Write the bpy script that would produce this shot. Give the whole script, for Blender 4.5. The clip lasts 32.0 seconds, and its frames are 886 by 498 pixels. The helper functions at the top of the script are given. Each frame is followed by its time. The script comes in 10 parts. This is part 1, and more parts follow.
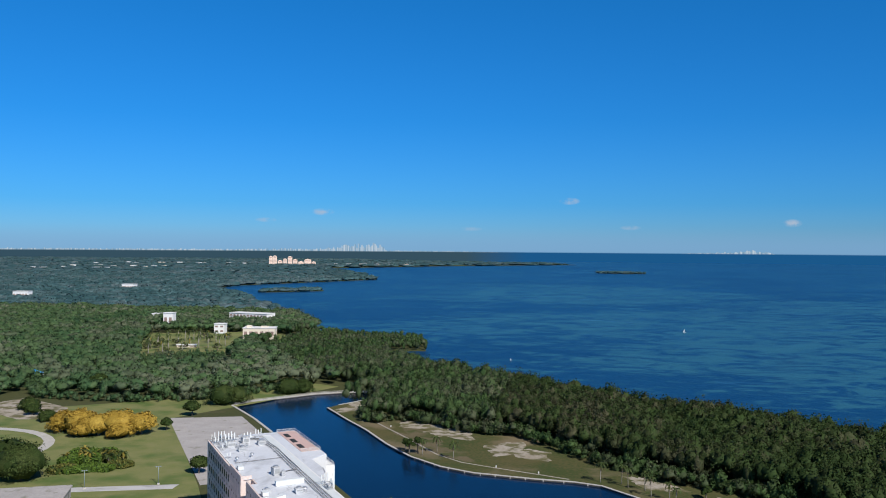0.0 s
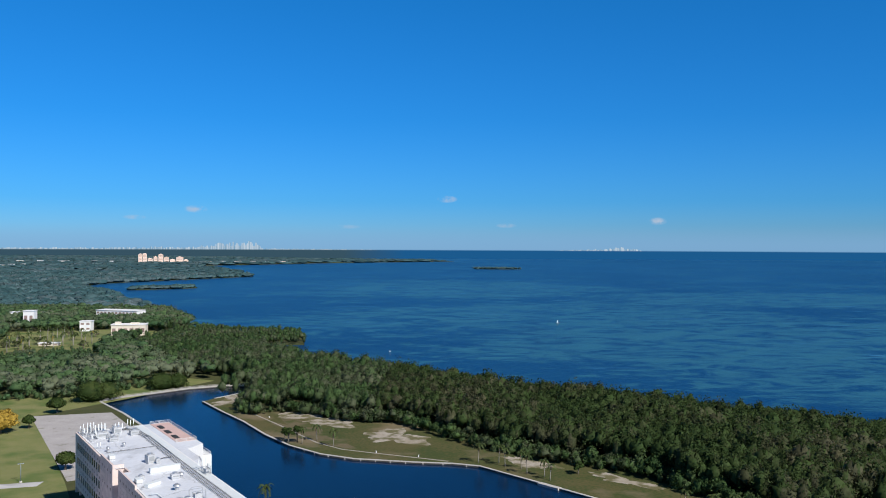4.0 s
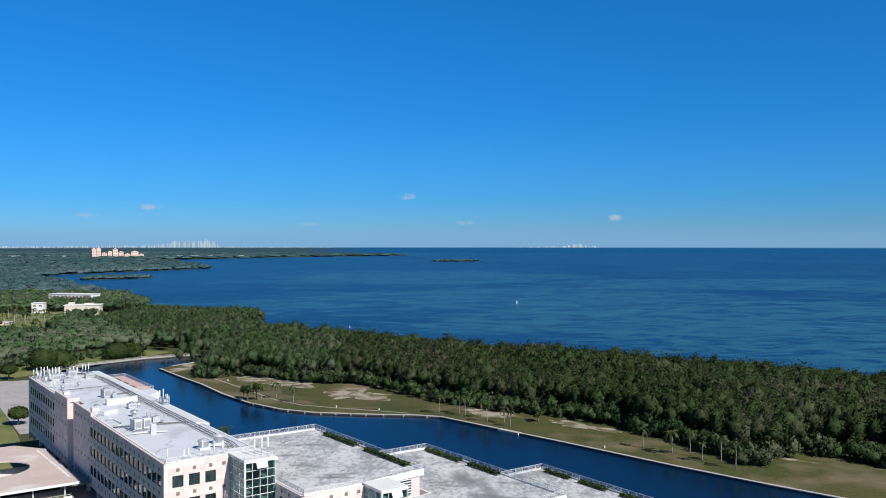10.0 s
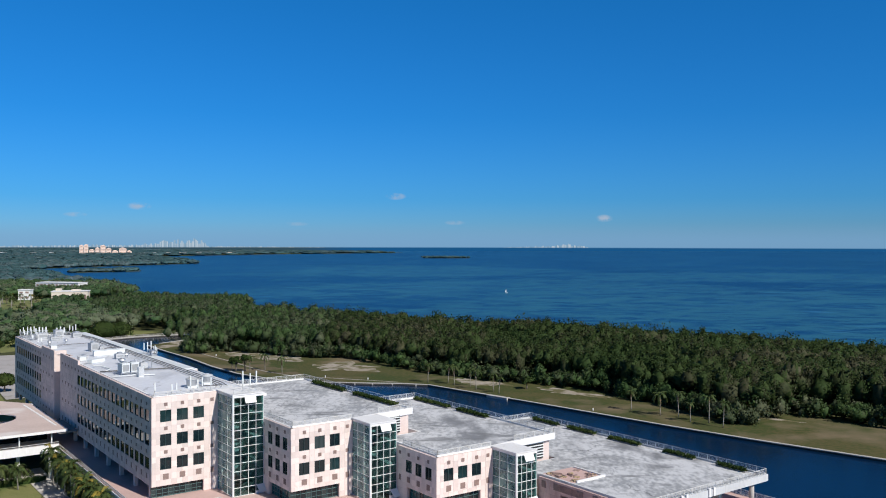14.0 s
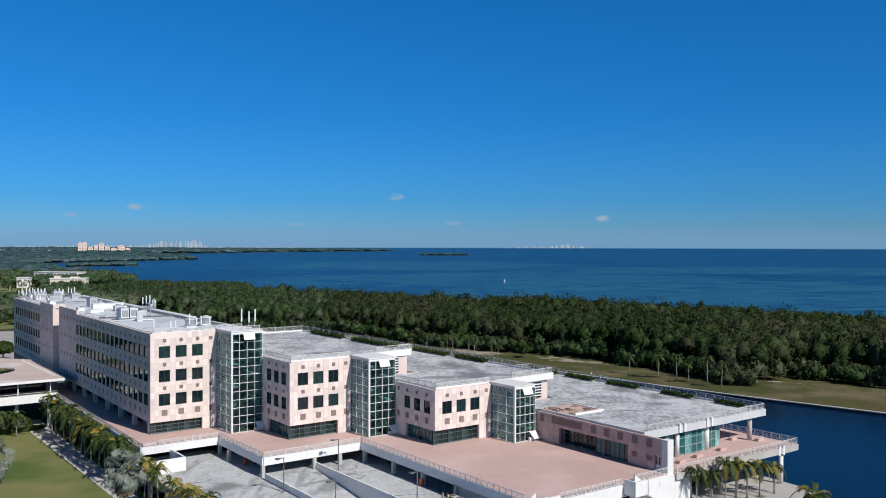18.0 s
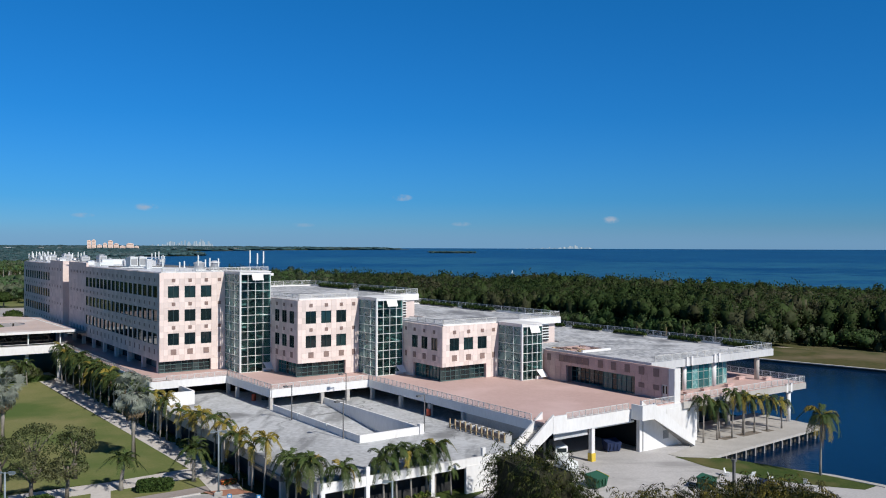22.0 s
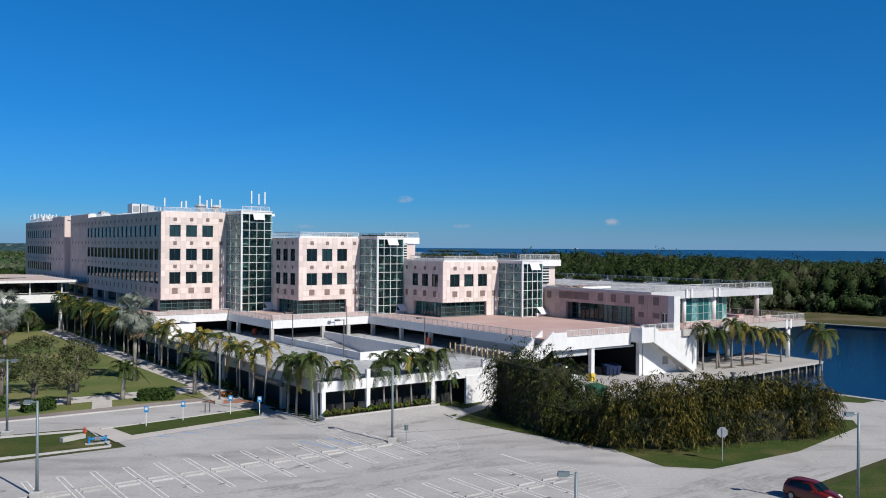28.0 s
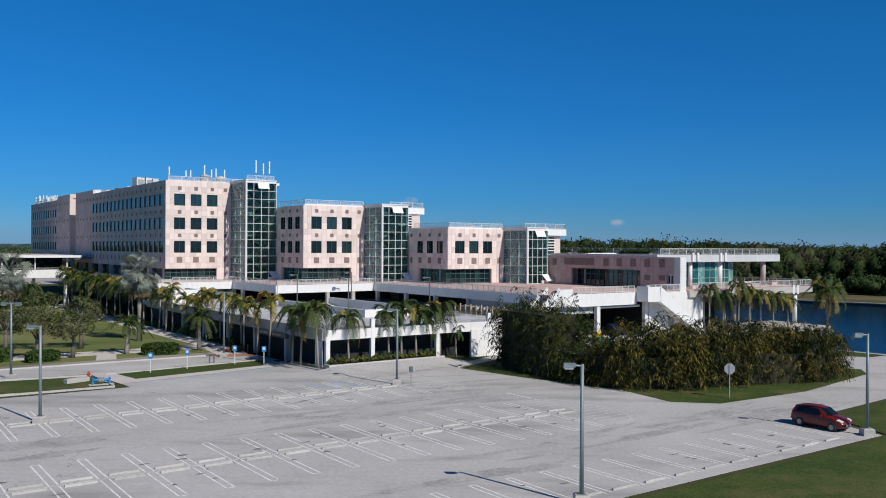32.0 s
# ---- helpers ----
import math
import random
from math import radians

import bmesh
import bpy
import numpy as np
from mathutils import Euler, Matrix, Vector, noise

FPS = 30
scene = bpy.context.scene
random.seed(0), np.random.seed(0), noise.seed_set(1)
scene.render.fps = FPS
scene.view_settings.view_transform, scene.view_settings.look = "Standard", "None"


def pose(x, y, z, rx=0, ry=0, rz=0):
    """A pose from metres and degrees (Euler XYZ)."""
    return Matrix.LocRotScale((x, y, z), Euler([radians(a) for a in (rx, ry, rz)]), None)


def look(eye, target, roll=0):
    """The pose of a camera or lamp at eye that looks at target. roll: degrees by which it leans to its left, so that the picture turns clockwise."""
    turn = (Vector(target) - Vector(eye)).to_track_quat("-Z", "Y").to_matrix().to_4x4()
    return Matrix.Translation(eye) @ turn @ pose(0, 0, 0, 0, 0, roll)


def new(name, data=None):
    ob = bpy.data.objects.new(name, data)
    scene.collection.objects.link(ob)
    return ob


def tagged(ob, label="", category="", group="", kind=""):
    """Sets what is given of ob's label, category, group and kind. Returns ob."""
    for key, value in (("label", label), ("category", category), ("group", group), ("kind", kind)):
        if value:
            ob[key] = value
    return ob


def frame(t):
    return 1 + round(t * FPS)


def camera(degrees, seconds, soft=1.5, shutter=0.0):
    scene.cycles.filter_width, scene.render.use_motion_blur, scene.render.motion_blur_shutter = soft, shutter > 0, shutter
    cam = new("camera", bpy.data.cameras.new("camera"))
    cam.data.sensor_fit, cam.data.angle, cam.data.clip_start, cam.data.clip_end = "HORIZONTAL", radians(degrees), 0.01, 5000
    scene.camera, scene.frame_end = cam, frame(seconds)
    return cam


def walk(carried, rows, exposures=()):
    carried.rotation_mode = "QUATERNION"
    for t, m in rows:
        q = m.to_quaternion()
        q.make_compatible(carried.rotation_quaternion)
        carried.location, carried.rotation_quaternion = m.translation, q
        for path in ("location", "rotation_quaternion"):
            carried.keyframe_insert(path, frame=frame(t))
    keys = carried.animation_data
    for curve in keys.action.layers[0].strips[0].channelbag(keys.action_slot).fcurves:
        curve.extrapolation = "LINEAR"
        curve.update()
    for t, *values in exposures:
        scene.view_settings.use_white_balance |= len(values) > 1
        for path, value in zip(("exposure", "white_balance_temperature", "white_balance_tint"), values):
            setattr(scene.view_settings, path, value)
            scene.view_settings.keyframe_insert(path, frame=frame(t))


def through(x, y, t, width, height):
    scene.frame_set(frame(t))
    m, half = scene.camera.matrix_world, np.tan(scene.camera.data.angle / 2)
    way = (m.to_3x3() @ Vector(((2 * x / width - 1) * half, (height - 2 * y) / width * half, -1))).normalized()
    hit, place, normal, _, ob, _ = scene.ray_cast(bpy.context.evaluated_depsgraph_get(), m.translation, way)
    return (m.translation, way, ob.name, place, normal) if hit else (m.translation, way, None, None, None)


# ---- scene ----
cam = camera(54.6, 32.0, soft=1.0)
PATH = [
    (0, (0.057, 2.707, 85.317), (-0.335, 4.669, 85.313), 0.4),
    (0.5, (0.027, 2.331, 85.508), (-0.226, 4.315, 85.503), 0.3),
    (1, (0.0, 1.999, 85.261), (-0.219, 3.987, 85.255), 0.3),
    (1.5, (-0.024, 1.706, 84.883), (-0.222, 3.696, 84.876), 0.2),
    (2, (-0.046, 1.45, 85.032), (-0.223, 3.442, 85.025), 0.2),
    (2.5, (-0.066, 1.226, 84.251), (-0.225, 3.22, 84.243), 0.1),
    (3, (-0.083, 1.033, 83.265), (-0.226, 3.028, 83.258), 0.1),
    (3.5, (-0.098, 0.867, 82.181), (-0.224, 2.863, 82.174), 0.2),
    (5.5, (-0.14, 0.423, 76.724), (-0.22, 2.421, 76.714), 0.1),
    (6, (-0.146, 0.354, 75.327), (-0.217, 2.353, 75.318), 0.1),
    (6.5, (-0.151, 0.299, 73.995), (-0.213, 2.298, 73.985), 0.1),
    (7, (-0.154, 0.254, 72.663), (-0.207, 2.254, 72.652), 0.1),
    (7.5, (-0.156, 0.219, 71.184), (-0.202, 2.218, 71.173), 0.1),
    (8, (-0.157, 0.191, 69.7), (-0.196, 2.19, 69.688), 0.1),
    (8.5, (-0.157, 0.169, 68.343), (-0.191, 2.169, 68.33), 0.0),
    (9, (-0.156, 0.151, 67.047), (-0.184, 2.151, 67.033), 0.1),
    (9.5, (-0.154, 0.137, 65.596), (-0.177, 2.137, 65.583), 0.1),
    (10, (-0.152, 0.125, 64.021), (-0.169, 2.125, 64.007), 0.0),
    (10.5, (-0.148, 0.114, 62.441), (-0.161, 2.114, 62.427), 0.1),
    (11, (-0.144, 0.103, 61.141), (-0.153, 2.103, 61.126), 0.1),
    (11.5, (-0.14, 0.092, 59.589), (-0.145, 2.092, 59.575), 0.1),
    (12, (-0.135, 0.079, 58.167), (-0.136, 2.078, 58.154), 0.1),
    (12.5, (-0.129, 0.063, 56.768), (-0.127, 2.063, 56.754), 0.2),
    (13, (-0.123, 0.046, 55.249), (-0.12, 2.045, 55.235), 0.1),
    (13.5, (-0.117, 0.025, 53.794), (-0.111, 2.024, 53.78), 0.1),
    (14, (-0.111, 0.0, 52.334), (-0.103, 2.0, 52.32), 0.1),
    (14.5, (-0.104, -0.028, 51.011), (-0.096, 1.972, 50.997), 0.1),
    (16.5, (-0.076, -0.181, 45.212), (-0.067, 1.819, 45.199), 0.1),
    (17, (-0.069, -0.229, 43.729), (-0.059, 1.771, 43.716), 0.1),
    (17.5, (-0.062, -0.281, 42.34), (-0.051, 1.719, 42.327), 0.1),
    (18, (-0.055, -0.336, 40.994), (-0.044, 1.664, 40.981), 0.1),
    (18.5, (-0.047, -0.395, 39.572), (-0.037, 1.605, 39.561), 0.1),
    (19, (-0.04, -0.456, 38.103), (-0.03, 1.544, 38.091), 0.1),
    (19.5, (-0.033, -0.52, 36.66), (-0.024, 1.48, 36.646), 0.2),
    (20, (-0.027, -0.586, 35.254), (-0.029, 1.414, 35.239), 0.2),
    (20.5, (-0.02, -0.653, 33.982), (-0.024, 1.347, 33.968), 0.2),
    (21, (-0.013, -0.721, 32.737), (-0.018, 1.279, 32.724), 0.2),
    (21.5, (-0.006, -0.79, 31.502), (-0.013, 1.21, 31.49), 0.2),
    (22, (0.0, -0.858, 30.297), (-0.007, 1.142, 30.286), 0.2),
    (22.5, (0.007, -0.925, 29.098), (-0.001, 1.075, 29.088), 0.1),
    (23, (0.013, -0.99, 28.003), (0.005, 1.01, 27.993), 0.1),
    (23.5, (0.019, -1.053, 26.994), (0.011, 0.947, 26.983), 0.3),
    (24, (0.026, -1.112, 25.982), (0.019, 0.888, 25.972), 0.2),
    (24.5, (0.032, -1.168, 24.996), (0.026, 0.832, 24.986), 0.3),
    (25, (0.039, -1.218, 23.997), (0.033, 0.782, 23.988), 0.2),
    (25.5, (0.045, -1.263, 23.342), (0.04, 0.737, 23.333), 0.2),
    (27.5, (0.073, -1.369, 20.011), (0.064, 0.631, 20.004), 0.4),
    (28, (0.08, -1.373, 19.213), (0.071, 0.627, 19.206), 0.4),
    (28.5, (0.088, -1.366, 18.295), (0.077, 0.634, 18.29), 0.4),
    (29, (0.096, -1.348, 17.669), (0.084, 0.652, 17.664), 0.4),
    (29.5, (0.105, -1.317, 16.917), (0.09, 0.683, 16.913), 0.3),
    (30, (0.114, -1.272, 16.194), (0.097, 0.728, 16.191), 0.3),
    (30.5, (0.124, -1.214, 15.494), (0.106, 0.786, 15.49), 0.3),
    (31, (0.134, -1.141, 14.741), (0.115, 0.859, 14.738), 0.3),
    (31.5, (0.145, -1.052, 14.081), (0.125, 0.948, 14.077), 0.3),
    (32, (0.157, -0.946, 13.398), (0.136, 1.054, 13.393), 0.3),
]
walk(cam, [(t, look(eye, target, roll)) for t, eye, target, roll in PATH],
     [(0, 0.10), (3, 0.19), (9, 0.2), (14, 0.02), (17, -0.04), (20, -0.16), (22, -0.1), (25, -0.11), (29, -0.15), (32, -0.27)])

from mathutils.geometry import tessellate_polygon

# ---- world, sun, exposure ----
SUN_EL, SUN_AZ = 40.0, 134.5   # degrees; azimuth clockwise from +y

world = bpy.data.worlds.new("sky")
scene.world = world
world.use_nodes = True
wn, wl = world.node_tree.nodes, world.node_tree.links
wn.clear()


def wnode(kind, **kw):
    n = wn.new(kind)
    for k, v in kw.items():
        n.inputs[k].default_value = v
    return n


sky = wn.new("ShaderNodeTexSky")
sky.sky_type, sky.sun_disc = "NISHITA", False
sky.sun_elevation, sky.sun_rotation = radians(SUN_EL), radians(SUN_AZ)
sky.altitude, sky.air_density, sky.dust_density, sky.ozone_density = 60.0, 1.0, 0.25, 3.0
hsv = wnode("ShaderNodeHueSaturation", Saturation=1.0, Value=1.0)
wl.new(sky.outputs["Color"], hsv.inputs["Color"])
# the clear dry-season air deepens the blue
tint = wn.new("ShaderNodeValToRGB")
tint.color_ramp.elements[0].position, tint.color_ramp.elements[0].color = 0.0, (0.30, 0.62, 1.22, 1)
tint.color_ramp.elements[1].position, tint.color_ramp.elements[1].color = 1.0, (0.12, 0.27, 0.42, 1)
for pos_, col_ in ((0.05, (0.15, 0.57, 1.20)), (0.145, (0.085, 0.58, 1.18)), (0.30, (0.065, 0.66, 1.22)), (0.45, (0.09, 0.36, 0.66))):
    el_ = tint.color_ramp.elements.new(pos_)
    el_.color = (*col_, 1)
mul = wn.new("ShaderNodeMix")
mul.data_type, mul.blend_type = "RGBA", "MULTIPLY"
mul.inputs[0].default_value = 1.0
wl.new(hsv.outputs[0], mul.inputs[6])
wl.new(tint.outputs[0], mul.inputs[7])
# below the horizon the sea and the low land go on
geo_w = wn.new("ShaderNodeTexCoord")
sep = wn.new("ShaderNodeSeparateXYZ")
wl.new(geo_w.outputs["Generated"], sep.inputs[0])
wl.new(sep.outputs["Z"], tint.inputs[0])
below = wn.new("ShaderNodeMapRange")
below.inputs["From Min"].default_value, below.inputs["From Max"].default_value = -0.0058, -0.0046
below.inputs["To Min"].default_value, below.inputs["To Max"].default_value = 1.0, 0.0
wl.new(sep.outputs["Z"], below.inputs["Value"])
side = wn.new("ShaderNodeMapRange")
side.inputs["From Min"].default_value, side.inputs["From Max"].default_value = -0.17, -0.10
wl.new(sep.outputs["X"], side.inputs["Value"])
low = wn.new("ShaderNodeMix")
low.data_type = "RGBA"
low.inputs[6].default_value, low.inputs[7].default_value = (0.40, 0.88, 1.25, 1), (0.12, 1.05, 2.75, 1)
wl.new(side.outputs[0], low.inputs[0])
# haze bank just above the horizon
haze = wn.new("ShaderNodeMapRange")
haze.inputs["From Min"].default_value, haze.inputs["From Max"].default_value = 0.026, 0.0
haze.inputs["To Min"].default_value, haze.inputs["To Max"].default_value = 0.0, 0.6
haze.interpolation_type = "SMOOTHSTEP"
wl.new(sep.outputs["Z"], haze.inputs["Value"])
hmix = wn.new("ShaderNodeMix")
hmix.data_type = "RGBA"
hmix.inputs[7].default_value = (2.2, 4.4, 7.2, 1)
wl.new(haze.outputs[0], hmix.inputs[0])
wl.new(mul.outputs[2], hmix.inputs[6])
# a few small fair-weather clouds low over the sea
cloud_sum = None
for cx, cz, sx, sz, amp in ((-0.051, 0.054, 0.0085, 0.0030, 0.9), (0.188, 0.0285, 0.0070, 0.0032, 1.0), (0.018, 0.0235, 0.0085, 0.0020, 0.6),
                            (-0.165, 0.0215, 0.011, 0.0018, 0.35), (-0.33, 0.040, 0.009, 0.003, 0.8), (-0.39, 0.030, 0.008, 0.002, 0.5)):
    dx = wn.new("ShaderNodeMath"); dx.operation = "SUBTRACT"; dx.inputs[1].default_value = cx
    wl.new(sep.outputs["X"], dx.inputs[0])
    dx2 = wn.new("ShaderNodeMath"); dx2.operation = "DIVIDE"; dx2.inputs[1].default_value = sx
    wl.new(dx.outputs[0], dx2.inputs[0])
    dz = wn.new("ShaderNodeMath"); dz.operation = "SUBTRACT"; dz.inputs[1].default_value = cz
    wl.new(sep.outputs["Z"], dz.inputs[0])
    dz2 = wn.new("ShaderNodeMath"); dz2.operation = "DIVIDE"; dz2.inputs[1].default_value = sz
    wl.new(dz.outputs[0], dz2.inputs[0])
    px = wn.new("ShaderNodeMath"); px.operation = "MULTIPLY"
    wl.new(dx2.outputs[0], px.inputs[0]); wl.new(dx2.outputs[0], px.inputs[1])
    r2 = wn.new("ShaderNodeMath"); r2.operation = "MULTIPLY_ADD"
    wl.new(dz2.outputs[0], r2.inputs[0]); wl.new(dz2.outputs[0], r2.inputs[1]); wl.new(px.outputs[0], r2.inputs[2])
    g = wn.new("ShaderNodeMapRange")
    g.inputs["From Min"].default_value, g.inputs["From Max"].default_value = 2.2, 0.0
    g.inputs["To Min"].default_value, g.inputs["To Max"].default_value = 0.0, amp
    wl.new(r2.outputs[0], g.inputs["Value"])
    front = wn.new("ShaderNodeMath"); front.operation = "GREATER_THAN"; front.inputs[1].default_value = 0.0
    wl.new(sep.outputs["Y"], front.inputs[0])
    gf = wn.new("ShaderNodeMath"); gf.operation = "MULTIPLY"
    wl.new(g.outputs[0], gf.inputs[0]); wl.new(front.outputs[0], gf.inputs[1])
    if cloud_sum is None:
        cloud_sum = gf
    else:
        s = wn.new("ShaderNodeMath"); s.operation = "ADD"
        wl.new(cloud_sum.outputs[0], s.inputs[0]); wl.new(gf.outputs[0], s.inputs[1])
        cloud_sum = s
puff = wnode("ShaderNodeTexNoise", Scale=85.0, Detail=4.0, Roughness=0.6)
wl.new(geo_w.outputs["Generated"], puff.inputs["Vector"])
pm = wn.new("ShaderNodeMapRange")
pm.inputs["From Min"].default_value, pm.inputs["From Max"].default_value = 0.36, 0.58
wl.new(puff.outputs["Fac"], pm.inputs["Value"])
cm = wn.new("ShaderNodeMath"); cm.operation = "MULTIPLY"; cm.use_clamp = True
wl.new(cloud_sum.outputs[0], cm.inputs[0]); wl.new(pm.outputs[0], cm.inputs[1])
cmix = wn.new("ShaderNodeMix")
cmix.data_type = "RGBA"
cmix.inputs[7].default_value = (4.3, 5.4, 6.9, 1)
wl.new(cm.outputs[0], cmix.inputs[0]); wl.new(hmix.outputs[2], cmix.inputs[6])
# the far city, many kilometres off along the horizon, fixed in the sky's backdrop
azim = wn.new("ShaderNodeMath"); azim.operation = "ARCTAN2"
wl.new(sep.outputs["X"], azim.inputs[0]); wl.new(sep.outputs["Y"], azim.inputs[1])
span = wn.new("ShaderNodeMapRange")
span.inputs["From Min"].default_value, span.inputs["From Max"].default_value = radians(-42), radians(12)
wl.new(azim.outputs[0], span.inputs["Value"])
tall = wn.new("ShaderNodeValToRGB")
for i_, (deg_, v_) in enumerate(((-41, 0.22), (-24.3, 0.20), (-23.9, 0.24), (-20, 0.34), (-18.7, 0.42), (-18.2, 0.66), (-16.4, 1.0), (-15.4, 0.85), (-15.1, 0.14), (-12, 0.10), (-8, 0.05), (-7.5, 0.0), (4.2, 0.0), (4.6, 0.08), (7.4, 0.26), (8.6, 0.44), (9.6, 0.22), (9.9, 0.0))):
    pos_ = (deg_ + 42) / 54
    el_ = tall.color_ramp.elements[i_] if i_ < 2 else tall.color_ramp.elements.new(pos_)
    el_.position, el_.color = pos_, (v_, v_, v_, 1)
wl.new(span.outputs[0], tall.inputs[0])
tops = []
for count_, low_ in ((520.0, 0.40), (1150.0, 0.0)):
    cell = wn.new("ShaderNodeMath"); cell.operation = "MULTIPLY"; cell.inputs[1].default_value = count_
    wl.new(azim.outputs[0], cell.inputs[0])
    fl = wn.new("ShaderNodeMath"); fl.operation = "FLOOR"
    wl.new(cell.outputs[0], fl.inputs[0])
    rn = wn.new("ShaderNodeTexWhiteNoise"); rn.noise_dimensions = "1D"
    wl.new(fl.outputs[0], rn.inputs["W"])
    sq = wn.new("ShaderNodeMath"); sq.operation = "POWER"; sq.inputs[1].default_value = 1.7
    wl.new(rn.outputs["Value"], sq.inputs[0])
    hi = wn.new("ShaderNodeMath"); hi.operation = "MULTIPLY_ADD"; hi.inputs[1].default_value, hi.inputs[2].default_value = 0.84 - 0.5 * low_, low_
    wl.new(sq.outputs[0], hi.inputs[0])
    tops.append((hi, rn))
best = wn.new("ShaderNodeMath"); best.operation = "MAXIMUM"
wl.new(tops[0][0].outputs[0], best.inputs[0]); wl.new(tops[1][0].outputs[0], best.inputs[1])
hgt = wn.new("ShaderNodeMath"); hgt.operation = "MULTIPLY"
wl.new(best.outputs[0], hgt.inputs[0]); wl.new(tall.outputs[0], hgt.inputs[1])
roofline = wn.new("ShaderNodeMath"); roofline.operation = "MULTIPLY_ADD"; roofline.inputs[1].default_value, roofline.inputs[2].default_value = 0.0105, -0.0053
wl.new(hgt.outputs[0], roofline.inputs[0])
under = wn.new("ShaderNodeMath"); under.operation = "LESS_THAN"
wl.new(sep.outputs["Z"], under.inputs[0]); wl.new(roofline.outputs[0], under.inputs[1])
built = wn.new("ShaderNodeMath"); built.operation = "MULTIPLY"; built.inputs[1].default_value = 0.88
wl.new(under.outputs[0], built.inputs[0])
onland = wn.new("ShaderNodeMath"); onland.operation = "MULTIPLY"
some = wn.new("ShaderNodeMath"); some.operation = "GREATER_THAN"; some.inputs[1].default_value = 0.01
wl.new(tall.outputs[0], some.inputs[0]); wl.new(some.outputs[0], onland.inputs[0]); wl.new(built.outputs[0], onland.inputs[1])
shade_ = wn.new("ShaderNodeMix"); shade_.data_type = "RGBA"
shade_.inputs[6].default_value, shade_.inputs[7].default_value = (1.8, 3.4, 5.0, 1), (6.2, 7.1, 7.9, 1)
wl.new(tops[1][1].outputs["Value"], shade_.inputs[0])
city = wn.new("ShaderNodeMix"); city.data_type = "RGBA"
wl.new(onland.outputs[0], city.inputs[0]); wl.new(cmix.outputs[2], city.inputs[6]); wl.new(shade_.outputs[2], city.inputs[7])
lowmix = wn.new("ShaderNodeMix")
lowmix.data_type = "RGBA"
wl.new(below.outputs[0], lowmix.inputs[0]); wl.new(city.outputs[2], lowmix.inputs[6]); wl.new(low.outputs[2], lowmix.inputs[7])
bg = wnode("ShaderNodeBackground", Strength=0.085)
wout = wn.new("ShaderNodeOutputWorld")
wl.new(lowmix.outputs[2], bg.inputs["Color"])
wl.new(bg.outputs[0], wout.inputs["Surface"])

sun_data = bpy.data.lights.new("sun", "SUN")
sun_data.energy, sun_data.angle, sun_data.color = 4.9, radians(0.53), (1.0, 0.955, 0.89)
sun = new("sun", sun_data)
_sd = Vector((math.sin(radians(SUN_AZ)) * math.cos(radians(SUN_EL)), math.cos(radians(SUN_AZ)) * math.cos(radians(SUN_EL)), math.sin(radians(SUN_EL))))
sun.matrix_world = look(_sd * 200, (0, 0, 0))

# ---- materials ----


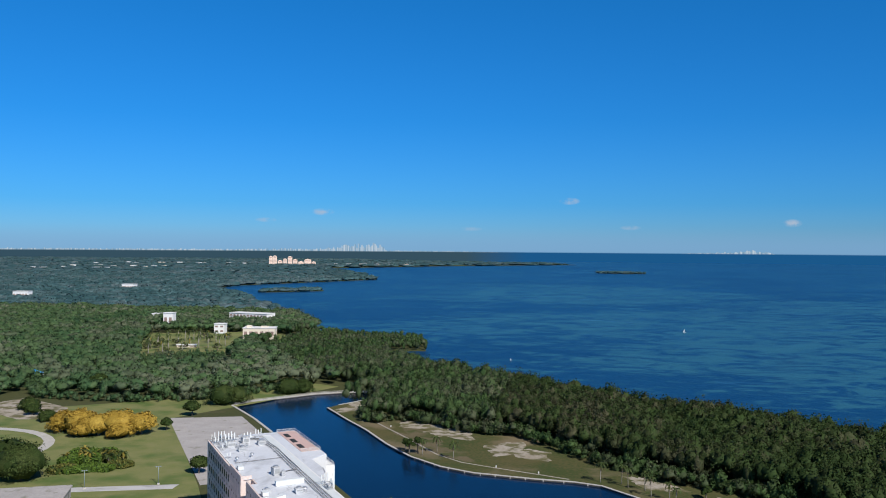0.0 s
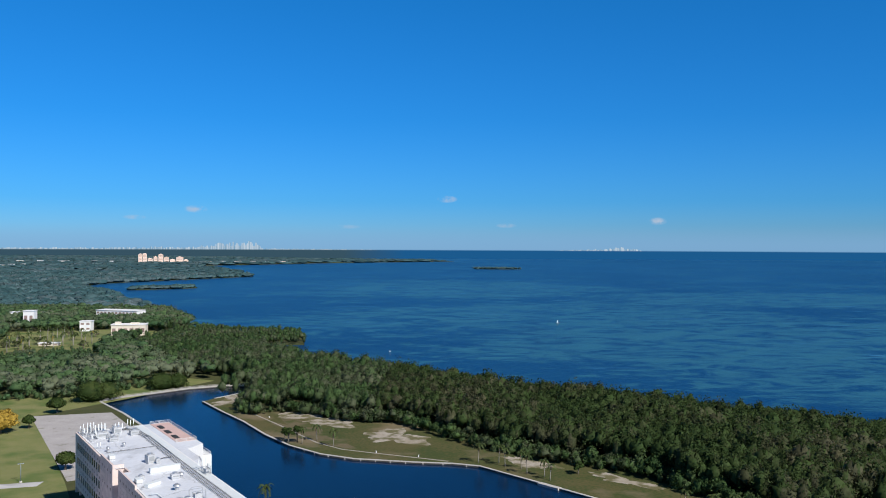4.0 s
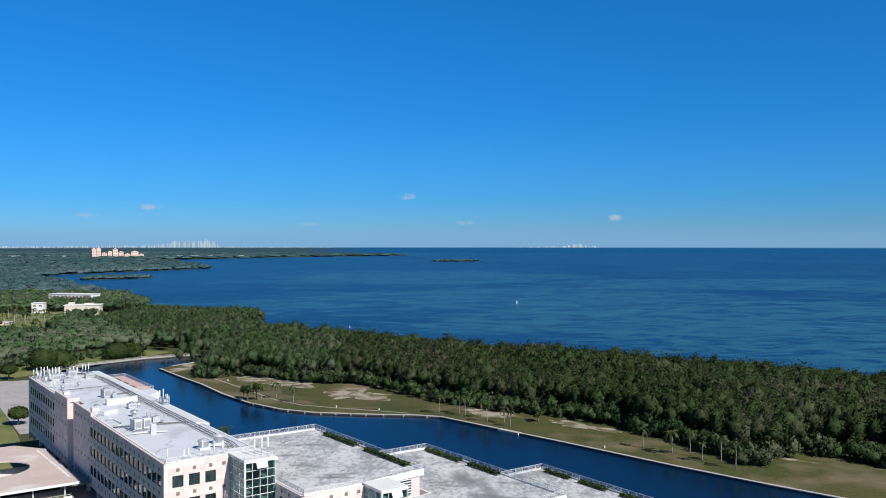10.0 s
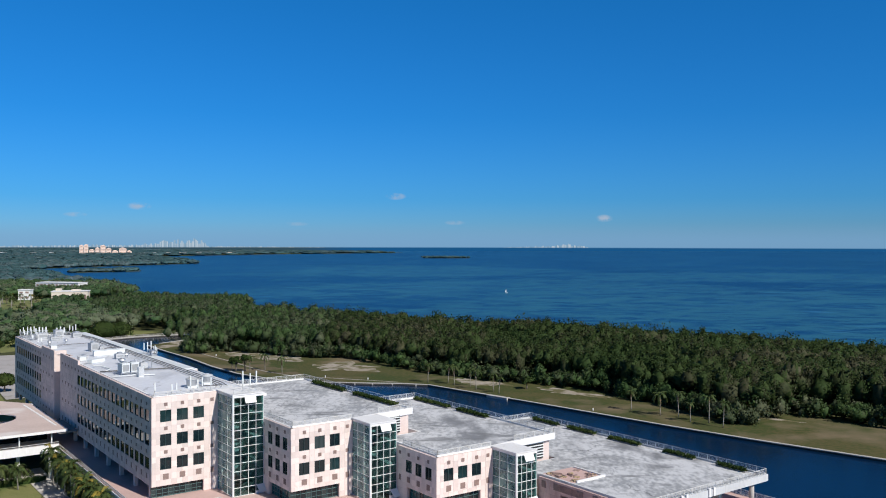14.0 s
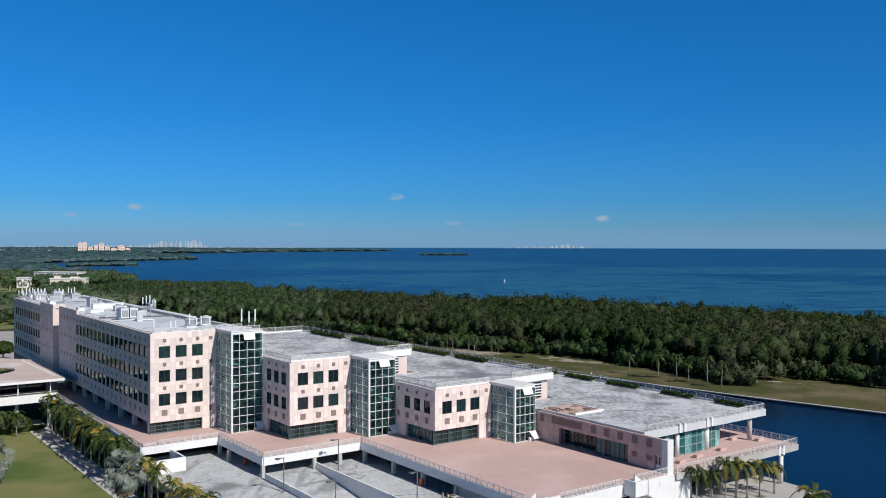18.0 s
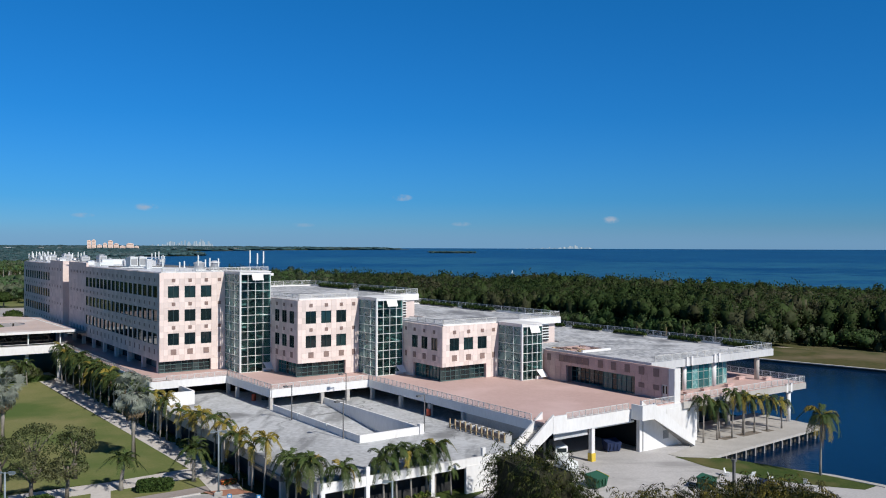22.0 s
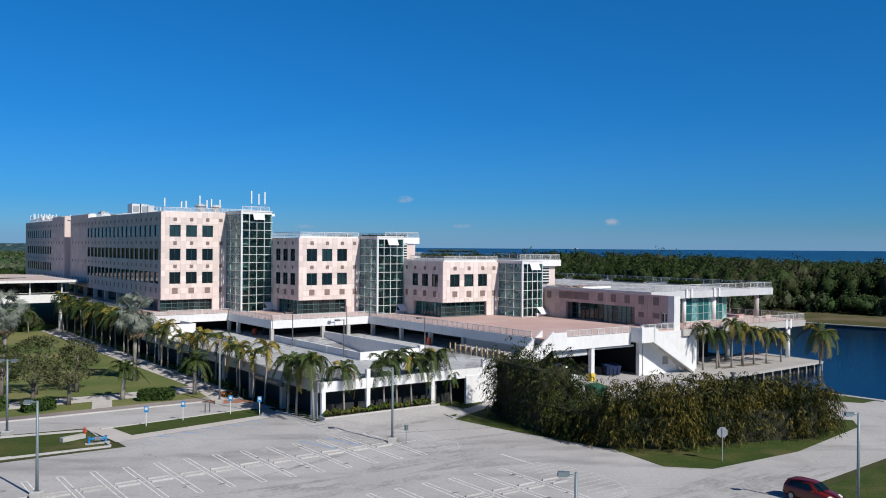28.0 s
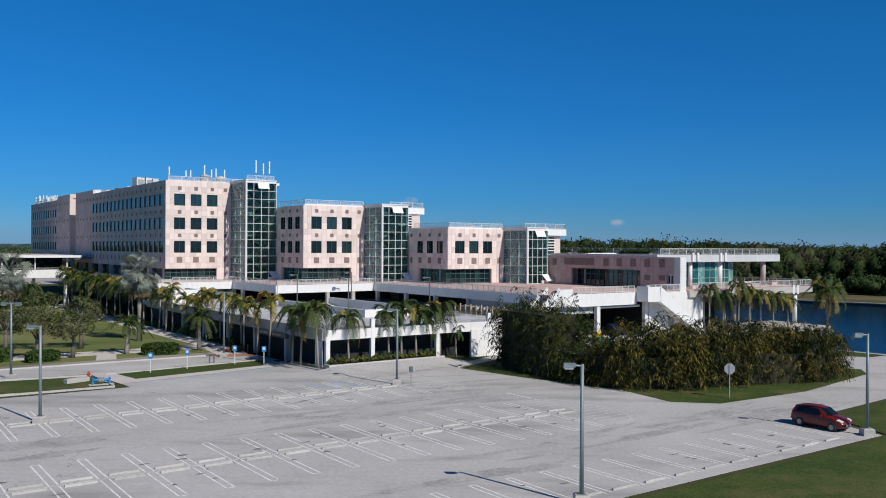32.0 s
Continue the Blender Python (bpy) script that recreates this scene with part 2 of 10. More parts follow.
def mat(name, c1, c2=None, rough=0.8, metal=0.0, scale=0.5, fine=6.0, bump=0.0, bump_scale=None, c3=None, blotch=None, rnd=0.0, island=0.0,
        spec=0.5, amount=(0.35, 0.65), streak=None, coat=0.0, alpha=1.0):
    """A procedural surface: two colours mixed by a broad and a fine noise, optional third blotches, per-piece variation and relief."""
    m = bpy.data.materials.new(name)
    m.use_nodes = True
    nt = m.node_tree
    nd, lk = nt.nodes, nt.links
    p = nd["Principled BSDF"]
    p.inputs["Roughness"].default_value, p.inputs["Metallic"].default_value = rough, metal
    p.inputs["Specular IOR Level"].default_value = spec
    p.inputs["Coat Weight"].default_value = coat
    pos = nd.new("ShaderNodeNewGeometry")
    vec = pos.outputs["Position"]
    if streak:
        mp = nd.new("ShaderNodeMapping")
        mp.inputs["Scale"].default_value = streak
        lk.new(vec, mp.inputs["Vector"])
        vec = mp.outputs[0]
    c2 = c2 or tuple(v * 0.8 for v in c1)
    n1 = nd.new("ShaderNodeTexNoise")
    n1.inputs["Scale"].default_value, n1.inputs["Detail"].default_value, n1.inputs["Roughness"].default_value = scale, 5.0, 0.6
    lk.new(vec, n1.inputs["Vector"])
    n2 = nd.new("ShaderNodeTexNoise")
    n2.inputs["Scale"].default_value, n2.inputs["Detail"].default_value = fine, 3.0
    lk.new(vec, n2.inputs["Vector"])
    add = nd.new("ShaderNodeMath")
    add.operation = "MULTIPLY_ADD"
    add.inputs[1].default_value, add.inputs[2].default_value = 0.45, 0.0
    lk.new(n2.outputs["Fac"], add.inputs[0])
    sm = nd.new("ShaderNodeMath")
    sm.operation = "MULTIPLY_ADD"
    sm.inputs[1].default_value = 0.55
    lk.new(n1.outputs["Fac"], sm.inputs[0])
    lk.new(add.outputs[0], sm.inputs[2])
    mr = nd.new("ShaderNodeMapRange")
    mr.inputs["From Min"].default_value, mr.inputs["From Max"].default_value = amount
    lk.new(sm.outputs[0], mr.inputs["Value"])
    mix = nd.new("ShaderNodeMix")
    mix.data_type = "RGBA"
    mix.inputs[6].default_value, mix.inputs[7].default_value = (*c1, 1), (*c2, 1)
    lk.new(mr.outputs[0], mix.inputs[0])
    col = mix.outputs[2]
    if c3:
        n3 = nd.new("ShaderNodeTexNoise")
        n3.inputs["Scale"].default_value, n3.inputs["Detail"].default_value = blotch[0], 6.0
        lk.new(vec, n3.inputs["Vector"])
        r3 = nd.new("ShaderNodeMapRange")
        r3.inputs["From Min"].default_value, r3.inputs["From Max"].default_value = blotch[1], blotch[2]
        lk.new(n3.outputs["Fac"], r3.inputs["Value"])
        m3 = nd.new("ShaderNodeMix")
        m3.data_type = "RGBA"
        m3.inputs[7].default_value = (*c3, 1)
        lk.new(r3.outputs[0], m3.inputs[0])
        lk.new(col, m3.inputs[6])
        col = m3.outputs[2]
    if rnd or island:
        if rnd:
            src = nd.new("ShaderNodeObjectInfo").outputs["Random"]
        else:
            src = pos.outputs["Random Per Island"]
        rr = nd.new("ShaderNodeMapRange")
        k = rnd or island
        rr.inputs["To Min"].default_value, rr.inputs["To Max"].default_value = 1 - k, 1 + k
        lk.new(src, rr.inputs["Value"])
        hs = nd.new("ShaderNodeHueSaturation")
        lk.new(rr.outputs[0], hs.inputs["Value"])
        lk.new(col, hs.inputs["Color"])
        col = hs.outputs[0]
    lk.new(col, p.inputs["Base Color"])
    if bump:
        bn = nd.new("ShaderNodeTexNoise")
        bn.inputs["Scale"].default_value, bn.inputs["Detail"].default_value = bump_scale or fine, 4.0
        lk.new(vec, bn.inputs["Vector"])
        b = nd.new("ShaderNodeBump")
        b.inputs["Strength"].default_value, b.inputs["Distance"].default_value = 1.0, bump
        lk.new(bn.outputs["Fac"], b.inputs["Height"])
        lk.new(b.outputs[0], p.inputs["Normal"])
    return m


def water_mat(name, deep, shallow, scale, lo, hi, rough, wave, wscale, stretch=(1, 1, 1), third=None, spec=0.5):
    m = mat(name, deep, shallow, rough=rough, scale=scale, fine=scale * 7, amount=(lo, hi), streak=stretch, c3=third, blotch=(scale * 1.3, 0.42, 0.68), spec=spec)
    nt = m.node_tree
    nd, lk = nt.nodes, nt.links
    pos = nd.new("ShaderNodeNewGeometry")
    w = nd.new("ShaderNodeTexNoise")
    w.inputs["Scale"].default_value, w.inputs["Detail"].default_value = wscale, 4.0
    lk.new(pos.outputs["Position"], w.inputs["Vector"])
    b = nd.new("ShaderNodeBump")
    b.inputs["Strength"].default_value, b.inputs["Distance"].default_value = 1.0, wave
    lk.new(w.outputs["Fac"], b.inputs["Height"])
    lk.new(b.outputs[0], nd["Principled BSDF"].inputs["Normal"])
    for k in nd:
        if k.bl_idname == "ShaderNodeTexNoise" and k is not w:
            k.inputs["Detail"].default_value, k.inputs["Roughness"].default_value = 8.0, 0.68
    nd["Principled BSDF"].inputs["IOR"].default_value = 1.33
    return m


def sea_mat(name, shoals):
    """Open bay water: deep blue with sea-grass beds, sandy teal shoals in broken patches, and thin pale wind lines."""
    m = bpy.data.materials.new(name)
    m.use_nodes = True
    nd, lk = m.node_tree.nodes, m.node_tree.links
    p = nd["Principled BSDF"]
    p.inputs["Roughness"].default_value, p.inputs["Specular IOR Level"].default_value, p.inputs["IOR"].default_value = 0.3, 0.02, 1.33
    geo = nd.new("ShaderNodeNewGeometry")
    pos = geo.outputs["Position"]

    def noise(scale, detail, rough_, stretch=(1, 1, 1), bend=0.0):
        mp_ = nd.new("ShaderNodeMapping"); mp_.inputs["Scale"].default_value = stretch
        lk.new(pos, mp_.inputs["Vector"])
        n = nd.new("ShaderNodeTexNoise")
        n.inputs["Scale"].default_value, n.inputs["Detail"].default_value, n.inputs["Roughness"].default_value, n.inputs["Distortion"].default_value = scale, detail, rough_, bend
        lk.new(mp_.outputs[0], n.inputs["Vector"])
        return n.outputs["Fac"]

    def band(src, lo, hi, top=1.0):
        r = nd.new("ShaderNodeMapRange"); r.interpolation_type = "SMOOTHSTEP"
        r.inputs["From Min"].default_value, r.inputs["From Max"].default_value, r.inputs["To Max"].default_value = lo, hi, top
        lk.new(src, r.inputs["Value"])
        return r.outputs[0]

    def calc(op, a_, b_):
        n = nd.new("ShaderNodeMath"); n.operation = op
        for i, v_ in enumerate((a_, b_)):
            if isinstance(v_, float):
                n.inputs[i].default_value = v_
            else:
                lk.new(v_, n.inputs[i])
        return n.outputs[0]

    def over(fac, low_, colour):
        n = nd.new("ShaderNodeMix"); n.data_type = "RGBA"
        lk.new(fac, n.inputs[0])
        if isinstance(low_, tuple):
            n.inputs[6].default_value = (*low_, 1)
        else:
            lk.new(low_, n.inputs[6])
        n.inputs[7].default_value = (*colour, 1)
        return n.outputs[2]

    total = None
    for cx, cy, rx, ry, turn_ in shoals:
        mp = nd.new("ShaderNodeMapping"); mp.vector_type = "TEXTURE"
        mp.inputs["Location"].default_value, mp.inputs["Scale"].default_value = (cx, cy, 0), (rx, ry, 100)
        mp.inputs["Rotation"].default_value = (0, 0, radians(turn_))
        lk.new(pos, mp.inputs["Vector"])
        ln = nd.new("ShaderNodeVectorMath"); ln.operation = "LENGTH"
        lk.new(mp.outputs[0], ln.inputs[0])
        fall = band(ln.outputs["Value"], 1.1, 0.2)
        total = fall if total is None else calc("MAXIMUM", total, fall)
    # broad drift of tone, darker sea-grass, teal sand in broken patches, pale lines
    col = over(band(noise(0.0022, 5.0, 0.6, (1, 0.7, 1)), 0.36, 0.64), (0.0038, 0.0390, 0.116), (0.0058, 0.051, 0.136))
    fine = noise(0.046, 10.0, 0.74, (0.65, 1.35, 1), 0.7)
    broad = noise(0.0052, 5.0, 0.6, (0.8, 1.3, 1), 0.8)
    sand = calc("ADD", calc("MULTIPLY", fine, 0.66), calc("MULTIPLY", broad, 0.34))
    sand = calc("ADD", sand, calc("MULTIPLY", total, 0.165))
    streak = band(noise(0.026, 8.0, 0.72, (0.75, 1.3, 1), 1.2), 0.41, 0.55)
    col = over(calc("MULTIPLY", band(sand, 0.50, 0.575, 0.85), streak), col, (0.026, 0.118, 0.175))
    wind = calc("MULTIPLY", band(noise(0.030, 7.0, 0.62, (0.45, 1.6, 1), 0.9), 0.57, 0.66, 0.8), band(noise(0.0045, 4.0, 0.6), 0.50, 0.60))
    col = over(wind, col, (0.034, 0.145, 0.265))
    col = over(band(noise(0.022, 6.0, 0.6, (0.6, 1.6, 1)), 0.58, 0.72, 0.5), col, (0.0024, 0.029, 0.110))
    lk.new(col, p.inputs["Base Color"])
    b = nd.new("ShaderNodeBump")
    b.inputs["Strength"].default_value, b.inputs["Distance"].default_value = 1.0, 0.30
    lk.new(noise(0.35, 4.0, 0.5), b.inputs["Height"])
    lk.new(b.outputs[0], p.inputs["Normal"])
    return m


def weather(m, dark, crack_scale, smear, turn=36.2, width=0.012, strength=0.75):
    """Adds thin wandering cracks and long tyre and run-off smears to a surface."""
    nd, lk = m.node_tree.nodes, m.node_tree.links
    p = nd["Principled BSDF"]
    col = p.inputs["Base Color"].links[0].from_socket
    geo = nd.new("ShaderNodeNewGeometry")
    wob = nd.new("ShaderNodeTexNoise")
    wob.inputs["Scale"].default_value, wob.inputs["Detail"].default_value = 0.35, 4.0
    lk.new(geo.outputs["Position"], wob.inputs["Vector"])
    push = nd.new("ShaderNodeVectorMath"); push.operation = "MULTIPLY_ADD"
    push.inputs[1].default_value = (5, 5, 0)
    lk.new(wob.outputs["Color"], push.inputs[0]); lk.new(geo.outputs["Position"], push.inputs[2])
    vo = nd.new("ShaderNodeTexVoronoi"); vo.feature = "DISTANCE_TO_EDGE"
    vo.inputs["Scale"].default_value = crack_scale
    lk.new(push.outputs[0], vo.inputs["Vector"])
    cr = nd.new("ShaderNodeMapRange")
    cr.inputs["From Min"].default_value, cr.inputs["From Max"].default_value = width, 0.0
    lk.new(vo.outputs["Distance"], cr.inputs["Value"])
    patch = nd.new("ShaderNodeTexNoise")
    patch.inputs["Scale"].default_value = 0.05
    lk.new(geo.outputs["Position"], patch.inputs["Vector"])
    pr = nd.new("ShaderNodeMapRange")
    pr.inputs["From Min"].default_value, pr.inputs["From Max"].default_value = 0.46, 0.60
    lk.new(patch.outputs["Fac"], pr.inputs["Value"])
    crk = nd.new("ShaderNodeMath"); crk.operation = "MULTIPLY"
    lk.new(cr.outputs[0], crk.inputs[0]); lk.new(pr.outputs[0], crk.inputs[1])
    mp = nd.new("ShaderNodeMapping")
    mp.inputs["Rotation"].default_value = (0, 0, radians(-turn))
    mp.inputs["Scale"].default_value = smear
    lk.new(geo.outputs["Position"], mp.inputs["Vector"])
    sn = nd.new("ShaderNodeTexNoise")
    sn.inputs["Scale"].default_value, sn.inputs["Detail"].default_value, sn.inputs["Roughness"].default_value = 1.0, 5.0, 0.62
    lk.new(mp.outputs[0], sn.inputs["Vector"])
    sr = nd.new("ShaderNodeMapRange")
    sr.inputs["From Min"].default_value, sr.inputs["From Max"].default_value = 0.53, 0.68
    sr.inputs["To Max"].default_value = strength
    lk.new(sn.outputs["Fac"], sr.inputs["Value"])
    mx = nd.new("ShaderNodeMath"); mx.operation = "MAXIMUM"
    lk.new(crk.outputs[0], mx.inputs[0]); lk.new(sr.outputs[0], mx.inputs[1])
    out = nd.new("ShaderNodeMix"); out.data_type = "RGBA"
    out.inputs[7].default_value = (*dark, 1)
    lk.new(mx.outputs[0], out.inputs[0]); lk.new(col, out.inputs[6])
    lk.new(out.outputs[2], p.inputs["Base Color"])
    return m


M = {}
M["sea"] = sea_mat("sea_water", ((330, 760, 520, 330, -18), (70, 1000, 420, 240, 12), (-60, 1650, 330, 420, 0), (520, 1350, 500, 260, 0), (260, 520, 240, 130, -30)))
M["canal"] = water_mat("canal_water", (0.0018, 0.0125, 0.039), (0.0027, 0.0175, 0.049), 0.02, 0.35, 0.7, 0.10, 0.05, 0.9, spec=0.12)
M["ground"] = mat("ground_cover", (0.048, 0.060, 0.022), (0.078, 0.078, 0.032), rough=0.95, scale=0.012, fine=0.4, c3=(0.10, 0.09, 0.05), blotch=(0.02, 0.60, 0.72), spec=0.15)
M["lawn"] = mat("lawn", (0.034, 0.064, 0.013), (0.078, 0.096, 0.026), rough=0.95, scale=0.22, fine=4.5, bump=0.06, amount=(0.40, 0.62), c3=(0.125, 0.112, 0.046), blotch=(0.16, 0.54, 0.72), spec=0.15)
M["dry_lawn"] = mat("dry_lawn", (0.150, 0.172, 0.058), (0.215, 0.205, 0.088), rough=0.95, scale=0.10, fine=2.6, bump=0.05, amount=(0.40, 0.62), c3=(0.088, 0.132, 0.036), blotch=(0.055, 0.47, 0.66), spec=0.15)
M["bank_grass"] = mat("bank_grass", (0.050, 0.067, 0.020), (0.098, 0.086, 0.035), rough=0.95, scale=0.035, fine=0.8, amount=(0.42, 0.58), c3=(0.180, 0.142, 0.088), blotch=(0.032, 0.53, 0.66), spec=0.15)
M["sand"] = mat("sand", (0.40, 0.36, 0.31), (0.27, 0.23, 0.17), rough=0.95, scale=0.07, fine=0.8, c3=(0.125, 0.115, 0.055), blotch=(0.16, 0.46, 0.58), spec=0.2)
M["worn_road"] = mat("worn_road", (0.27, 0.225, 0.20), (0.35, 0.315, 0.295), rough=0.9, scale=0.12, fine=2.5, c3=(0.20, 0.165, 0.15), blotch=(0.09, 0.5, 0.7))
M["soil"] = mat("dry_soil", (0.150, 0.118, 0.072), (0.098, 0.088, 0.044), rough=0.95, scale=0.09, fine=1.2, c3=(0.070, 0.078, 0.028), blotch=(0.13, 0.48, 0.60), spec=0.15)
M["sand_path"] = mat("sandy_path", (0.36, 0.33, 0.28), (0.28, 0.25, 0.20), rough=0.95, scale=0.3, fine=2.0, spec=0.2)
M["asphalt"] = weather(mat("weathered_asphalt", (0.525, 0.511, 0.503), (0.396, 0.384, 0.376), rough=0.9, scale=0.10, fine=3.4, bump=0.004, c3=(0.318, 0.306, 0.299), blotch=(0.082, 0.579, 0.753)), (0.241, 0.232, 0.227), 0.10, (0.058, 0.193, 0.097), width=0.004, strength=0.62)
M["oldlot"] = mat("old_lot", (0.426, 0.399, 0.385), (0.312, 0.290, 0.274), rough=0.95, scale=0.12, fine=1.4, c3=(0.170, 0.174, 0.118), blotch=(0.2, 0.60, 0.72))
M["concrete"] = mat("pale_concrete", (0.50, 0.48, 0.45), (0.38, 0.36, 0.33), rough=0.85, scale=0.3, fine=4.0, bump=0.004, c3=(0.26, 0.24, 0.21), blotch=(0.35, 0.62, 0.8))
M["path"] = mat("sunlit_path_concrete", (0.60, 0.565, 0.53), (0.50, 0.465, 0.43), rough=0.9, scale=0.4, fine=3.0, bump=0.004, c3=(0.34, 0.31, 0.28), blotch=(0.5, 0.62, 0.8))
M["seawall"] = mat("stained_seawall", (0.075, 0.066, 0.052), (0.035, 0.032, 0.028), rough=0.8, scale=0.4, fine=3.0, bump=0.02)
M["white"] = mat("white_painted_concrete", (0.80, 0.795, 0.785), (0.70, 0.69, 0.67), rough=0.7, scale=0.25, fine=3.0, c3=(0.44, 0.41, 0.38), blotch=(0.5, 0.66, 0.84), streak=(1, 1, 0.35))
M["trim_grey"] = mat("weathered_grey_trim", (0.60, 0.615, 0.62), (0.50, 0.51, 0.515), rough=0.75, scale=0.25, fine=3.0, c3=(0.38, 0.375, 0.37), blotch=(0.5, 0.62, 0.82), streak=(1, 1, 0.35))
M["stone"] = mat("pink_stone_panel", (0.76, 0.655, 0.605), (0.70, 0.585, 0.535), rough=0.75, scale=0.35, fine=5.0, bump=0.004, rnd=0.13, c3=(0.56, 0.44, 0.39), blotch=(0.6, 0.66, 0.84))
M["stone_joint"] = mat("pink_stone_wall", (0.70, 0.59, 0.54), (0.62, 0.50, 0.455), rough=0.8, scale=0.35, fine=5.0, island=0.11, bump=0.004, c3=(0.50, 0.39, 0.345), blotch=(0.45, 0.62, 0.80))
# same pink stone as the fronts, the low block's shade mixed into it
M["stone_dark"] = mat("darkened_pink_stone", (0.60, 0.45, 0.405), (0.50, 0.36, 0.325), rough=0.75, scale=0.3, fine=5.0, c3=(0.42, 0.30, 0.27), blotch=(0.5, 0.60, 0.78), island=0.09)
M["vent"] = mat("brown_louvre", (0.30, 0.215, 0.185), (0.23, 0.16, 0.14), rough=0.7, scale=1.2, fine=8.0)
M["terrace"] = mat("terracotta_paving", (0.580, 0.410, 0.376), (0.510, 0.347, 0.309), rough=0.85, scale=0.10, fine=2.0, c3=(0.640, 0.463, 0.433), blotch=(0.09, 0.52, 0.72))
M["roof_white"] = weather(mat("white_roof_membrane", (0.66, 0.68, 0.72), (0.55, 0.57, 0.61), rough=0.7, scale=0.08, fine=1.2, c3=(0.40, 0.41, 0.43), blotch=(0.22, 0.64, 0.78)), (0.36, 0.37, 0.39), 0.05, (0.12, 0.05, 0.1), strength=0.6)
M["roof_grey"] = weather(mat("weathered_roof", (0.565, 0.57, 0.58), (0.30, 0.31, 0.32), rough=0.9, scale=0.13, fine=1.3, streak=(1.0, 0.5, 1), amount=(0.44, 0.58), c3=(0.20, 0.205, 0.215), blotch=(0.11, 0.57, 0.68)), (0.16, 0.165, 0.17), 0.09, (0.10, 0.28, 0.1), strength=0.8)
M["deck"] = weather(mat("deck_surface", (0.53, 0.545, 0.56), (0.37, 0.38, 0.39), rough=0.9, scale=0.13, fine=1.5, amount=(0.43, 0.60), c3=(0.22, 0.225, 0.23), blotch=(0.10, 0.60, 0.70)), (0.17, 0.175, 0.18), 0.06, (0.32, 0.07, 0.1), strength=0.7)
# near-black that paints the shade of deep, unlit openings
M["dark"] = mat("interior_shade_black", (0.030, 0.031, 0.034), (0.020, 0.021, 0.023), rough=0.9)
# darker copy of the concrete, with the shade put into its colour
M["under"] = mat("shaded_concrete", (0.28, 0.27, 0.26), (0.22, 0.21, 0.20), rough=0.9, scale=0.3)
M["glass_dark"] = mat("dark_tinted_glass", (0.005, 0.013, 0.016), (0.008, 0.019, 0.023), rough=0.05, spec=0.5)
M["glass_green"] = mat("green_tinted_glass", (0.008, 0.024, 0.026), (0.020, 0.050, 0.054), rough=0.06, spec=0.8, scale=0.25, fine=0.9)
M["glass_teal"] = mat("teal_glass", (0.010, 0.075, 0.080), (0.030, 0.150, 0.150), rough=0.06, spec=0.6, scale=0.25, fine=0.9)
M["glass_pale"] = mat("pale_green_glass", (0.10, 0.27, 0.265), (0.34, 0.53, 0.51), rough=0.08, spec=0.6, scale=0.5, fine=1.8, amount=(0.44, 0.58))
M["frame"] = mat("green_grey_frame", (0.30, 0.38, 0.36), (0.24, 0.32, 0.30), rough=0.5)
M["frame_white"] = mat("white_frame", (0.72, 0.74, 0.73), (0.62, 0.65, 0.64), rough=0.5)
M["frame_dark"] = mat("dark_frame", (0.03, 0.06, 0.06), (0.02, 0.045, 0.045), rough=0.5)
M["rail"] = mat("white_railing", (0.70, 0.70, 0.68), (0.56, 0.56, 0.54), rough=0.5, scale=0.5)
M["metal"] = mat("galvanised_metal", (0.55, 0.56, 0.57), (0.42, 0.43, 0.44), rough=0.45, metal=0.6, scale=0.8)
M["pole"] = mat("grey_pole", (0.24, 0.29, 0.31), (0.18, 0.22, 0.24), rough=0.5, metal=0.2)
M["conduit"] = mat("grey_conduit", (0.19, 0.19, 0.19), (0.26, 0.26, 0.255), rough=0.6)
M["pipe"] = mat("dark_pipe", (0.10, 0.10, 0.10), (0.16, 0.155, 0.15), rough=0.6)
M["line"] = mat("worn_line_paint", (0.82, 0.82, 0.80), (0.58, 0.57, 0.56), rough=0.8, scale=0.9, fine=6.0, amount=(0.44, 0.64))
M["blue_line"] = mat("blue_line_paint", (0.30, 0.42, 0.62), (0.36, 0.38, 0.42), rough=0.8, scale=0.6, fine=5.0)
M["blue_bay"] = mat("bright_blue_paint", (0.20, 0.45, 0.78), (0.34, 0.48, 0.64), rough=0.8, scale=0.7, fine=5.0)
M["kerb"] = mat("kerb_concrete", (0.54, 0.52, 0.50), (0.44, 0.42, 0.40), rough=0.85, scale=0.5, fine=4.0)
M["mulch"] = mat("dark_mulch", (0.060, 0.050, 0.034), (0.095, 0.080, 0.052), rough=0.95, scale=0.6, fine=6.0, bump=0.02)
M["brick"] = mat("red_brick_paving", (0.40, 0.20, 0.13), (0.32, 0.15, 0.10), rough=0.85, scale=0.6, fine=5.0)
M["trunk"] = mat("palm_trunk", (0.33, 0.30, 0.26), (0.22, 0.20, 0.175), rough=0.9, scale=1.5, fine=10.0, bump=0.006)
M["bark"] = mat("bark", (0.22, 0.19, 0.155), (0.14, 0.118, 0.095), rough=0.95, scale=1.0, fine=8.0, bump=0.03)
M["shaft"] = mat("crownshaft", (0.20, 0.26, 0.10), (0.28, 0.27, 0.13), rough=0.6)
M["frond"] = mat("palm_frond", (0.034, 0.063, 0.017), (0.068, 0.086, 0.025), rough=0.55, scale=0.6, fine=3.0, rnd=0.30, spec=0.15)
M["frond_gold"] = mat("yellowing_frond", (0.288, 0.204, 0.039), (0.163, 0.156, 0.033), rough=0.55, scale=0.5, fine=3.0, rnd=0.25, spec=0.15)
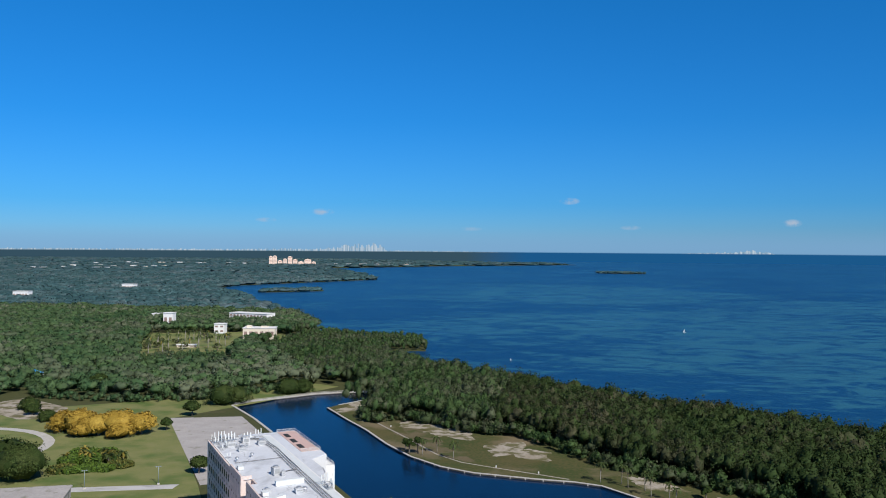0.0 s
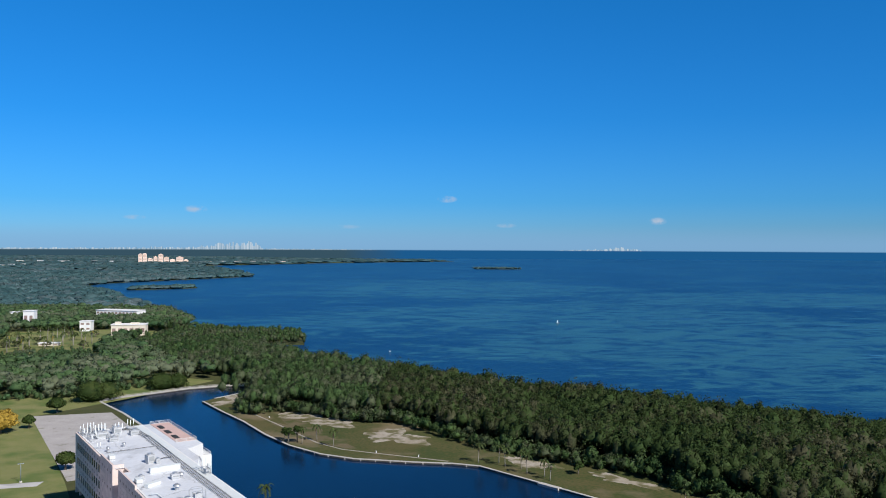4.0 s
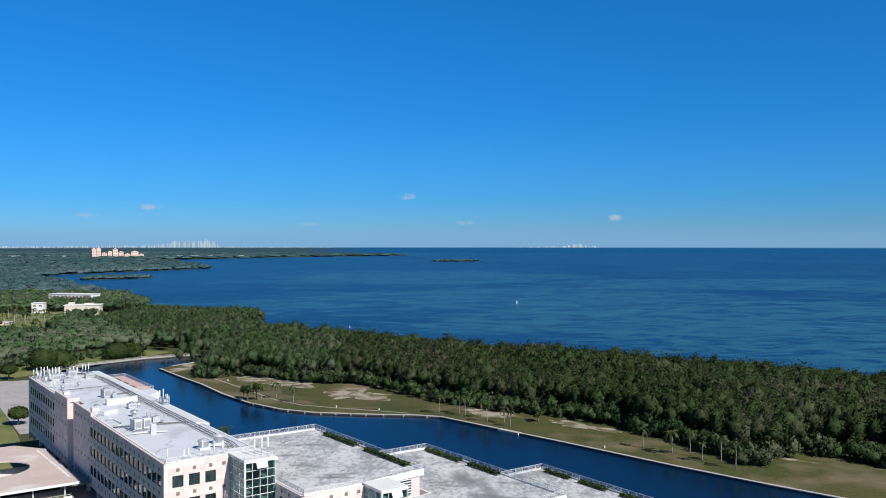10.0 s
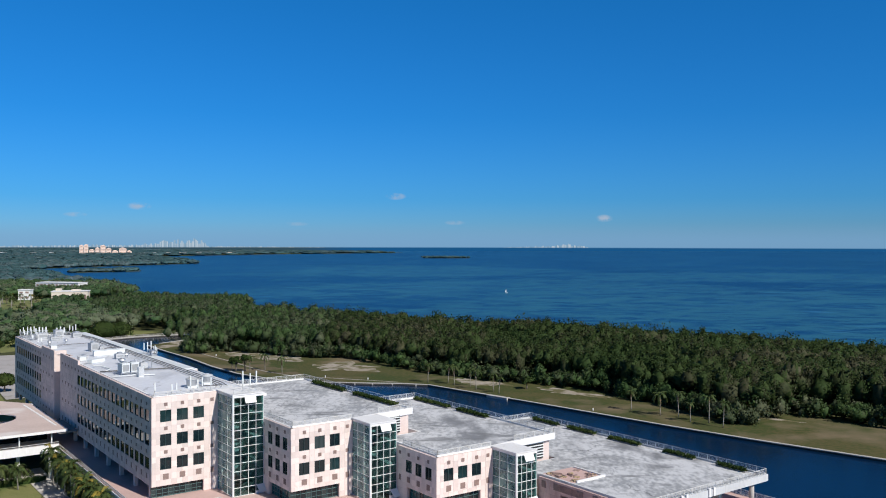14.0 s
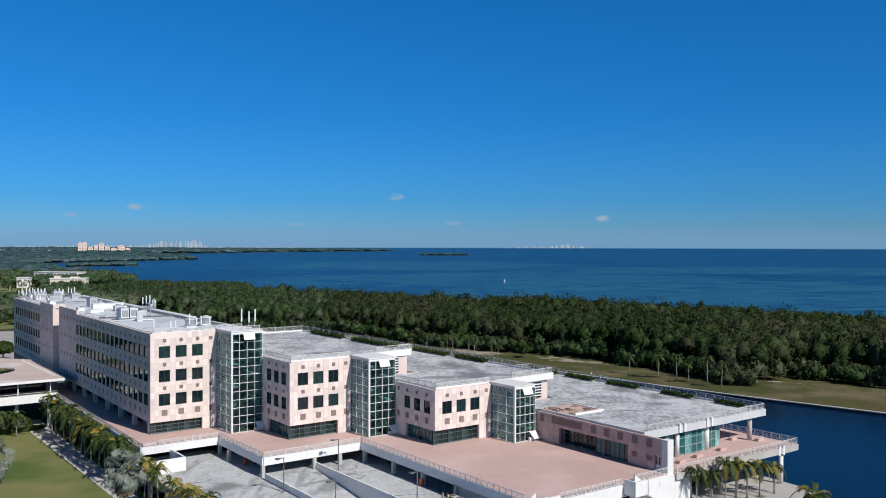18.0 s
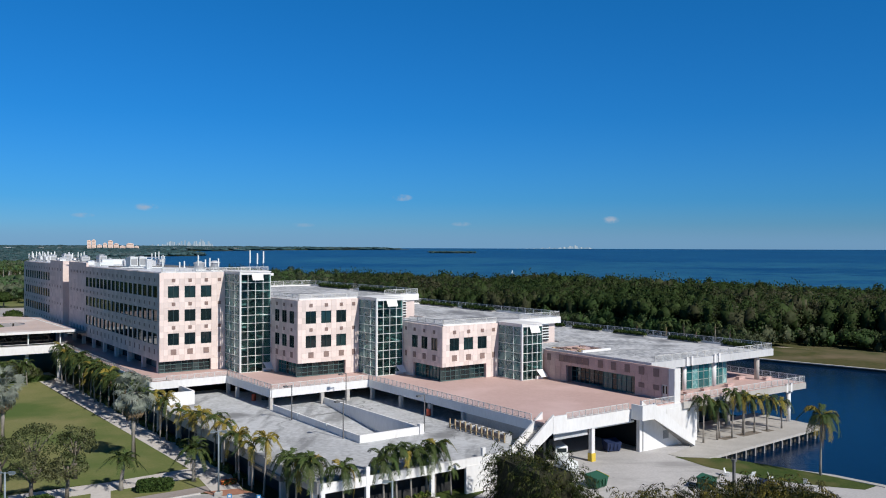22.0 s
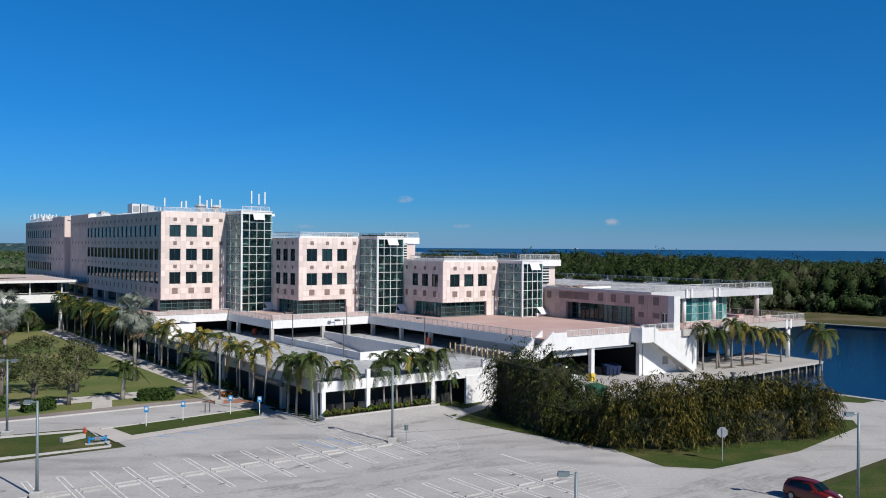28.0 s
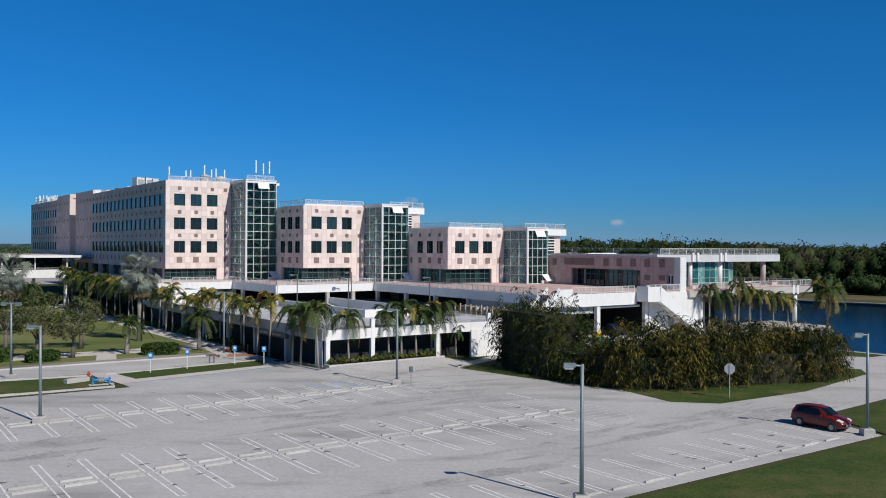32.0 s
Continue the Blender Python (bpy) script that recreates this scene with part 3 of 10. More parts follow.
M["frond_dead"] = mat("dead_frond", (0.25, 0.18, 0.105), (0.17, 0.125, 0.08), rough=0.9, scale=0.8, fine=4.0, rnd=0.25, spec=0.15)
M["frond_silver"] = mat("silver_frond", (0.123, 0.143, 0.109), (0.205, 0.227, 0.185), rough=0.6, scale=0.6, fine=3.0, rnd=0.3)
M["areca"] = mat("areca_leaf", (0.012, 0.021, 0.005), (0.200, 0.160, 0.032), rough=0.5, scale=0.45, fine=2.2, island=0.75, amount=(0.47, 0.64), spec=0.12)
# dark tone painting the shade inside the hedge
M["stem_shade"] = mat("hedge_inner_shade", (0.016, 0.018, 0.007), (0.030, 0.028, 0.010), rough=0.9, scale=0.8, fine=5.0)
M["areca_green"] = mat("dark_areca_leaf", (0.015, 0.028, 0.007), (0.105, 0.105, 0.024), rough=0.55, scale=0.5, fine=2.5, island=0.75, amount=(0.44, 0.70), spec=0.12)
M["pink_far"] = mat("salmon_stucco", (0.86, 0.67, 0.56), (0.76, 0.57, 0.47), rough=0.8, scale=0.05)
# darker salmon that paints the shade of the hotel balconies
M["band_far"] = mat("shaded_balcony", (0.52, 0.36, 0.29), (0.44, 0.30, 0.24), rough=0.8, scale=0.05)
M["cream"] = mat("cream_stucco", (0.70, 0.63, 0.52), (0.60, 0.53, 0.43), rough=0.8, scale=0.1)
M["car_red"] = mat("dark_red_car_paint", (0.150, 0.012, 0.010), (0.110, 0.009, 0.008), rough=0.3, coat=0.2)
M["tyre"] = mat("tyre_rubber", (0.02, 0.02, 0.02), (0.03, 0.03, 0.03), rough=0.8)
M["chrome"] = mat("bright_metal", (0.6, 0.6, 0.6), (0.5, 0.5, 0.5), rough=0.25, metal=0.8)
M["lens"] = mat("lamp_lens", (0.75, 0.75, 0.72), (0.65, 0.65, 0.62), rough=0.15)
M["dumpster_green"] = mat("green_painted_steel", (0.020, 0.115, 0.065), (0.016, 0.085, 0.05), rough=0.55)
M["dumpster_blue"] = mat("blue_painted_steel", (0.012, 0.028, 0.09), (0.01, 0.02, 0.065), rough=0.55)
M["yellow"] = mat("yellow_paint", (0.72, 0.52, 0.06), (0.62, 0.44, 0.05), rough=0.6)
M["blue"] = mat("blue_paint", (0.03, 0.25, 0.55), (0.03, 0.20, 0.46), rough=0.5)
M["red"] = mat("red_paint", (0.50, 0.08, 0.03), (0.40, 0.06, 0.03), rough=0.6)
M["wood"] = mat("weathered_wood", (0.46, 0.36, 0.22), (0.36, 0.27, 0.16), rough=0.85, scale=1.0, fine=6.0)
M["hedge"] = mat("clipped_hedge", (0.026, 0.054, 0.012), (0.048, 0.078, 0.018), rough=0.7, scale=0.5, fine=3.0, island=0.4, spec=0.15)
M["croton"] = mat("shrub_leaf", (0.045, 0.070, 0.016), (0.140, 0.125, 0.030), rough=0.6, scale=0.5, fine=2.0, island=0.5, spec=0.15)
M["flower"] = mat("orange_flower", (0.55, 0.16, 0.03), (0.40, 0.10, 0.03), rough=0.7, island=0.3)

M["bright_shrub"] = mat("bright_shrub", (0.055, 0.105, 0.014), (0.085, 0.130, 0.022), rough=0.7, scale=0.3, fine=2.0, island=0.35, spec=0.15)
M["bar_dark"] = mat("dark_green_bar", (0.10, 0.17, 0.165), (0.07, 0.13, 0.125), rough=0.5)
M["faint_line"] = mat("faded_line_paint", (0.70, 0.69, 0.68), (0.50, 0.49, 0.48), rough=0.85, scale=0.9, fine=6.0, amount=(0.42, 0.62))
M["smear"] = mat("tyre_smear", (0.27, 0.262, 0.258), (0.46, 0.447, 0.44), rough=0.9, scale=0.35, fine=3.0, amount=(0.36, 0.60))
M["oil"] = mat("oil_stain", (0.11, 0.105, 0.10), (0.24, 0.23, 0.225), rough=0.7, scale=1.2, fine=5.0)
M["lamp_head"] = mat("dark_grey_lamp_head", (0.20, 0.24, 0.25), (0.15, 0.18, 0.19), rough=0.45, metal=0.3)
M["rim"] = mat("steel_rim", (0.36, 0.36, 0.37), (0.28, 0.28, 0.29), rough=0.4, metal=0.6)
M["unit"] = mat("grey_unit_casing", (0.52, 0.53, 0.54), (0.38, 0.39, 0.40), rough=0.55, scale=0.9, fine=4.0, rnd=0.15)
M["stop"] = mat("worn_wheel_stop", (0.45, 0.435, 0.42), (0.33, 0.32, 0.31), rough=0.9, scale=0.8, fine=5.0, rnd=0.15)
M["grille"] = mat("grey_grille", (0.34, 0.35, 0.355), (0.25, 0.26, 0.265), rough=0.6, scale=1.0)



def clear_glass(name, tint, ior=1.28, sky_coat=0.0):
    """Thin tinted glazing that one can see through, with a Fresnel gloss."""
    m = bpy.data.materials.new(name)
    m.use_nodes = True
    nd, lk = m.node_tree.nodes, m.node_tree.links
    nd.clear()
    tr = nd.new("ShaderNodeBsdfTransparent"); tr.inputs["Color"].default_value = (*tint, 1)
    gl = nd.new("ShaderNodeBsdfGlossy"); gl.inputs["Roughness"].default_value = 0.04
    fr = nd.new("ShaderNodeFresnel"); fr.inputs["IOR"].default_value = ior
    mx = nd.new("ShaderNodeMixShader")
    out = nd.new("ShaderNodeOutputMaterial")
    lk.new(fr.outputs[0], mx.inputs[0]); lk.new(tr.outputs[0], mx.inputs[1]); lk.new(gl.outputs[0], mx.inputs[2])
    # patchy pale diffuse coat stands in for the sky mirrored in the glass
    if sky_coat:
        df = nd.new("ShaderNodeBsdfDiffuse"); df.inputs["Color"].default_value = (0.40, 0.56, 0.53, 1)
        spots = nd.new("ShaderNodeTexNoise"); spots.inputs["Scale"].default_value, spots.inputs["Detail"].default_value = 0.5, 4.0
        where = nd.new("ShaderNodeNewGeometry"); lk.new(where.outputs["Position"], spots.inputs["Vector"])
        amt = nd.new("ShaderNodeMapRange")
        amt.inputs["From Min"].default_value, amt.inputs["From Max"].default_value = 0.35, 0.65
        amt.inputs["To Min"].default_value, amt.inputs["To Max"].default_value = sky_coat * 0.55, sky_coat * 1.35
        lk.new(spots.outputs["Fac"], amt.inputs["Value"])
        both = nd.new("ShaderNodeMixShader")
        lk.new(amt.outputs[0], both.inputs[0]); lk.new(mx.outputs[0], both.inputs[1]); lk.new(df.outputs[0], both.inputs[2])
        mx = both
    lk.new(mx.outputs[0], out.inputs["Surface"])
    return m


def foliage(name, tones, cell, spread=0.18, through=0.36, grain=0.25):
    """Leaves of mixed trees: each stand of about `cell` metres takes one of the tones, each leaf its own shade, and some light passes through."""
    m = bpy.data.materials.new(name)
    m.use_nodes = True
    nd, lk = m.node_tree.nodes, m.node_tree.links
    p = nd["Principled BSDF"]
    p.inputs["Roughness"].default_value, p.inputs["Specular IOR Level"].default_value = 0.7, 0.12
    geo = nd.new("ShaderNodeNewGeometry")
    flat = nd.new("ShaderNodeVectorMath"); flat.operation = "MULTIPLY"
    flat.inputs[1].default_value = (1, 1, 0.12)
    lk.new(geo.outputs["Position"], flat.inputs[0])
    wob = nd.new("ShaderNodeTexNoise")
    wob.inputs["Scale"].default_value, wob.inputs["Detail"].default_value = 1.6 / cell, 2.0
    lk.new(flat.outputs[0], wob.inputs["Vector"])
    push = nd.new("ShaderNodeVectorMath"); push.operation = "MULTIPLY_ADD"
    push.inputs[1].default_value = (cell * 1.2, cell * 1.2, 0)
    lk.new(wob.outputs["Color"], push.inputs[0]); lk.new(flat.outputs[0], push.inputs[2])
    vo = nd.new("ShaderNodeTexVoronoi")
    vo.inputs["Scale"].default_value = 1.0 / cell
    lk.new(push.outputs[0], vo.inputs["Vector"])
    broad = nd.new("ShaderNodeTexNoise")
    broad.inputs["Scale"].default_value, broad.inputs["Detail"].default_value = 0.09 / cell, 3.0
    lk.new(geo.outputs["Position"], broad.inputs["Vector"])
    sepc = nd.new("ShaderNodeSeparateColor")
    lk.new(vo.outputs["Color"], sepc.inputs[0])
    pick = nd.new("ShaderNodeMath"); pick.operation = "MULTIPLY_ADD"
    pick.inputs[1].default_value = 0.62
    shift = nd.new("ShaderNodeMapRange")
    shift.inputs["From Min"].default_value, shift.inputs["From Max"].default_value = 0.3, 0.7
    shift.inputs["To Min"].default_value, shift.inputs["To Max"].default_value = -0.05, 0.43
    lk.new(broad.outputs["Fac"], shift.inputs["Value"])
    lk.new(sepc.outputs[0], pick.inputs[0]); lk.new(shift.outputs[0], pick.inputs[2])
    ramp = nd.new("ShaderNodeValToRGB")
    for i, (at_, c) in enumerate(tones):
        el = ramp.color_ramp.elements[i] if i < 2 else ramp.color_ramp.elements.new(at_)
        el.position, el.color = at_, (*c, 1)
    lk.new(pick.outputs[0], ramp.inputs[0])
    val = nd.new("ShaderNodeMapRange")
    val.inputs["To Min"].default_value, val.inputs["To Max"].default_value = 1 - spread, 1 + spread
    lk.new(geo.outputs["Random Per Island"], val.inputs["Value"])
    fine = nd.new("ShaderNodeTexNoise")
    fine.inputs["Scale"].default_value, fine.inputs["Detail"].default_value = 5.0 / cell, 4.0
    lk.new(geo.outputs["Position"], fine.inputs["Vector"])
    fr = nd.new("ShaderNodeMapRange")
    fr.inputs["From Min"].default_value, fr.inputs["From Max"].default_value = 0.3, 0.7
    fr.inputs["To Min"].default_value, fr.inputs["To Max"].default_value = 1 - grain, 1 + grain
    lk.new(fine.outputs["Fac"], fr.inputs["Value"])
    both = nd.new("ShaderNodeMath"); both.operation = "MULTIPLY"
    lk.new(val.outputs[0], both.inputs[0]); lk.new(fr.outputs[0], both.inputs[1])
    hs = nd.new("ShaderNodeHueSaturation")
    lk.new(both.outputs[0], hs.inputs["Value"]); lk.new(ramp.outputs[0], hs.inputs["Color"])
    lk.new(hs.outputs[0], p.inputs["Base Color"])
    tl = nd.new("ShaderNodeBsdfTranslucent")
    lk.new(hs.outputs[0], tl.inputs["Color"])
    mx = nd.new("ShaderNodeMixShader"); mx.inputs[0].default_value = through
    lk.new(p.outputs[0], mx.inputs[1]); lk.new(tl.outputs[0], mx.inputs[2])
    lk.new(mx.outputs[0], nd["Material Output"].inputs["Surface"])
    return m


M["mangrove"] = foliage("mangrove_leaf", ((0.0, (0.035, 0.066, 0.020)), (1.0, (0.121, 0.116, 0.068)), (0.25, (0.048, 0.082, 0.025)), (0.45, (0.061, 0.097, 0.031)), (0.62, (0.055, 0.075, 0.029)), (0.80, (0.088, 0.094, 0.050))), 3.6, through=0.44)
M["shore_leaf"] = foliage("shore_leaf", ((0.0, (0.038, 0.084, 0.029)), (1.0, (0.145, 0.159, 0.095)), (0.22, (0.060, 0.114, 0.039)), (0.42, (0.085, 0.143, 0.050)), (0.58, (0.073, 0.104, 0.048)), (0.75, (0.113, 0.137, 0.075))), 4.2, through=0.44)
M["scrub"] = foliage("scrub_leaf", ((0.0, (0.047, 0.102, 0.045)), (1.0, (0.199, 0.227, 0.144)), (0.25, (0.074, 0.144, 0.061)), (0.45, (0.113, 0.185, 0.076)), (0.62, (0.090, 0.140, 0.070)), (0.80, (0.159, 0.192, 0.116))), 13.0, spread=0.12, through=0.44, grain=0.2)
# far leaf tones carry the blue haze of distance in their colour
M["wood_far"] = foliage("hazed_far_canopy", ((0.0, (0.040, 0.099, 0.108)), (1.0, (0.148, 0.200, 0.214)), (0.30, (0.054, 0.121, 0.130)), (0.55, (0.076, 0.150, 0.158)), (0.75, (0.108, 0.167, 0.177))), 26.0, grain=0.3)
M["leaf"] = foliage("tree_leaf", ((0.0, (0.029, 0.055, 0.014)), (1.0, (0.078, 0.106, 0.030)), (0.5, (0.047, 0.077, 0.020))), 3.0, spread=0.35)
M["leaf_olive"] = foliage("olive_leaf", ((0.0, (0.081, 0.112, 0.041)), (1.0, (0.186, 0.189, 0.093)), (0.5, (0.124, 0.149, 0.061))), 2.4, spread=0.4, through=0.48)
M["yellow_leaf"] = foliage("yellow_blossom", ((0.0, (0.262, 0.174, 0.027)), (1.0, (0.488, 0.340, 0.067)), (0.5, (0.393, 0.264, 0.045))), 2.6, spread=0.16, through=0.2, grain=0.22)

M["glass_clear"] = clear_glass("clear_green_glazing", (0.36, 0.55, 0.55), 1.36)
# west tower panes, their sky reflection painted on as a pale coat
M["glass_clear_pale"] = clear_glass("sky_pale_glazing", (0.60, 0.82, 0.78), 1.45, 0.34)

# ---- building helpers ----


class Geo:
    """Collects boxes, prisms, tubes and sheets into one mesh."""

    def __init__(self):
        self.v, self.f = [], []

    def add(self, vs, fs):
        k = len(self.v)
        self.v += [tuple(p) for p in vs]
        self.f += [tuple(i + k for i in f) for f in fs]
        return self

    def box(self, x0, y0, z0, x1, y1, z1):
        return self.add([(x0, y0, z0), (x1, y0, z0), (x1, y1, z0), (x0, y1, z0), (x0, y0, z1), (x1, y0, z1), (x1, y1, z1), (x0, y1, z1)],
                        [(3, 2, 1, 0), (4, 5, 6, 7), (0, 1, 5, 4), (1, 2, 6, 5), (2, 3, 7, 6), (3, 0, 4, 7)])

    def hexa(self, low, high):
        """A block between two four-cornered faces."""
        return self.add([*low, *high], [(3, 2, 1, 0), (4, 5, 6, 7), (0, 1, 5, 4), (1, 2, 6, 5), (2, 3, 7, 6), (3, 0, 4, 7)])

    def beam(self, a, b, w, h):
        """A bar of width w and height h from a to b (level or sloping)."""
        a, b = Vector(a), Vector(b)
        d = b - a
        s = Vector((-d.y, d.x, 0))
        s = s.normalized() * (w / 2) if s.length > 1e-6 else Vector((w / 2, 0, 0))
        u = d.cross(s).normalized() * (h / 2)
        if u.z < 0:
            u = -u
        return self.hexa([a - s - u, a + s - u, b + s - u, b - s - u], [a - s + u, a + s + u, b + s + u, b - s + u])

    def prism(self, poly, z0, z1):
        n = len(poly)
        tris = tessellate_polygon([[Vector((x, y, 0)) for x, y in poly]])
        vs = [(x, y, z0) for x, y in poly] + [(x, y, z1) for x, y in poly]
        area = sum(poly[i][0] * poly[(i + 1) % n][1] - poly[(i + 1) % n][0] * poly[i][1] for i in range(n))
        fs = []
        for t in tris:
            a, b, c = t
            o = (poly[b][0] - poly[a][0]) * (poly[c][1] - poly[a][1]) - (poly[c][0] - poly[a][0]) * (poly[b][1] - poly[a][1])
            if o < 0:
                a, c = c, a
            fs.append((a + n, b + n, c + n))
            fs.append((c, b, a))
        for i in range(n):
            j = (i + 1) % n
            fs.append((i, j, j + n, i + n) if area > 0 else (j, i, i + n, j + n))
        return self.add(vs, fs)

    def cyl(self, x, y, z0, z1, r0, r1=None, n=12, cx=None, cy=None):
        r1 = r0 if r1 is None else r1
        cx, cy = x if cx is None else cx, y if cy is None else cy
        vs = [(x + r0 * math.cos(2 * math.pi * i / n), y + r0 * math.sin(2 * math.pi * i / n), z0) for i in range(n)]
        vs += [(cx + r1 * math.cos(2 * math.pi * i / n), cy + r1 * math.sin(2 * math.pi * i / n), z1) for i in range(n)]
        fs = [(i, (i + 1) % n, (i + 1) % n + n, i + n) for i in range(n)] + [tuple(range(n - 1, -1, -1)), tuple(range(n, 2 * n))]
        return self.add(vs, fs)

    def tube(self, pts, radii, n=6):
        pts = [Vector(p) for p in pts]
        rings = []
        for i, p in enumerate(pts):
            d = (pts[min(i + 1, len(pts) - 1)] - pts[max(i - 1, 0)]).normalized()
            s = d.cross(Vector((0, 0, 1)))
            s = s.normalized() if s.length > 1e-3 else Vector((1, 0, 0))
            u = s.cross(d)
            r = radii[i] if hasattr(radii, "__len__") else radii
            rings.append([p + (s * math.cos(2 * math.pi * k / n) + u * math.sin(2 * math.pi * k / n)) * r for k in range(n)])
        vs = [v for ring in rings for v in ring]
        fs = []
        for i in range(len(pts) - 1):
            for k in range(n):
                a, b = i * n + k, i * n + (k + 1) % n
                fs.append((a, b, b + n, a + n))
        fs.append(tuple(range(n - 1, -1, -1)))
        fs.append(tuple(range((len(pts) - 1) * n, len(pts) * n)))
        return self.add(vs, fs)

    def mesh(self, name, material, smooth=False):
        me = bpy.data.meshes.new(name)
        me.from_pydata(self.v, [], self.f)
        me.materials.append(material)
        if smooth:
            me.polygons.foreach_set("use_smooth", [True] * len(me.polygons))
        me.update()
        return me


def part(name, geo, material, parent=None, label="", smooth=False):
    """Links a Geo (or a ready mesh) as one mesh object under a thing or part."""
    me = geo.mesh(name, material, smooth) if isinstance(geo, Geo) else geo
    ob = new(name, me)
    if parent is not None:
        ob.parent = parent
    return tagged(ob, label)


def thing(name, m, label, category, group="", kind=""):
    ob = new(name)
    ob.matrix_basis = m
    return tagged(ob, label, category, group, kind)


def solid(name, geo, material, m, label, category, group="", kind="", smooth=False):
    ob = new(name, geo.mesh(name, material, smooth))
    ob.matrix_basis = m
    return tagged(ob, label, category, group, kind)


def raw_mesh(name, verts, polys, material, smooth=False, normals=None):
    """A mesh from numpy arrays: verts n x 3 and polys m x k; normals n x 3 round off the shading of foliage."""
    me = bpy.data.meshes.new(name)
    k = polys.shape[1]
    me.vertices.add(len(verts))
    me.vertices.foreach_set("co", np.ascontiguousarray(verts, dtype=np.float32).ravel())
    me.loops.add(polys.size)
    me.loops.foreach_set("vertex_index", np.ascontiguousarray(polys, dtype=np.int32).ravel())
    me.polygons.add(len(polys))
    me.polygons.foreach_set("loop_start", np.arange(0, polys.size, k, dtype=np.int32))
    me.materials.append(material)
    if smooth:
        me.polygons.foreach_set("use_smooth", np.ones(len(polys), dtype=bool))
    me.update(calc_edges=True)
    if normals is not None:
        me.polygons.foreach_set("use_smooth", np.ones(len(polys), dtype=bool))
        me.attributes.new("custom_normal", "FLOAT_VECTOR", "POINT").data.foreach_set("vector", np.ascontiguousarray(normals, dtype=np.float32).ravel())
        me.update()
    return me


# the campus grid: p to the right and away, q to the left and away
TURN = 36.2
CAMPUS = pose(-0.63, 142.6, 0, 0, 0, TURN)
_a = Vector((math.cos(radians(TURN)), math.sin(radians(TURN))))


def at(p, q):
    """World x, y of a place on the campus grid."""
    return (-0.63 + p * _a.x - q * _a.y, 142.6 + p * _a.y + q * _a.x)


def on_grid(p, q, z=0.0, turn=0.0):
    x, y = at(p, q)
    return pose(x, y, z, 0, 0, TURN + turn)


def inside(px, py, poly):
    """Which of the points lie in the polygon."""
    hit = np.zeros(len(px), bool)
    n = len(poly)
    for i in range(n):
        (x0, y0), (x1, y1) = poly[i], poly[(i + 1) % n]
        if y0 == y1:
            continue
        c = ((y0 > py) != (y1 > py)) & (px < (x1 - x0) * (py - y0) / (y1 - y0) + x0)
        hit ^= c
    return hit


def rise(y):
    """The far ground and sea lift a little towards the horizon."""
    return np.maximum(0.0, (np.asarray(y, float) - 3200.0)) * (8.5 / 1700.0)


# ---- water and land ----
g = Geo()
g.add([(-4900, -900, -0.6), (4900, -900, -0.6), (4900, 3200, -0.6), (-4900, 3200, -0.6), (4900, 4900, 7.25), (-4900, 4900, 7.25)],
      [(0, 1, 2, 3), (3, 2, 4, 5)])
water = solid("water", g, M["sea"], Matrix(), "deep blue bay water with paler shallow streaks", "water", kind="structure")

CANAL_FAR = [(-148.3, 436), (-129, 409), (-113, 388), (-96, 362), (-81, 343), (-66, 330), (-52, 323.5), (-29, 320), (-14, 319), (-4, 316), (15, 297), (35, 277), (64, 247), (84, 228), (108, 207), (150, 168)]
CANAL_END = [at(13, 277), (-175, 402), (-200, 431), (-195, 441.6), (-182.4, 457), (-169, 473.4), (-158, 480.6), (-146.5, 486), (-139, 485.2), (-134, 478.3), (-133.7, 467.4), (-140, 454.3), (-145, 445.3)]
NEAR_BANK = [(55.4, 106.8), at(23.4, -55.4), at(21.4, -50.4), at(19.0, -44.5), at(15.8, -40.4), at(45.6, -38.6), at(46.6, -34), at(47.4, -27), at(48, -24), at(48, 31), at(31, 33), at(31, 50), at(13, 54)]
SHORE = [(300, 300), (164, 350), (122, 370), (69, 402), (17, 430), (-45, 494), (-124, 556), (-154, 604), (-172, 640), (-196, 676), (-180, 689), (-152, 694), (-156, 712), (-173, 774), (-201, 783), (-275, 813), (-293, 825), (-305, 864), (-340, 930), (-420, 1053),
         (-520, 1200), (-600, 1330), (-650, 1410), (-720, 1500), (-790, 1600), (-800, 1740), (-720, 1930), (-614, 2175), (-660, 2370), (-820, 2640), (-990, 2950), (-1150, 3190),
         (-960, 3430), (-714, 3760), (-430, 4000), (-181, 4190), (-300, 4290), (-800, 4420), (-1300, 4640), (-1500, 4890)]
LAND = [(-4900, -900), (300, -900), (300, -60), (120, 60), (75, 92)] + NEAR_BANK + CANAL_END + CANAL_FAR + [(320, 20), (420, 250)] + SHORE + [(-4900, 4890)]


def land_sheet(name, poly, material, label, z=0.0, skirt=-2.0):
    vs = [Vector((x, y, 0)) for x, y in poly]
    tris = tessellate_polygon([vs])
    g = Geo()
    top = [(x, y, z + float(rise(y))) for x, y in poly]
    fs = []
    for a, b, c in tris:
        o = (poly[b][0] - poly[a][0]) * (poly[c][1] - poly[a][1]) - (poly[c][0] - poly[a][0]) * (poly[b][1] - poly[a][1])
        fs.append((a, b, c) if o > 0 else (c, b, a))
    n = len(poly)
    low = [(x, y, zz + skirt - z) for x, y, zz in top]
    fs += [(i, (i + 1) % n, (i + 1) % n + n, i + n) for i in range(n)]
    g.add(top + low, fs)
    return solid(name, g, material, Matrix(), label, "ground", kind="structure")


ground = land_sheet("ground", LAND, M["ground"], "low green and brown coastal ground reaching the horizon")
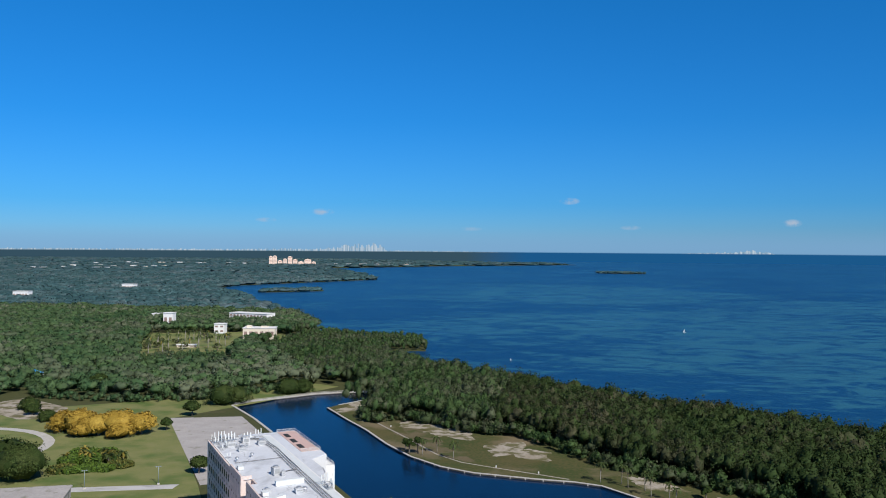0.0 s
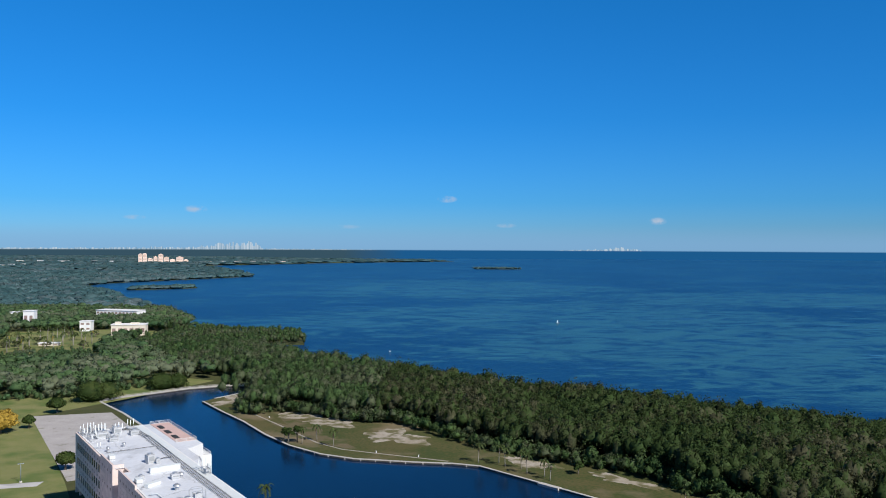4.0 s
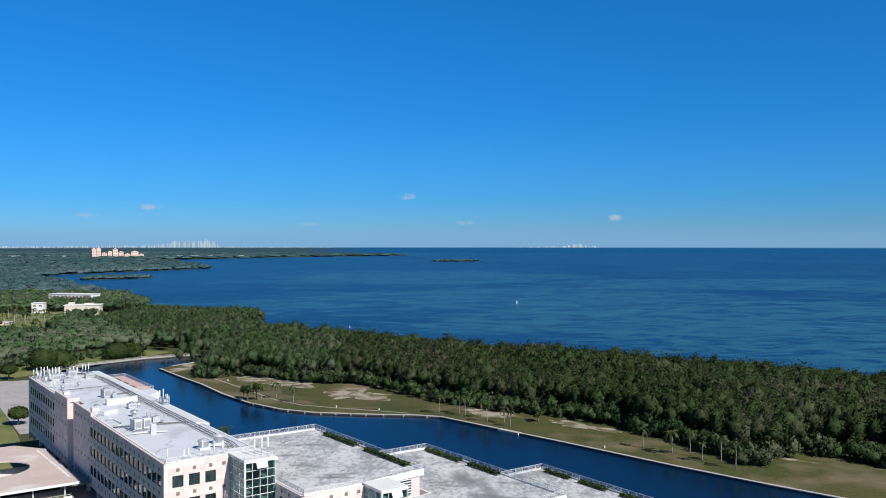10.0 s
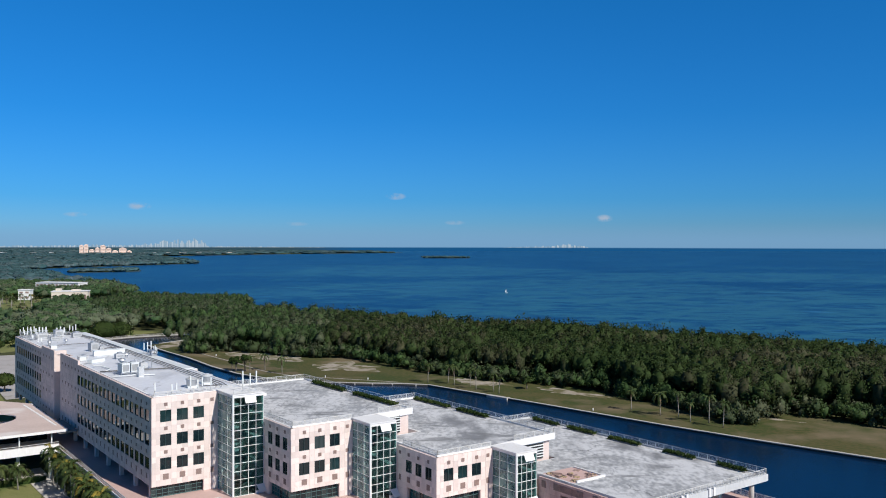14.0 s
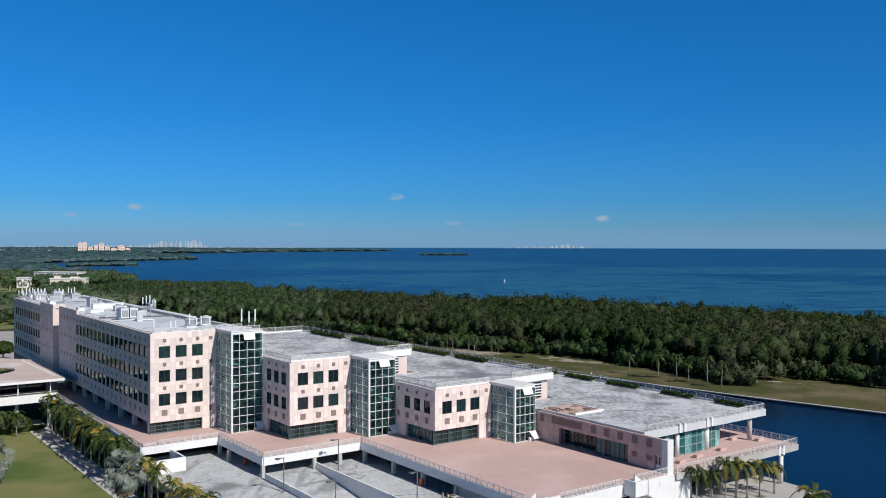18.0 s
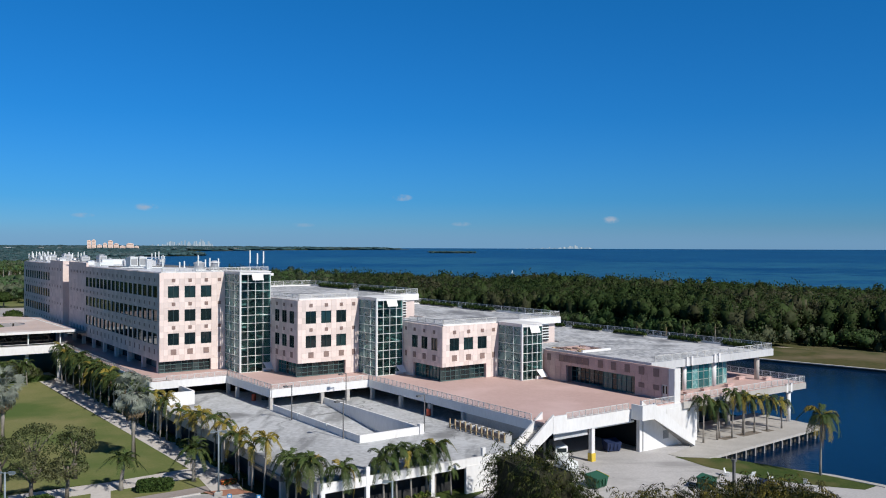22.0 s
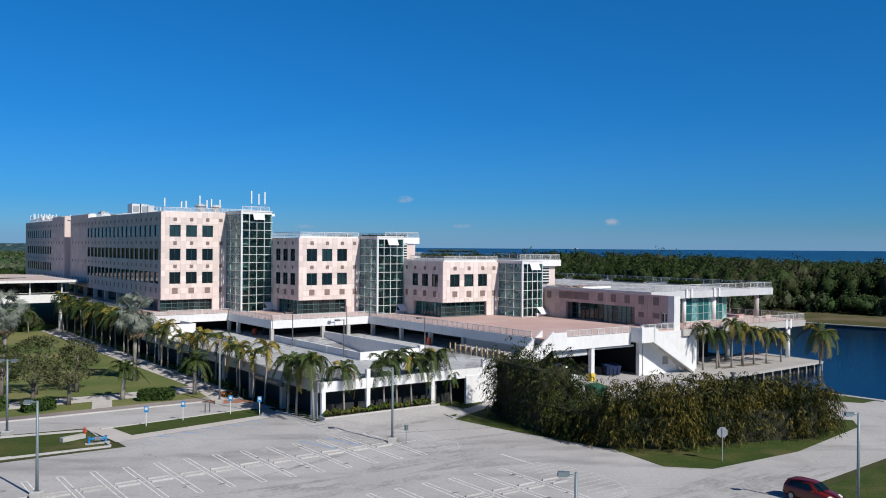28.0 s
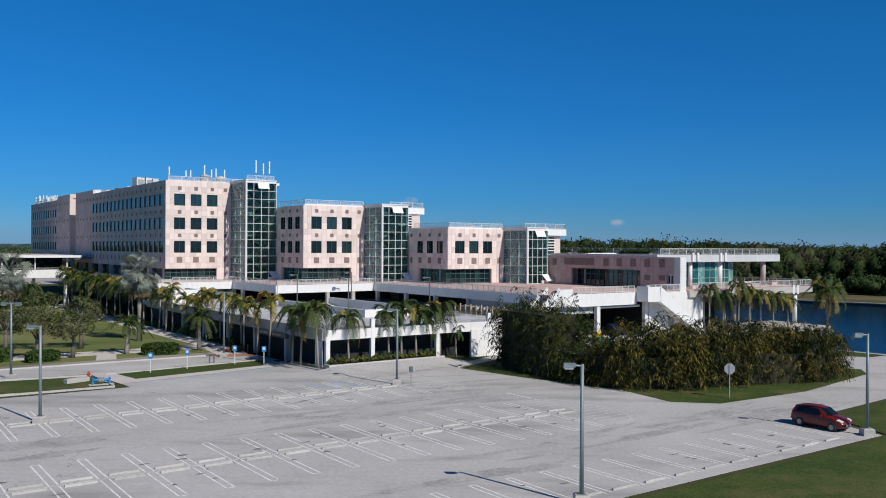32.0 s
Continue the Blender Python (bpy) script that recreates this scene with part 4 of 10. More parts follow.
land_sheet("islet_ground", [(20 + 86 * math.cos(a), 3022 + 36 * math.sin(a)) for a in np.linspace(0, 2 * math.pi, 20, endpoint=False)], M["ground"], "low ground of the small mangrove islet")
land_sheet("strip_ground", [(-640, 1495), (-585, 1540), (-550, 1580), (-560, 1612), (-610, 1585), (-655, 1530)], M["ground"], "low ground of the narrow mangrove strip")

# canal water is stiller and darker than the bay
g = Geo()
cpoly = CANAL_FAR + [(320, 20), (300, -60), (120, 60), (75, 92)] + NEAR_BANK + CANAL_END
g.prism(cpoly, -0.56, -0.54)
solid("canal_water", g, M["canal"], Matrix(), "still dark navy canal water between sea walls", "water", kind="structure")


def ribbon(name, pts, width, z0, z1, material, label, side=0.0, kind="structure", category="trim"):
    """A strip of even width along a line; side shifts it to the left."""
    P = [Vector((x, y)) for x, y in pts]
    L, R = [], []
    for i, p in enumerate(P):
        d = (P[min(i + 1, len(P) - 1)] - P[max(i - 1, 0)]).normalized()
        nrm = Vector((-d.y, d.x))
        L.append(p + nrm * (side + width / 2))
        R.append(p + nrm * (side - width / 2))
    g = Geo()
    for i in range(len(P) - 1):
        g.hexa([(*R[i], z0), (*R[i + 1], z0), (*L[i + 1], z0), (*L[i], z0)], [(*R[i], z1), (*R[i + 1], z1), (*L[i + 1], z1), (*L[i], z1)])
    return solid(name, g, material, Matrix(), label, category, kind=kind)


ribbon("seawall_far", CANAL_FAR, 0.5, -2.0, -0.05, M["seawall"], "dark stained sea wall along the far canal bank", side=-0.15)
ribbon("seawall_cap_far", CANAL_FAR, 1.1, -0.05, 0.16, M["concrete"], "pale concrete cap on the far canal wall", side=0.1)
ribbon("seawall_end", CANAL_END, 0.5, -2.0, -0.05, M["seawall"], "dark stained sea wall round the canal head", side=-0.15)
ribbon("seawall_cap_end", CANAL_END, 1.3, -0.05, 0.16, M["concrete"], "pale concrete cap round the canal head", side=0.1)
ribbon("boardwalk", [(-200, 433), (-196, 444), (-183, 459.5), (-170, 475.5), (-158.6, 483), (-146.5, 488.6), (-137, 487.4), (-131.4, 479)], 3.0, 0.03, 0.2, M["concrete"], "pale boardwalk round the canal head", category="path")
walk_rail = thing("boardwalk_railing", Matrix(), "low pale railing along the boardwalk", "railing")
_bw = [(-198.8, 432), (-194.6, 442.8), (-181.8, 458.2), (-168.6, 474.3), (-157.8, 481.4), (-146.4, 486.9), (-138.4, 486), (-133.2, 478.6)]
for (x0, y0), (x1, y1) in zip(_bw, _bw[1:]):
    part("rail", Geo().beam((x0, y0, 1.2), (x1, y1, 1.2), 0.14, 0.12).beam((x0, y0, 0.7), (x1, y1, 0.7), 0.08, 0.08), M["concrete"], walk_rail)
    n = max(1, round(math.hypot(x1 - x0, y1 - y0) / 2.6))
    for k in range(n):
        part("post", Geo().box(-0.1, -0.1, 0.1, 0.1, 0.1, 1.25), M["concrete"], walk_rail).location = (x0 + (x1 - x0) * k / n, y0 + (y1 - y0) * k / n, 0)
ribbon("seawall_near", NEAR_BANK[:6], 0.5, -2.0, -0.05, M["seawall"], "dark sea wall of the basin", side=-0.1)
ribbon("seawall_cap_near", NEAR_BANK[:5], 1.0, -0.05, 0.14, M["concrete"], "pale concrete kerb along the basin", side=0.0)

# fender posts along the far wall
_fend = Geo().box(-0.2, -0.2, -1.6, 0.2, 0.2, 0.05).mesh("fender_post", M["concrete"])
for i in range(3, 9):
    (x0, y0), (x1, y1) = CANAL_FAR[i], CANAL_FAR[i + 1]
    n = max(1, int(math.hypot(x1 - x0, y1 - y0) / 5.5))
    for k in range(n):
        t = (k + 0.5) / n
        ob = new("fender_post", _fend)
        ob.location = (x0 + (x1 - x0) * t + 0.25, y0 + (y1 - y0) * t - 0.55, 0)
        tagged(ob, "short concrete fender post on the canal wall", "post", "fender posts on the canal wall")

# open grass strip on the far bank, with sandy patches
TREELINE = [(-145, 445.3), (-130, 470), (-124, 440), (-119, 411), (-111, 407), (-99, 416), (-81, 411), (-65, 396), (-41, 395), (-28, 382), (-4, 352), (20, 333), (45, 319), (54, 311), (63, 303), (69, 288), (77, 282), (82, 269), (86, 257), (94, 251), (101, 259), (112, 265.5), (120, 260), (129, 249), (180, 200)]
strip = CANAL_FAR + TREELINE[::-1]
land_sheet("bank_grass", strip, M["bank_grass"], "dry mown grass strip along the canal", z=0.03, skirt=-0.03)


def blob_poly(cx, cy, rx, ry, turn, seed, n=52, rough=0.5):
    rng = random.Random(seed)
    ph = [rng.uniform(0, 6.28) for _ in range(5)]
    out = []
    for i in range(n):
        a = 2 * math.pi * i / n
        r = 1 + rough * (math.sin(2 * a + ph[0]) * 0.5 + math.sin(3 * a + ph[1]) * 0.4 + math.sin(5 * a + ph[2]) * 0.35 + math.sin(9 * a + ph[3]) * 0.25 + math.sin(17 * a + ph[4]) * 0.15)
        x, y = rx * r * math.cos(a), ry * r * math.sin(a)
        c, s = math.cos(radians(turn)), math.sin(radians(turn))
        out.append((cx + x * c - y * s, cy + x * s + y * c))
    return out


for k, (cx, cy, rx, ry, tn) in enumerate(((-78, 398, 17, 15, -40), (-40, 362, 13, 12, -45), (-133, 446, 7, 17, -25), (14, 322, 14, 4, -45), (46, 300, 12, 4, -40), (90, 262, 14, 3, -40))):
    land_sheet("sand_patch", blob_poly(cx, cy, rx, ry, tn, k + 3), M["sand"], "bare pale sand patch in dry grass", z=0.055 + 0.004 * k, skirt=-0.02)
land_sheet("soil_patch", blob_poly(-80, 370, 27, 8, -52, 41), M["soil"], "bare brown soil in the dry grass", z=0.045, skirt=-0.02)
ribbon("footpath", [(-140, 452), (-130, 434), (-114.6, 407.4), (-94, 380.4), (-71, 348.6), (-58.8, 338), (-44.6, 332.5), (-27.3, 326.4), (-15.8, 322.1)], 0.85, 0.02, 0.09, M["sand_path"], "narrow tan footpath on the far bank", category="path")

# small white marker posts on the far bank
for x, y in ((-103.3, 397), (-44.4, 333.4), (-27.4, 328), (48, 268)):
    g = Geo().box(-0.16, -0.16, 0.0, 0.16, 0.16, 0.65).box(-0.2, -0.2, 0.65, 0.2, 0.2, 0.72)
    solid("marker_post", g, M["white"], pose(x, y, 0.03), "small white marker post on the grass", "post", "marker posts on the far bank")
# stone outfall in the far wall
solid("outfall_slab", Geo().box(-4.5, -1.0, -0.8, 4.5, 0.9, 0.22), M["concrete"], pose(20, 291.8, 0, 0, 0, -44), "pale concrete outfall slab in the canal wall", "slab")

# ---- campus ground ----


def sheet_pq(name, poly, material, label, z, category="ground", thick=0.02):
    g = Geo()
    g.prism(poly, z - thick, z)
    return solid(name, g, material, CAMPUS, label, category, kind="structure")


def yard_z(p, q):
    """The yard rises gently from the car park to the wharf and the service bay."""
    k = min(1.0, max(0.0, (q + 60.0) / 22.0)) * min(1.0, max(0.0, (p + 15.5) / 7.0))
    return 0.9 * k * k * (3 - 2 * k)


def yard_sheet(name, left, right, material, label, lift, category):
    """A paved sheet between two edges given as (q, p) points, following the yard's rise."""
    qs = np.arange(left[0][0], left[-1][0] + 0.01, 1.0)
    pl, pr = np.interp(qs, [a for a, _ in left], [b for _, b in left]), np.interp(qs, [a for a, _ in right], [b for _, b in right])
    n = 26
    vs = [(pl[i] + (pr[i] - pl[i]) * k / n, q, yard_z(pl[i] + (pr[i] - pl[i]) * k / n, q) + lift) for i, q in enumerate(qs) for k in range(n + 1)]
    fs = [(i * (n + 1) + k, i * (n + 1) + k + 1, (i + 1) * (n + 1) + k + 1, (i + 1) * (n + 1) + k) for i in range(len(qs) - 1) for k in range(n)]
    return solid(name, Geo().add(vs, fs), material, CAMPUS, label, category, kind="structure", smooth=True)


yard_sheet("service_yard", [(-62, -15), (-46, -15.4), (-34, -15.6), (-21, -15.6)], [(-62, 24.4), (-56, 22.3), (-51, 20.4), (-46, 16.5), (-42, 14.0), (-38, 15.4), (-34.5, 21), (-21, 21)], M["asphalt"], "pale worn asphalt of the service yard", 0.037, "asphalt")
yard_sheet("basin_verge", [(-61, 20.6), (-54, 15.5), (-50, 13.2), (-44.6, 11.4), (-38.4, 11.7)], [(-61, 24.2), (-54, 22.4), (-50, 20.6), (-43.5, 17.4), (-38.4, 11.9)], M["lawn"], "thin green grass verge along the basin", 0.06, "ground")
# the asphalt of lots, drives and the yard
sheet_pq("parking_lot", [(-130, -140), (-55, -140), (-52.5, -84.6), (-22.6, -84.6), (-20.5, -78), (-5, -76.8), (12, -68.5), (21.5, -63.5), (60, -84), (66, -80), (24.8, -61.8), (22.4, -55.8), (20.6, -50.6), (13.7, -46.5), (11.2, -37.6), (14.5, -35.2), (22, -35), (22, -26),
                         (-6, -26), (-15.5, -33), (-23, -36.4), (-27.2, -39.8), (-26.9, -33.9), (-41.2, -33.9), (-41.9, -25.2), (-41.8, -19.3), (-47, -15.2), (-70, -14.8), (-130, -14.8), (-130, -22), (-70.1, -21.6), (-61.5, -22.8), (-61.0, -33.5), (-72, -33.5), (-130, -36)],
         M["asphalt"], "pale sun-bleached asphalt of the car park and drives", 0.03, "asphalt")
sheet_pq("lawn", [(-130, -0.2), (-70, -0.3), (-61, -2.5), (-55, -3.7), (-44.2, -3.1), (-44.3, 20), (-45.2, 54), (-45.5, 88), (-75, 90), (-130, 92)], M["dry_lawn"], "mown lawn browning in the sun", 0.05)
sheet_pq("front_verge", [(-130, -7.8), (-70, -7.6), (-61, -7.4), (-52, -7.9), (-44.6, -7.9), (-44.4, -12.3), (-70, -12.2), (-130, -12.2)], M["dry_lawn"], "dry grass strip between path and road", 0.05)
sheet_pq("road_strip", [(-130, -12.2), (-44.4, -12.3), (-45.8, -14.9), (-70, -14.6), (-130, -14.6)], M["worn_road"], "brown-stained worn asphalt strip of the road", 0.06, "asphalt")
sheet_pq("verge", [(-61, -24.3), (-42.5, -22.5), (-44.5, -26.6), (-60, -29)], M["lawn"], "narrow green grass verge beside the road", 0.06)
sheet_pq("island_grass", [(-130, -24), (-70.2, -23.5), (-62.2, -24.6), (-62.3, -32.2), (-72, -31.6), (-130, -35)], M["lawn"], "green grass island beside the car park", 0.06)
sheet_pq("near_grass", [(-54, -139), (-51.2, -85.3), (-22.4, -85.3), (-19.7, -79), (-4, -77.6), (12, -69.6), (21, -65), (80, -100), (80, -180), (-50, -180)], M["lawn"], "deep green grass beyond the wheel stops", 0.07)
sheet_pq("hedge_grass", [(-27.5, -40.5), (-16, -35.5), (-3, -44), (4, -57), (9, -66), (6, -68.2), (-9.6, -70.8), (-21.7, -70.2), (-24.6, -67.2), (-23.5, -60.5), (-26.4, -48)], M["lawn"], "green grass island round the palm hedge", 0.065)
sheet_pq("front_walk", [(-45.6, 100), (-40.8, 100), (-40.6, -9), (-42.6, -19), (-45.6, -15.4), (-44.1, -4)], M["path"], "pale concrete walk along the parking deck", 0.075, "path")
sheet_pq("lawn_walk", [(-130, -7.8), (-70, -7.6), (-61, -7.4), (-52, -7.9), (-44.0, -7.9), (-44.0, -3.1), (-55, -3.7), (-61, -3.2), (-70, -2.6), (-130, -2.6)], M["path"], "pale concrete path across the lawn", 0.08, "path")
sheet_pq("cross_walk", [(-59.0, -12.4), (-56.7, -12.4), (-55.4, -7.4), (-57.7, -7.4)], M["path"], "short pale concrete path to the road", 0.085, "path")
sheet_pq("far_walk", [(-100, 93.5), (-41, 92), (-41, 96), (-100, 97.5)], M["path"], "pale concrete path before the entrance", 0.085, "path")
sheet_pq("verge_walk", [(-62.3, -22.8), (-60.1, -23.0), (-59.2, -29.0), (-44.5, -26.9), (-44.2, -28.4), (-61.3, -31.2)], M["path"], "pale concrete walk beside the verge", 0.085, "path")
sheet_pq("brick_crossing", [(-46.5, -14.8), (-42.5, -15.8), (-41.6, -18.6), (-45.8, -17.4)], M["brick"], "red brick paving at the deck entrance", 0.095, "path")
sheet_pq("drive_apron", [(-45.8, -17.6), (-41.6, -18.8), (-41.2, -23.5), (-44.5, -22.5)], M["asphalt"], "grey entrance apron of the deck", 0.09, "asphalt")
sheet_pq("planting_bed", [(-41.8, -25.4), (-41.1, -33.8), (-26.8, -33.8), (-27.1, -39.7), (-23, -36.3), (-15.6, -33), (-15.6, -30), (-39.5, -30), (-39.6, -25.4)], M["lawn"], "planting bed before the parking deck", 0.07)


def apron_z(p, q):
    """The paving ramps up to the bed before the deck."""
    def ease(v):
        v = min(1.0, max(0.0, v))
        return v * v * (3 - 2 * v)
    return 0.5 * ease((q + 39.2) / 4.4) * ease((p + 43.5) / 4.0) * ease((-22.5 - p) / 4.0)


_ap = [-43.5 + 0.75 * i for i in range(29)]
_aq = [-39.2 + 0.5 * j for j in range(10)]
solid("bed_apron", Geo().add([(p, q, apron_z(p, q) + 0.031) for q in _aq for p in _ap], [(j * 29 + i, j * 29 + i + 1, (j + 1) * 29 + i + 1, (j + 1) * 29 + i) for j in range(9) for i in range(28)]), M["asphalt"], CAMPUS, "pale asphalt ramping up to the planting bed", "asphalt", kind="structure")
sheet_pq("raised_bed", [(-40.4, -34.5), (-25.6, -34.5), (-25.6, -33.0), (-40.4, -33.0)], M["mulch"], "dark mulched planting bed before the deck", 0.55, thick=0.5)
solid("bed_kerb", Geo().box(-40.6, -34.72, 0.0, -25.4, -34.5, 0.66).box(-40.6, -34.5, 0.0, -40.4, -33.4, 0.66), M["kerb"], CAMPUS, "pale concrete kerb of the deck bed", "kerb", kind="structure")
# service area and far car park beyond the wing
sheet_pq("old_car_park", [(-31.4, 200), (8, 200), (8, 318), (-26, 328)], M["oldlot"], "bleached cracked car park beyond the building", 0.04, "asphalt")
sheet_pq("far_road", [(-130, 224), (-95, 215), (-41, 199), (-38, 204), (-95, 221), (-130, 230)], M["asphalt"], "pale drive beyond the entrance", 0.05, "asphalt")
land_sheet("far_lawn", [(-330, 222), (-150, 205), (-113, 232), (-144, 284), (-214, 392), (-190, 440), (-164, 503), (-185, 512), (-240, 440), (-300, 395), (-340, 330)], M["dry_lawn"], "broad lawn beyond the building", z=0.03, skirt=-0.02)
CLEARING = [(-357, 600), (-331, 620), (-297, 629), (-312, 690), (-322, 726), (-275, 768), (-353, 800), (-438, 764), (-408, 691)]
LOW_GROWTH = [(-359, 600), (-331, 620), (-297, 630), (-258, 552), (-286, 540), (-314, 526)]
land_sheet("clearing", CLEARING, M["dry_lawn"], "open green clearing among the trees", z=0.04, skirt=-0.02)
land_sheet("gravel_yard", [(-330, 395), (-285, 372), (-262, 378), (-280, 405), (-320, 425)], M["sand"], "pale gravel yard among trees", z=0.05, skirt=-0.02)
ribbon("curved_drive", [(-330, 338), (-306, 346), (-282, 351.5), (-271, 351.5), (-261, 349.5), (-253, 346), (-246, 341), (-240.5, 335.5), (-236.5, 329), (-233.6, 321), (-232.3, 311), (-232, 300)], 4.5, 0.03, 0.09, M["concrete"], "pale curving drive across the far lawn", category="path")

# kerbs


def kerb(pts, label="pale concrete kerb", name="kerb", h=0.17):
    ribbon(name, [at(*p) for p in pts], 0.22, 0.0, h, M["kerb"], label, category="kerb")


kerb([(-130, -14.8), (-70, -14.8), (-47, -15.2)], "pale kerb along the road")
kerb([(-61.0, -24.3), (-42.5, -22.4)], "pale kerb along the verge")
kerb([(-130, -36), (-72, -32.2), (-62.2, -32.6)], "pale kerb of the grass island")
kerb([(-130, -22.6), (-70.1, -22.8), (-62.2, -24.2), (-62.2, -32.4)], "pale kerb of the grass island")
kerb([(-41.9, -25.3), (-41.2, -33.95), (-26.85, -33.95), (-27.2, -39.9)], "pale kerb before the deck planting")

# ---- the office building ----
building = thing("office_building", CAMPUS, "stepped pink stone office building with green glass stair towers", "building")
PANELS = []


def face_point(face, p0, q0, u, w, z):
    """A place on a facade: u along it, w inwards. face 's' looks to -q, 'w' to -p."""
    return (p0 + u, q0 + w, z) if face == "s" else (p0 + w, q0 + u, z)


def fbox(g, face, p0, q0, u0, u1, w0, w1, z0, z1):
    a, b = face_point(face, p0, q0, u0, w0, z0), face_point(face, p0, q0, u1, w1, z1)
    g.box(min(a[0], b[0]), min(a[1], b[1]), z0, max(a[0], b[0]), max(a[1], b[1]), z1)


def facade(face, p0, q0, length, z0, z1, openings, material, panels=None, label="", thick=0.45):
    """A wall with openings through it, faced with stone panels where panels gives their grid."""
    us = sorted({0.0, length, *[o[0] for o in openings], *[o[1] for o in openings]})
    zs = sorted({z0, z1, *[o[2] for o in openings], *[o[3] for o in openings]})
    g = Geo()
    for i in range(len(us) - 1):
        for k in range(len(zs) - 1):
            um, zm = (us[i] + us[i + 1]) / 2, (zs[k] + zs[k + 1]) / 2
            if not any(o[0] < um < o[1] and o[2] < zm < o[3] for o in openings):
                fbox(g, face, p0, q0, us[i], us[i + 1], 0, thick, zs[k], zs[k + 1])
    me = g.mesh("wall", material)
    bm = bmesh.new()
    bm.from_mesh(me)
    bmesh.ops.remove_doubles(bm, verts=bm.verts, dist=1e-4)
    bm.to_mesh(me)
    bm.free()
    wall = part("wall", me, None, building, label)
    if panels:
        PANELS.append((wall, face, p0, q0, length, z0, z1, openings, panels))
    return wall


def window(face, p0, q0, o, glass, frame, mullions=1, transoms=1, depth=None):
    depth = depth or (0.12 if face == "s" else 0.07)
    u0, u1, z0, z1 = o
    t = 0.07
    g = Geo()
    fbox(g, face, p0, q0, u0, u1, depth - 0.06, depth + 0.04, z0, z0 + t)
    fbox(g, face, p0, q0, u0, u1, depth - 0.06, depth + 0.04, z1 - t, z1)
    fbox(g, face, p0, q0, u0, u0 + t, depth - 0.06, depth + 0.04, z0 + t, z1 - t)
    fbox(g, face, p0, q0, u1 - t, u1, depth - 0.06, depth + 0.04, z0 + t, z1 - t)
    for k in range(1, mullions):
        u = u0 + (u1 - u0) * k / mullions
        fbox(g, face, p0, q0, u - t / 2, u + t / 2, depth - 0.06, depth + 0.04, z0 + t, z1 - t)
    for k in range(1, transoms):
        z = z0 + (z1 - z0) * k / transoms
        fbox(g, face, p0, q0, u0 + t, u1 - t, depth - 0.05, depth + 0.03, z - t / 2, z + t / 2)
    w = part("window", g, frame, building)
    pg = Geo()
    fbox(pg, face, p0, q0, u0 + 0.02, u1 - 0.02, depth + 0.045, depth + 0.07, z0 + 0.02, z1 - 0.02)
    part("pane", pg, glass, w)
    return w


def vent(face, p0, q0, u, z, s, h=None):
    """A small louvred square set in the stone."""
    h = h or s
    g = Geo()
    fbox(g, face, p0, q0, u - s / 2, u + s / 2, -0.075, -0.052, z - h / 2, z + h / 2)
    n = 4
    for k in range(n):
        zz = z - h / 2 + h * (k + 0.5) / n
        fbox(g, face, p0, q0, u - s / 2, u + s / 2, -0.11, -0.078, zz - h / n * 0.3, zz + h / n * 0.3)
    part("vent", g, M["vent"], building)


def strip_glazing(face, p0, q0, u0, u1, z0, z1, bay=1.05, bright=False):
    """A recessed band of ground-floor glazing with green bars."""
    n = max(2, round((u1 - u0) / bay))
    w = part("glazing", Geo(), M["frame"], building)
    g = Geo()
    d = 0.55
    fbox(g, face, p0, q0, u0, u1, d, d + 0.1, z0, z0 + 0.12)
    fbox(g, face, p0, q0, u0, u1, d, d + 0.1, z1 - 0.12, z1)
    for k in range(n + 1):
        u = u0 + (u1 - u0) * k / n
        fbox(g, face, p0, q0, max(u0, u - 0.025), min(u1, u + 0.025), d, d + 0.1, z0 + 0.12, z1 - 0.12)
    fbox(g, face, p0, q0, u0, u1, d + 0.01, d + 0.09, z0 + (z1 - z0) * 0.66, z0 + (z1 - z0) * 0.66 + 0.07)
    fbox(g, face, p0, q0, u0, u1, d + 0.01, d + 0.09, z0 + (z1 - z0) * 0.30, z0 + (z1 - z0) * 0.30 + 0.06)
    w.data = g.mesh("glazing", M["bar_dark"])
    for k in range(n):
        a, b = u0 + (u1 - u0) * k / n, u0 + (u1 - u0) * (k + 1) / n
        pg = Geo()
        fbox(pg, face, p0, q0, a + 0.03, b - 0.03, d + 0.1, d + 0.12, z0 + 0.05, z1 - 0.05)
        part("pane", pg, M["glass_teal"] if bright and k % 4 else (M["glass_dark"] if k % 3 else M["glass_green"]), w)


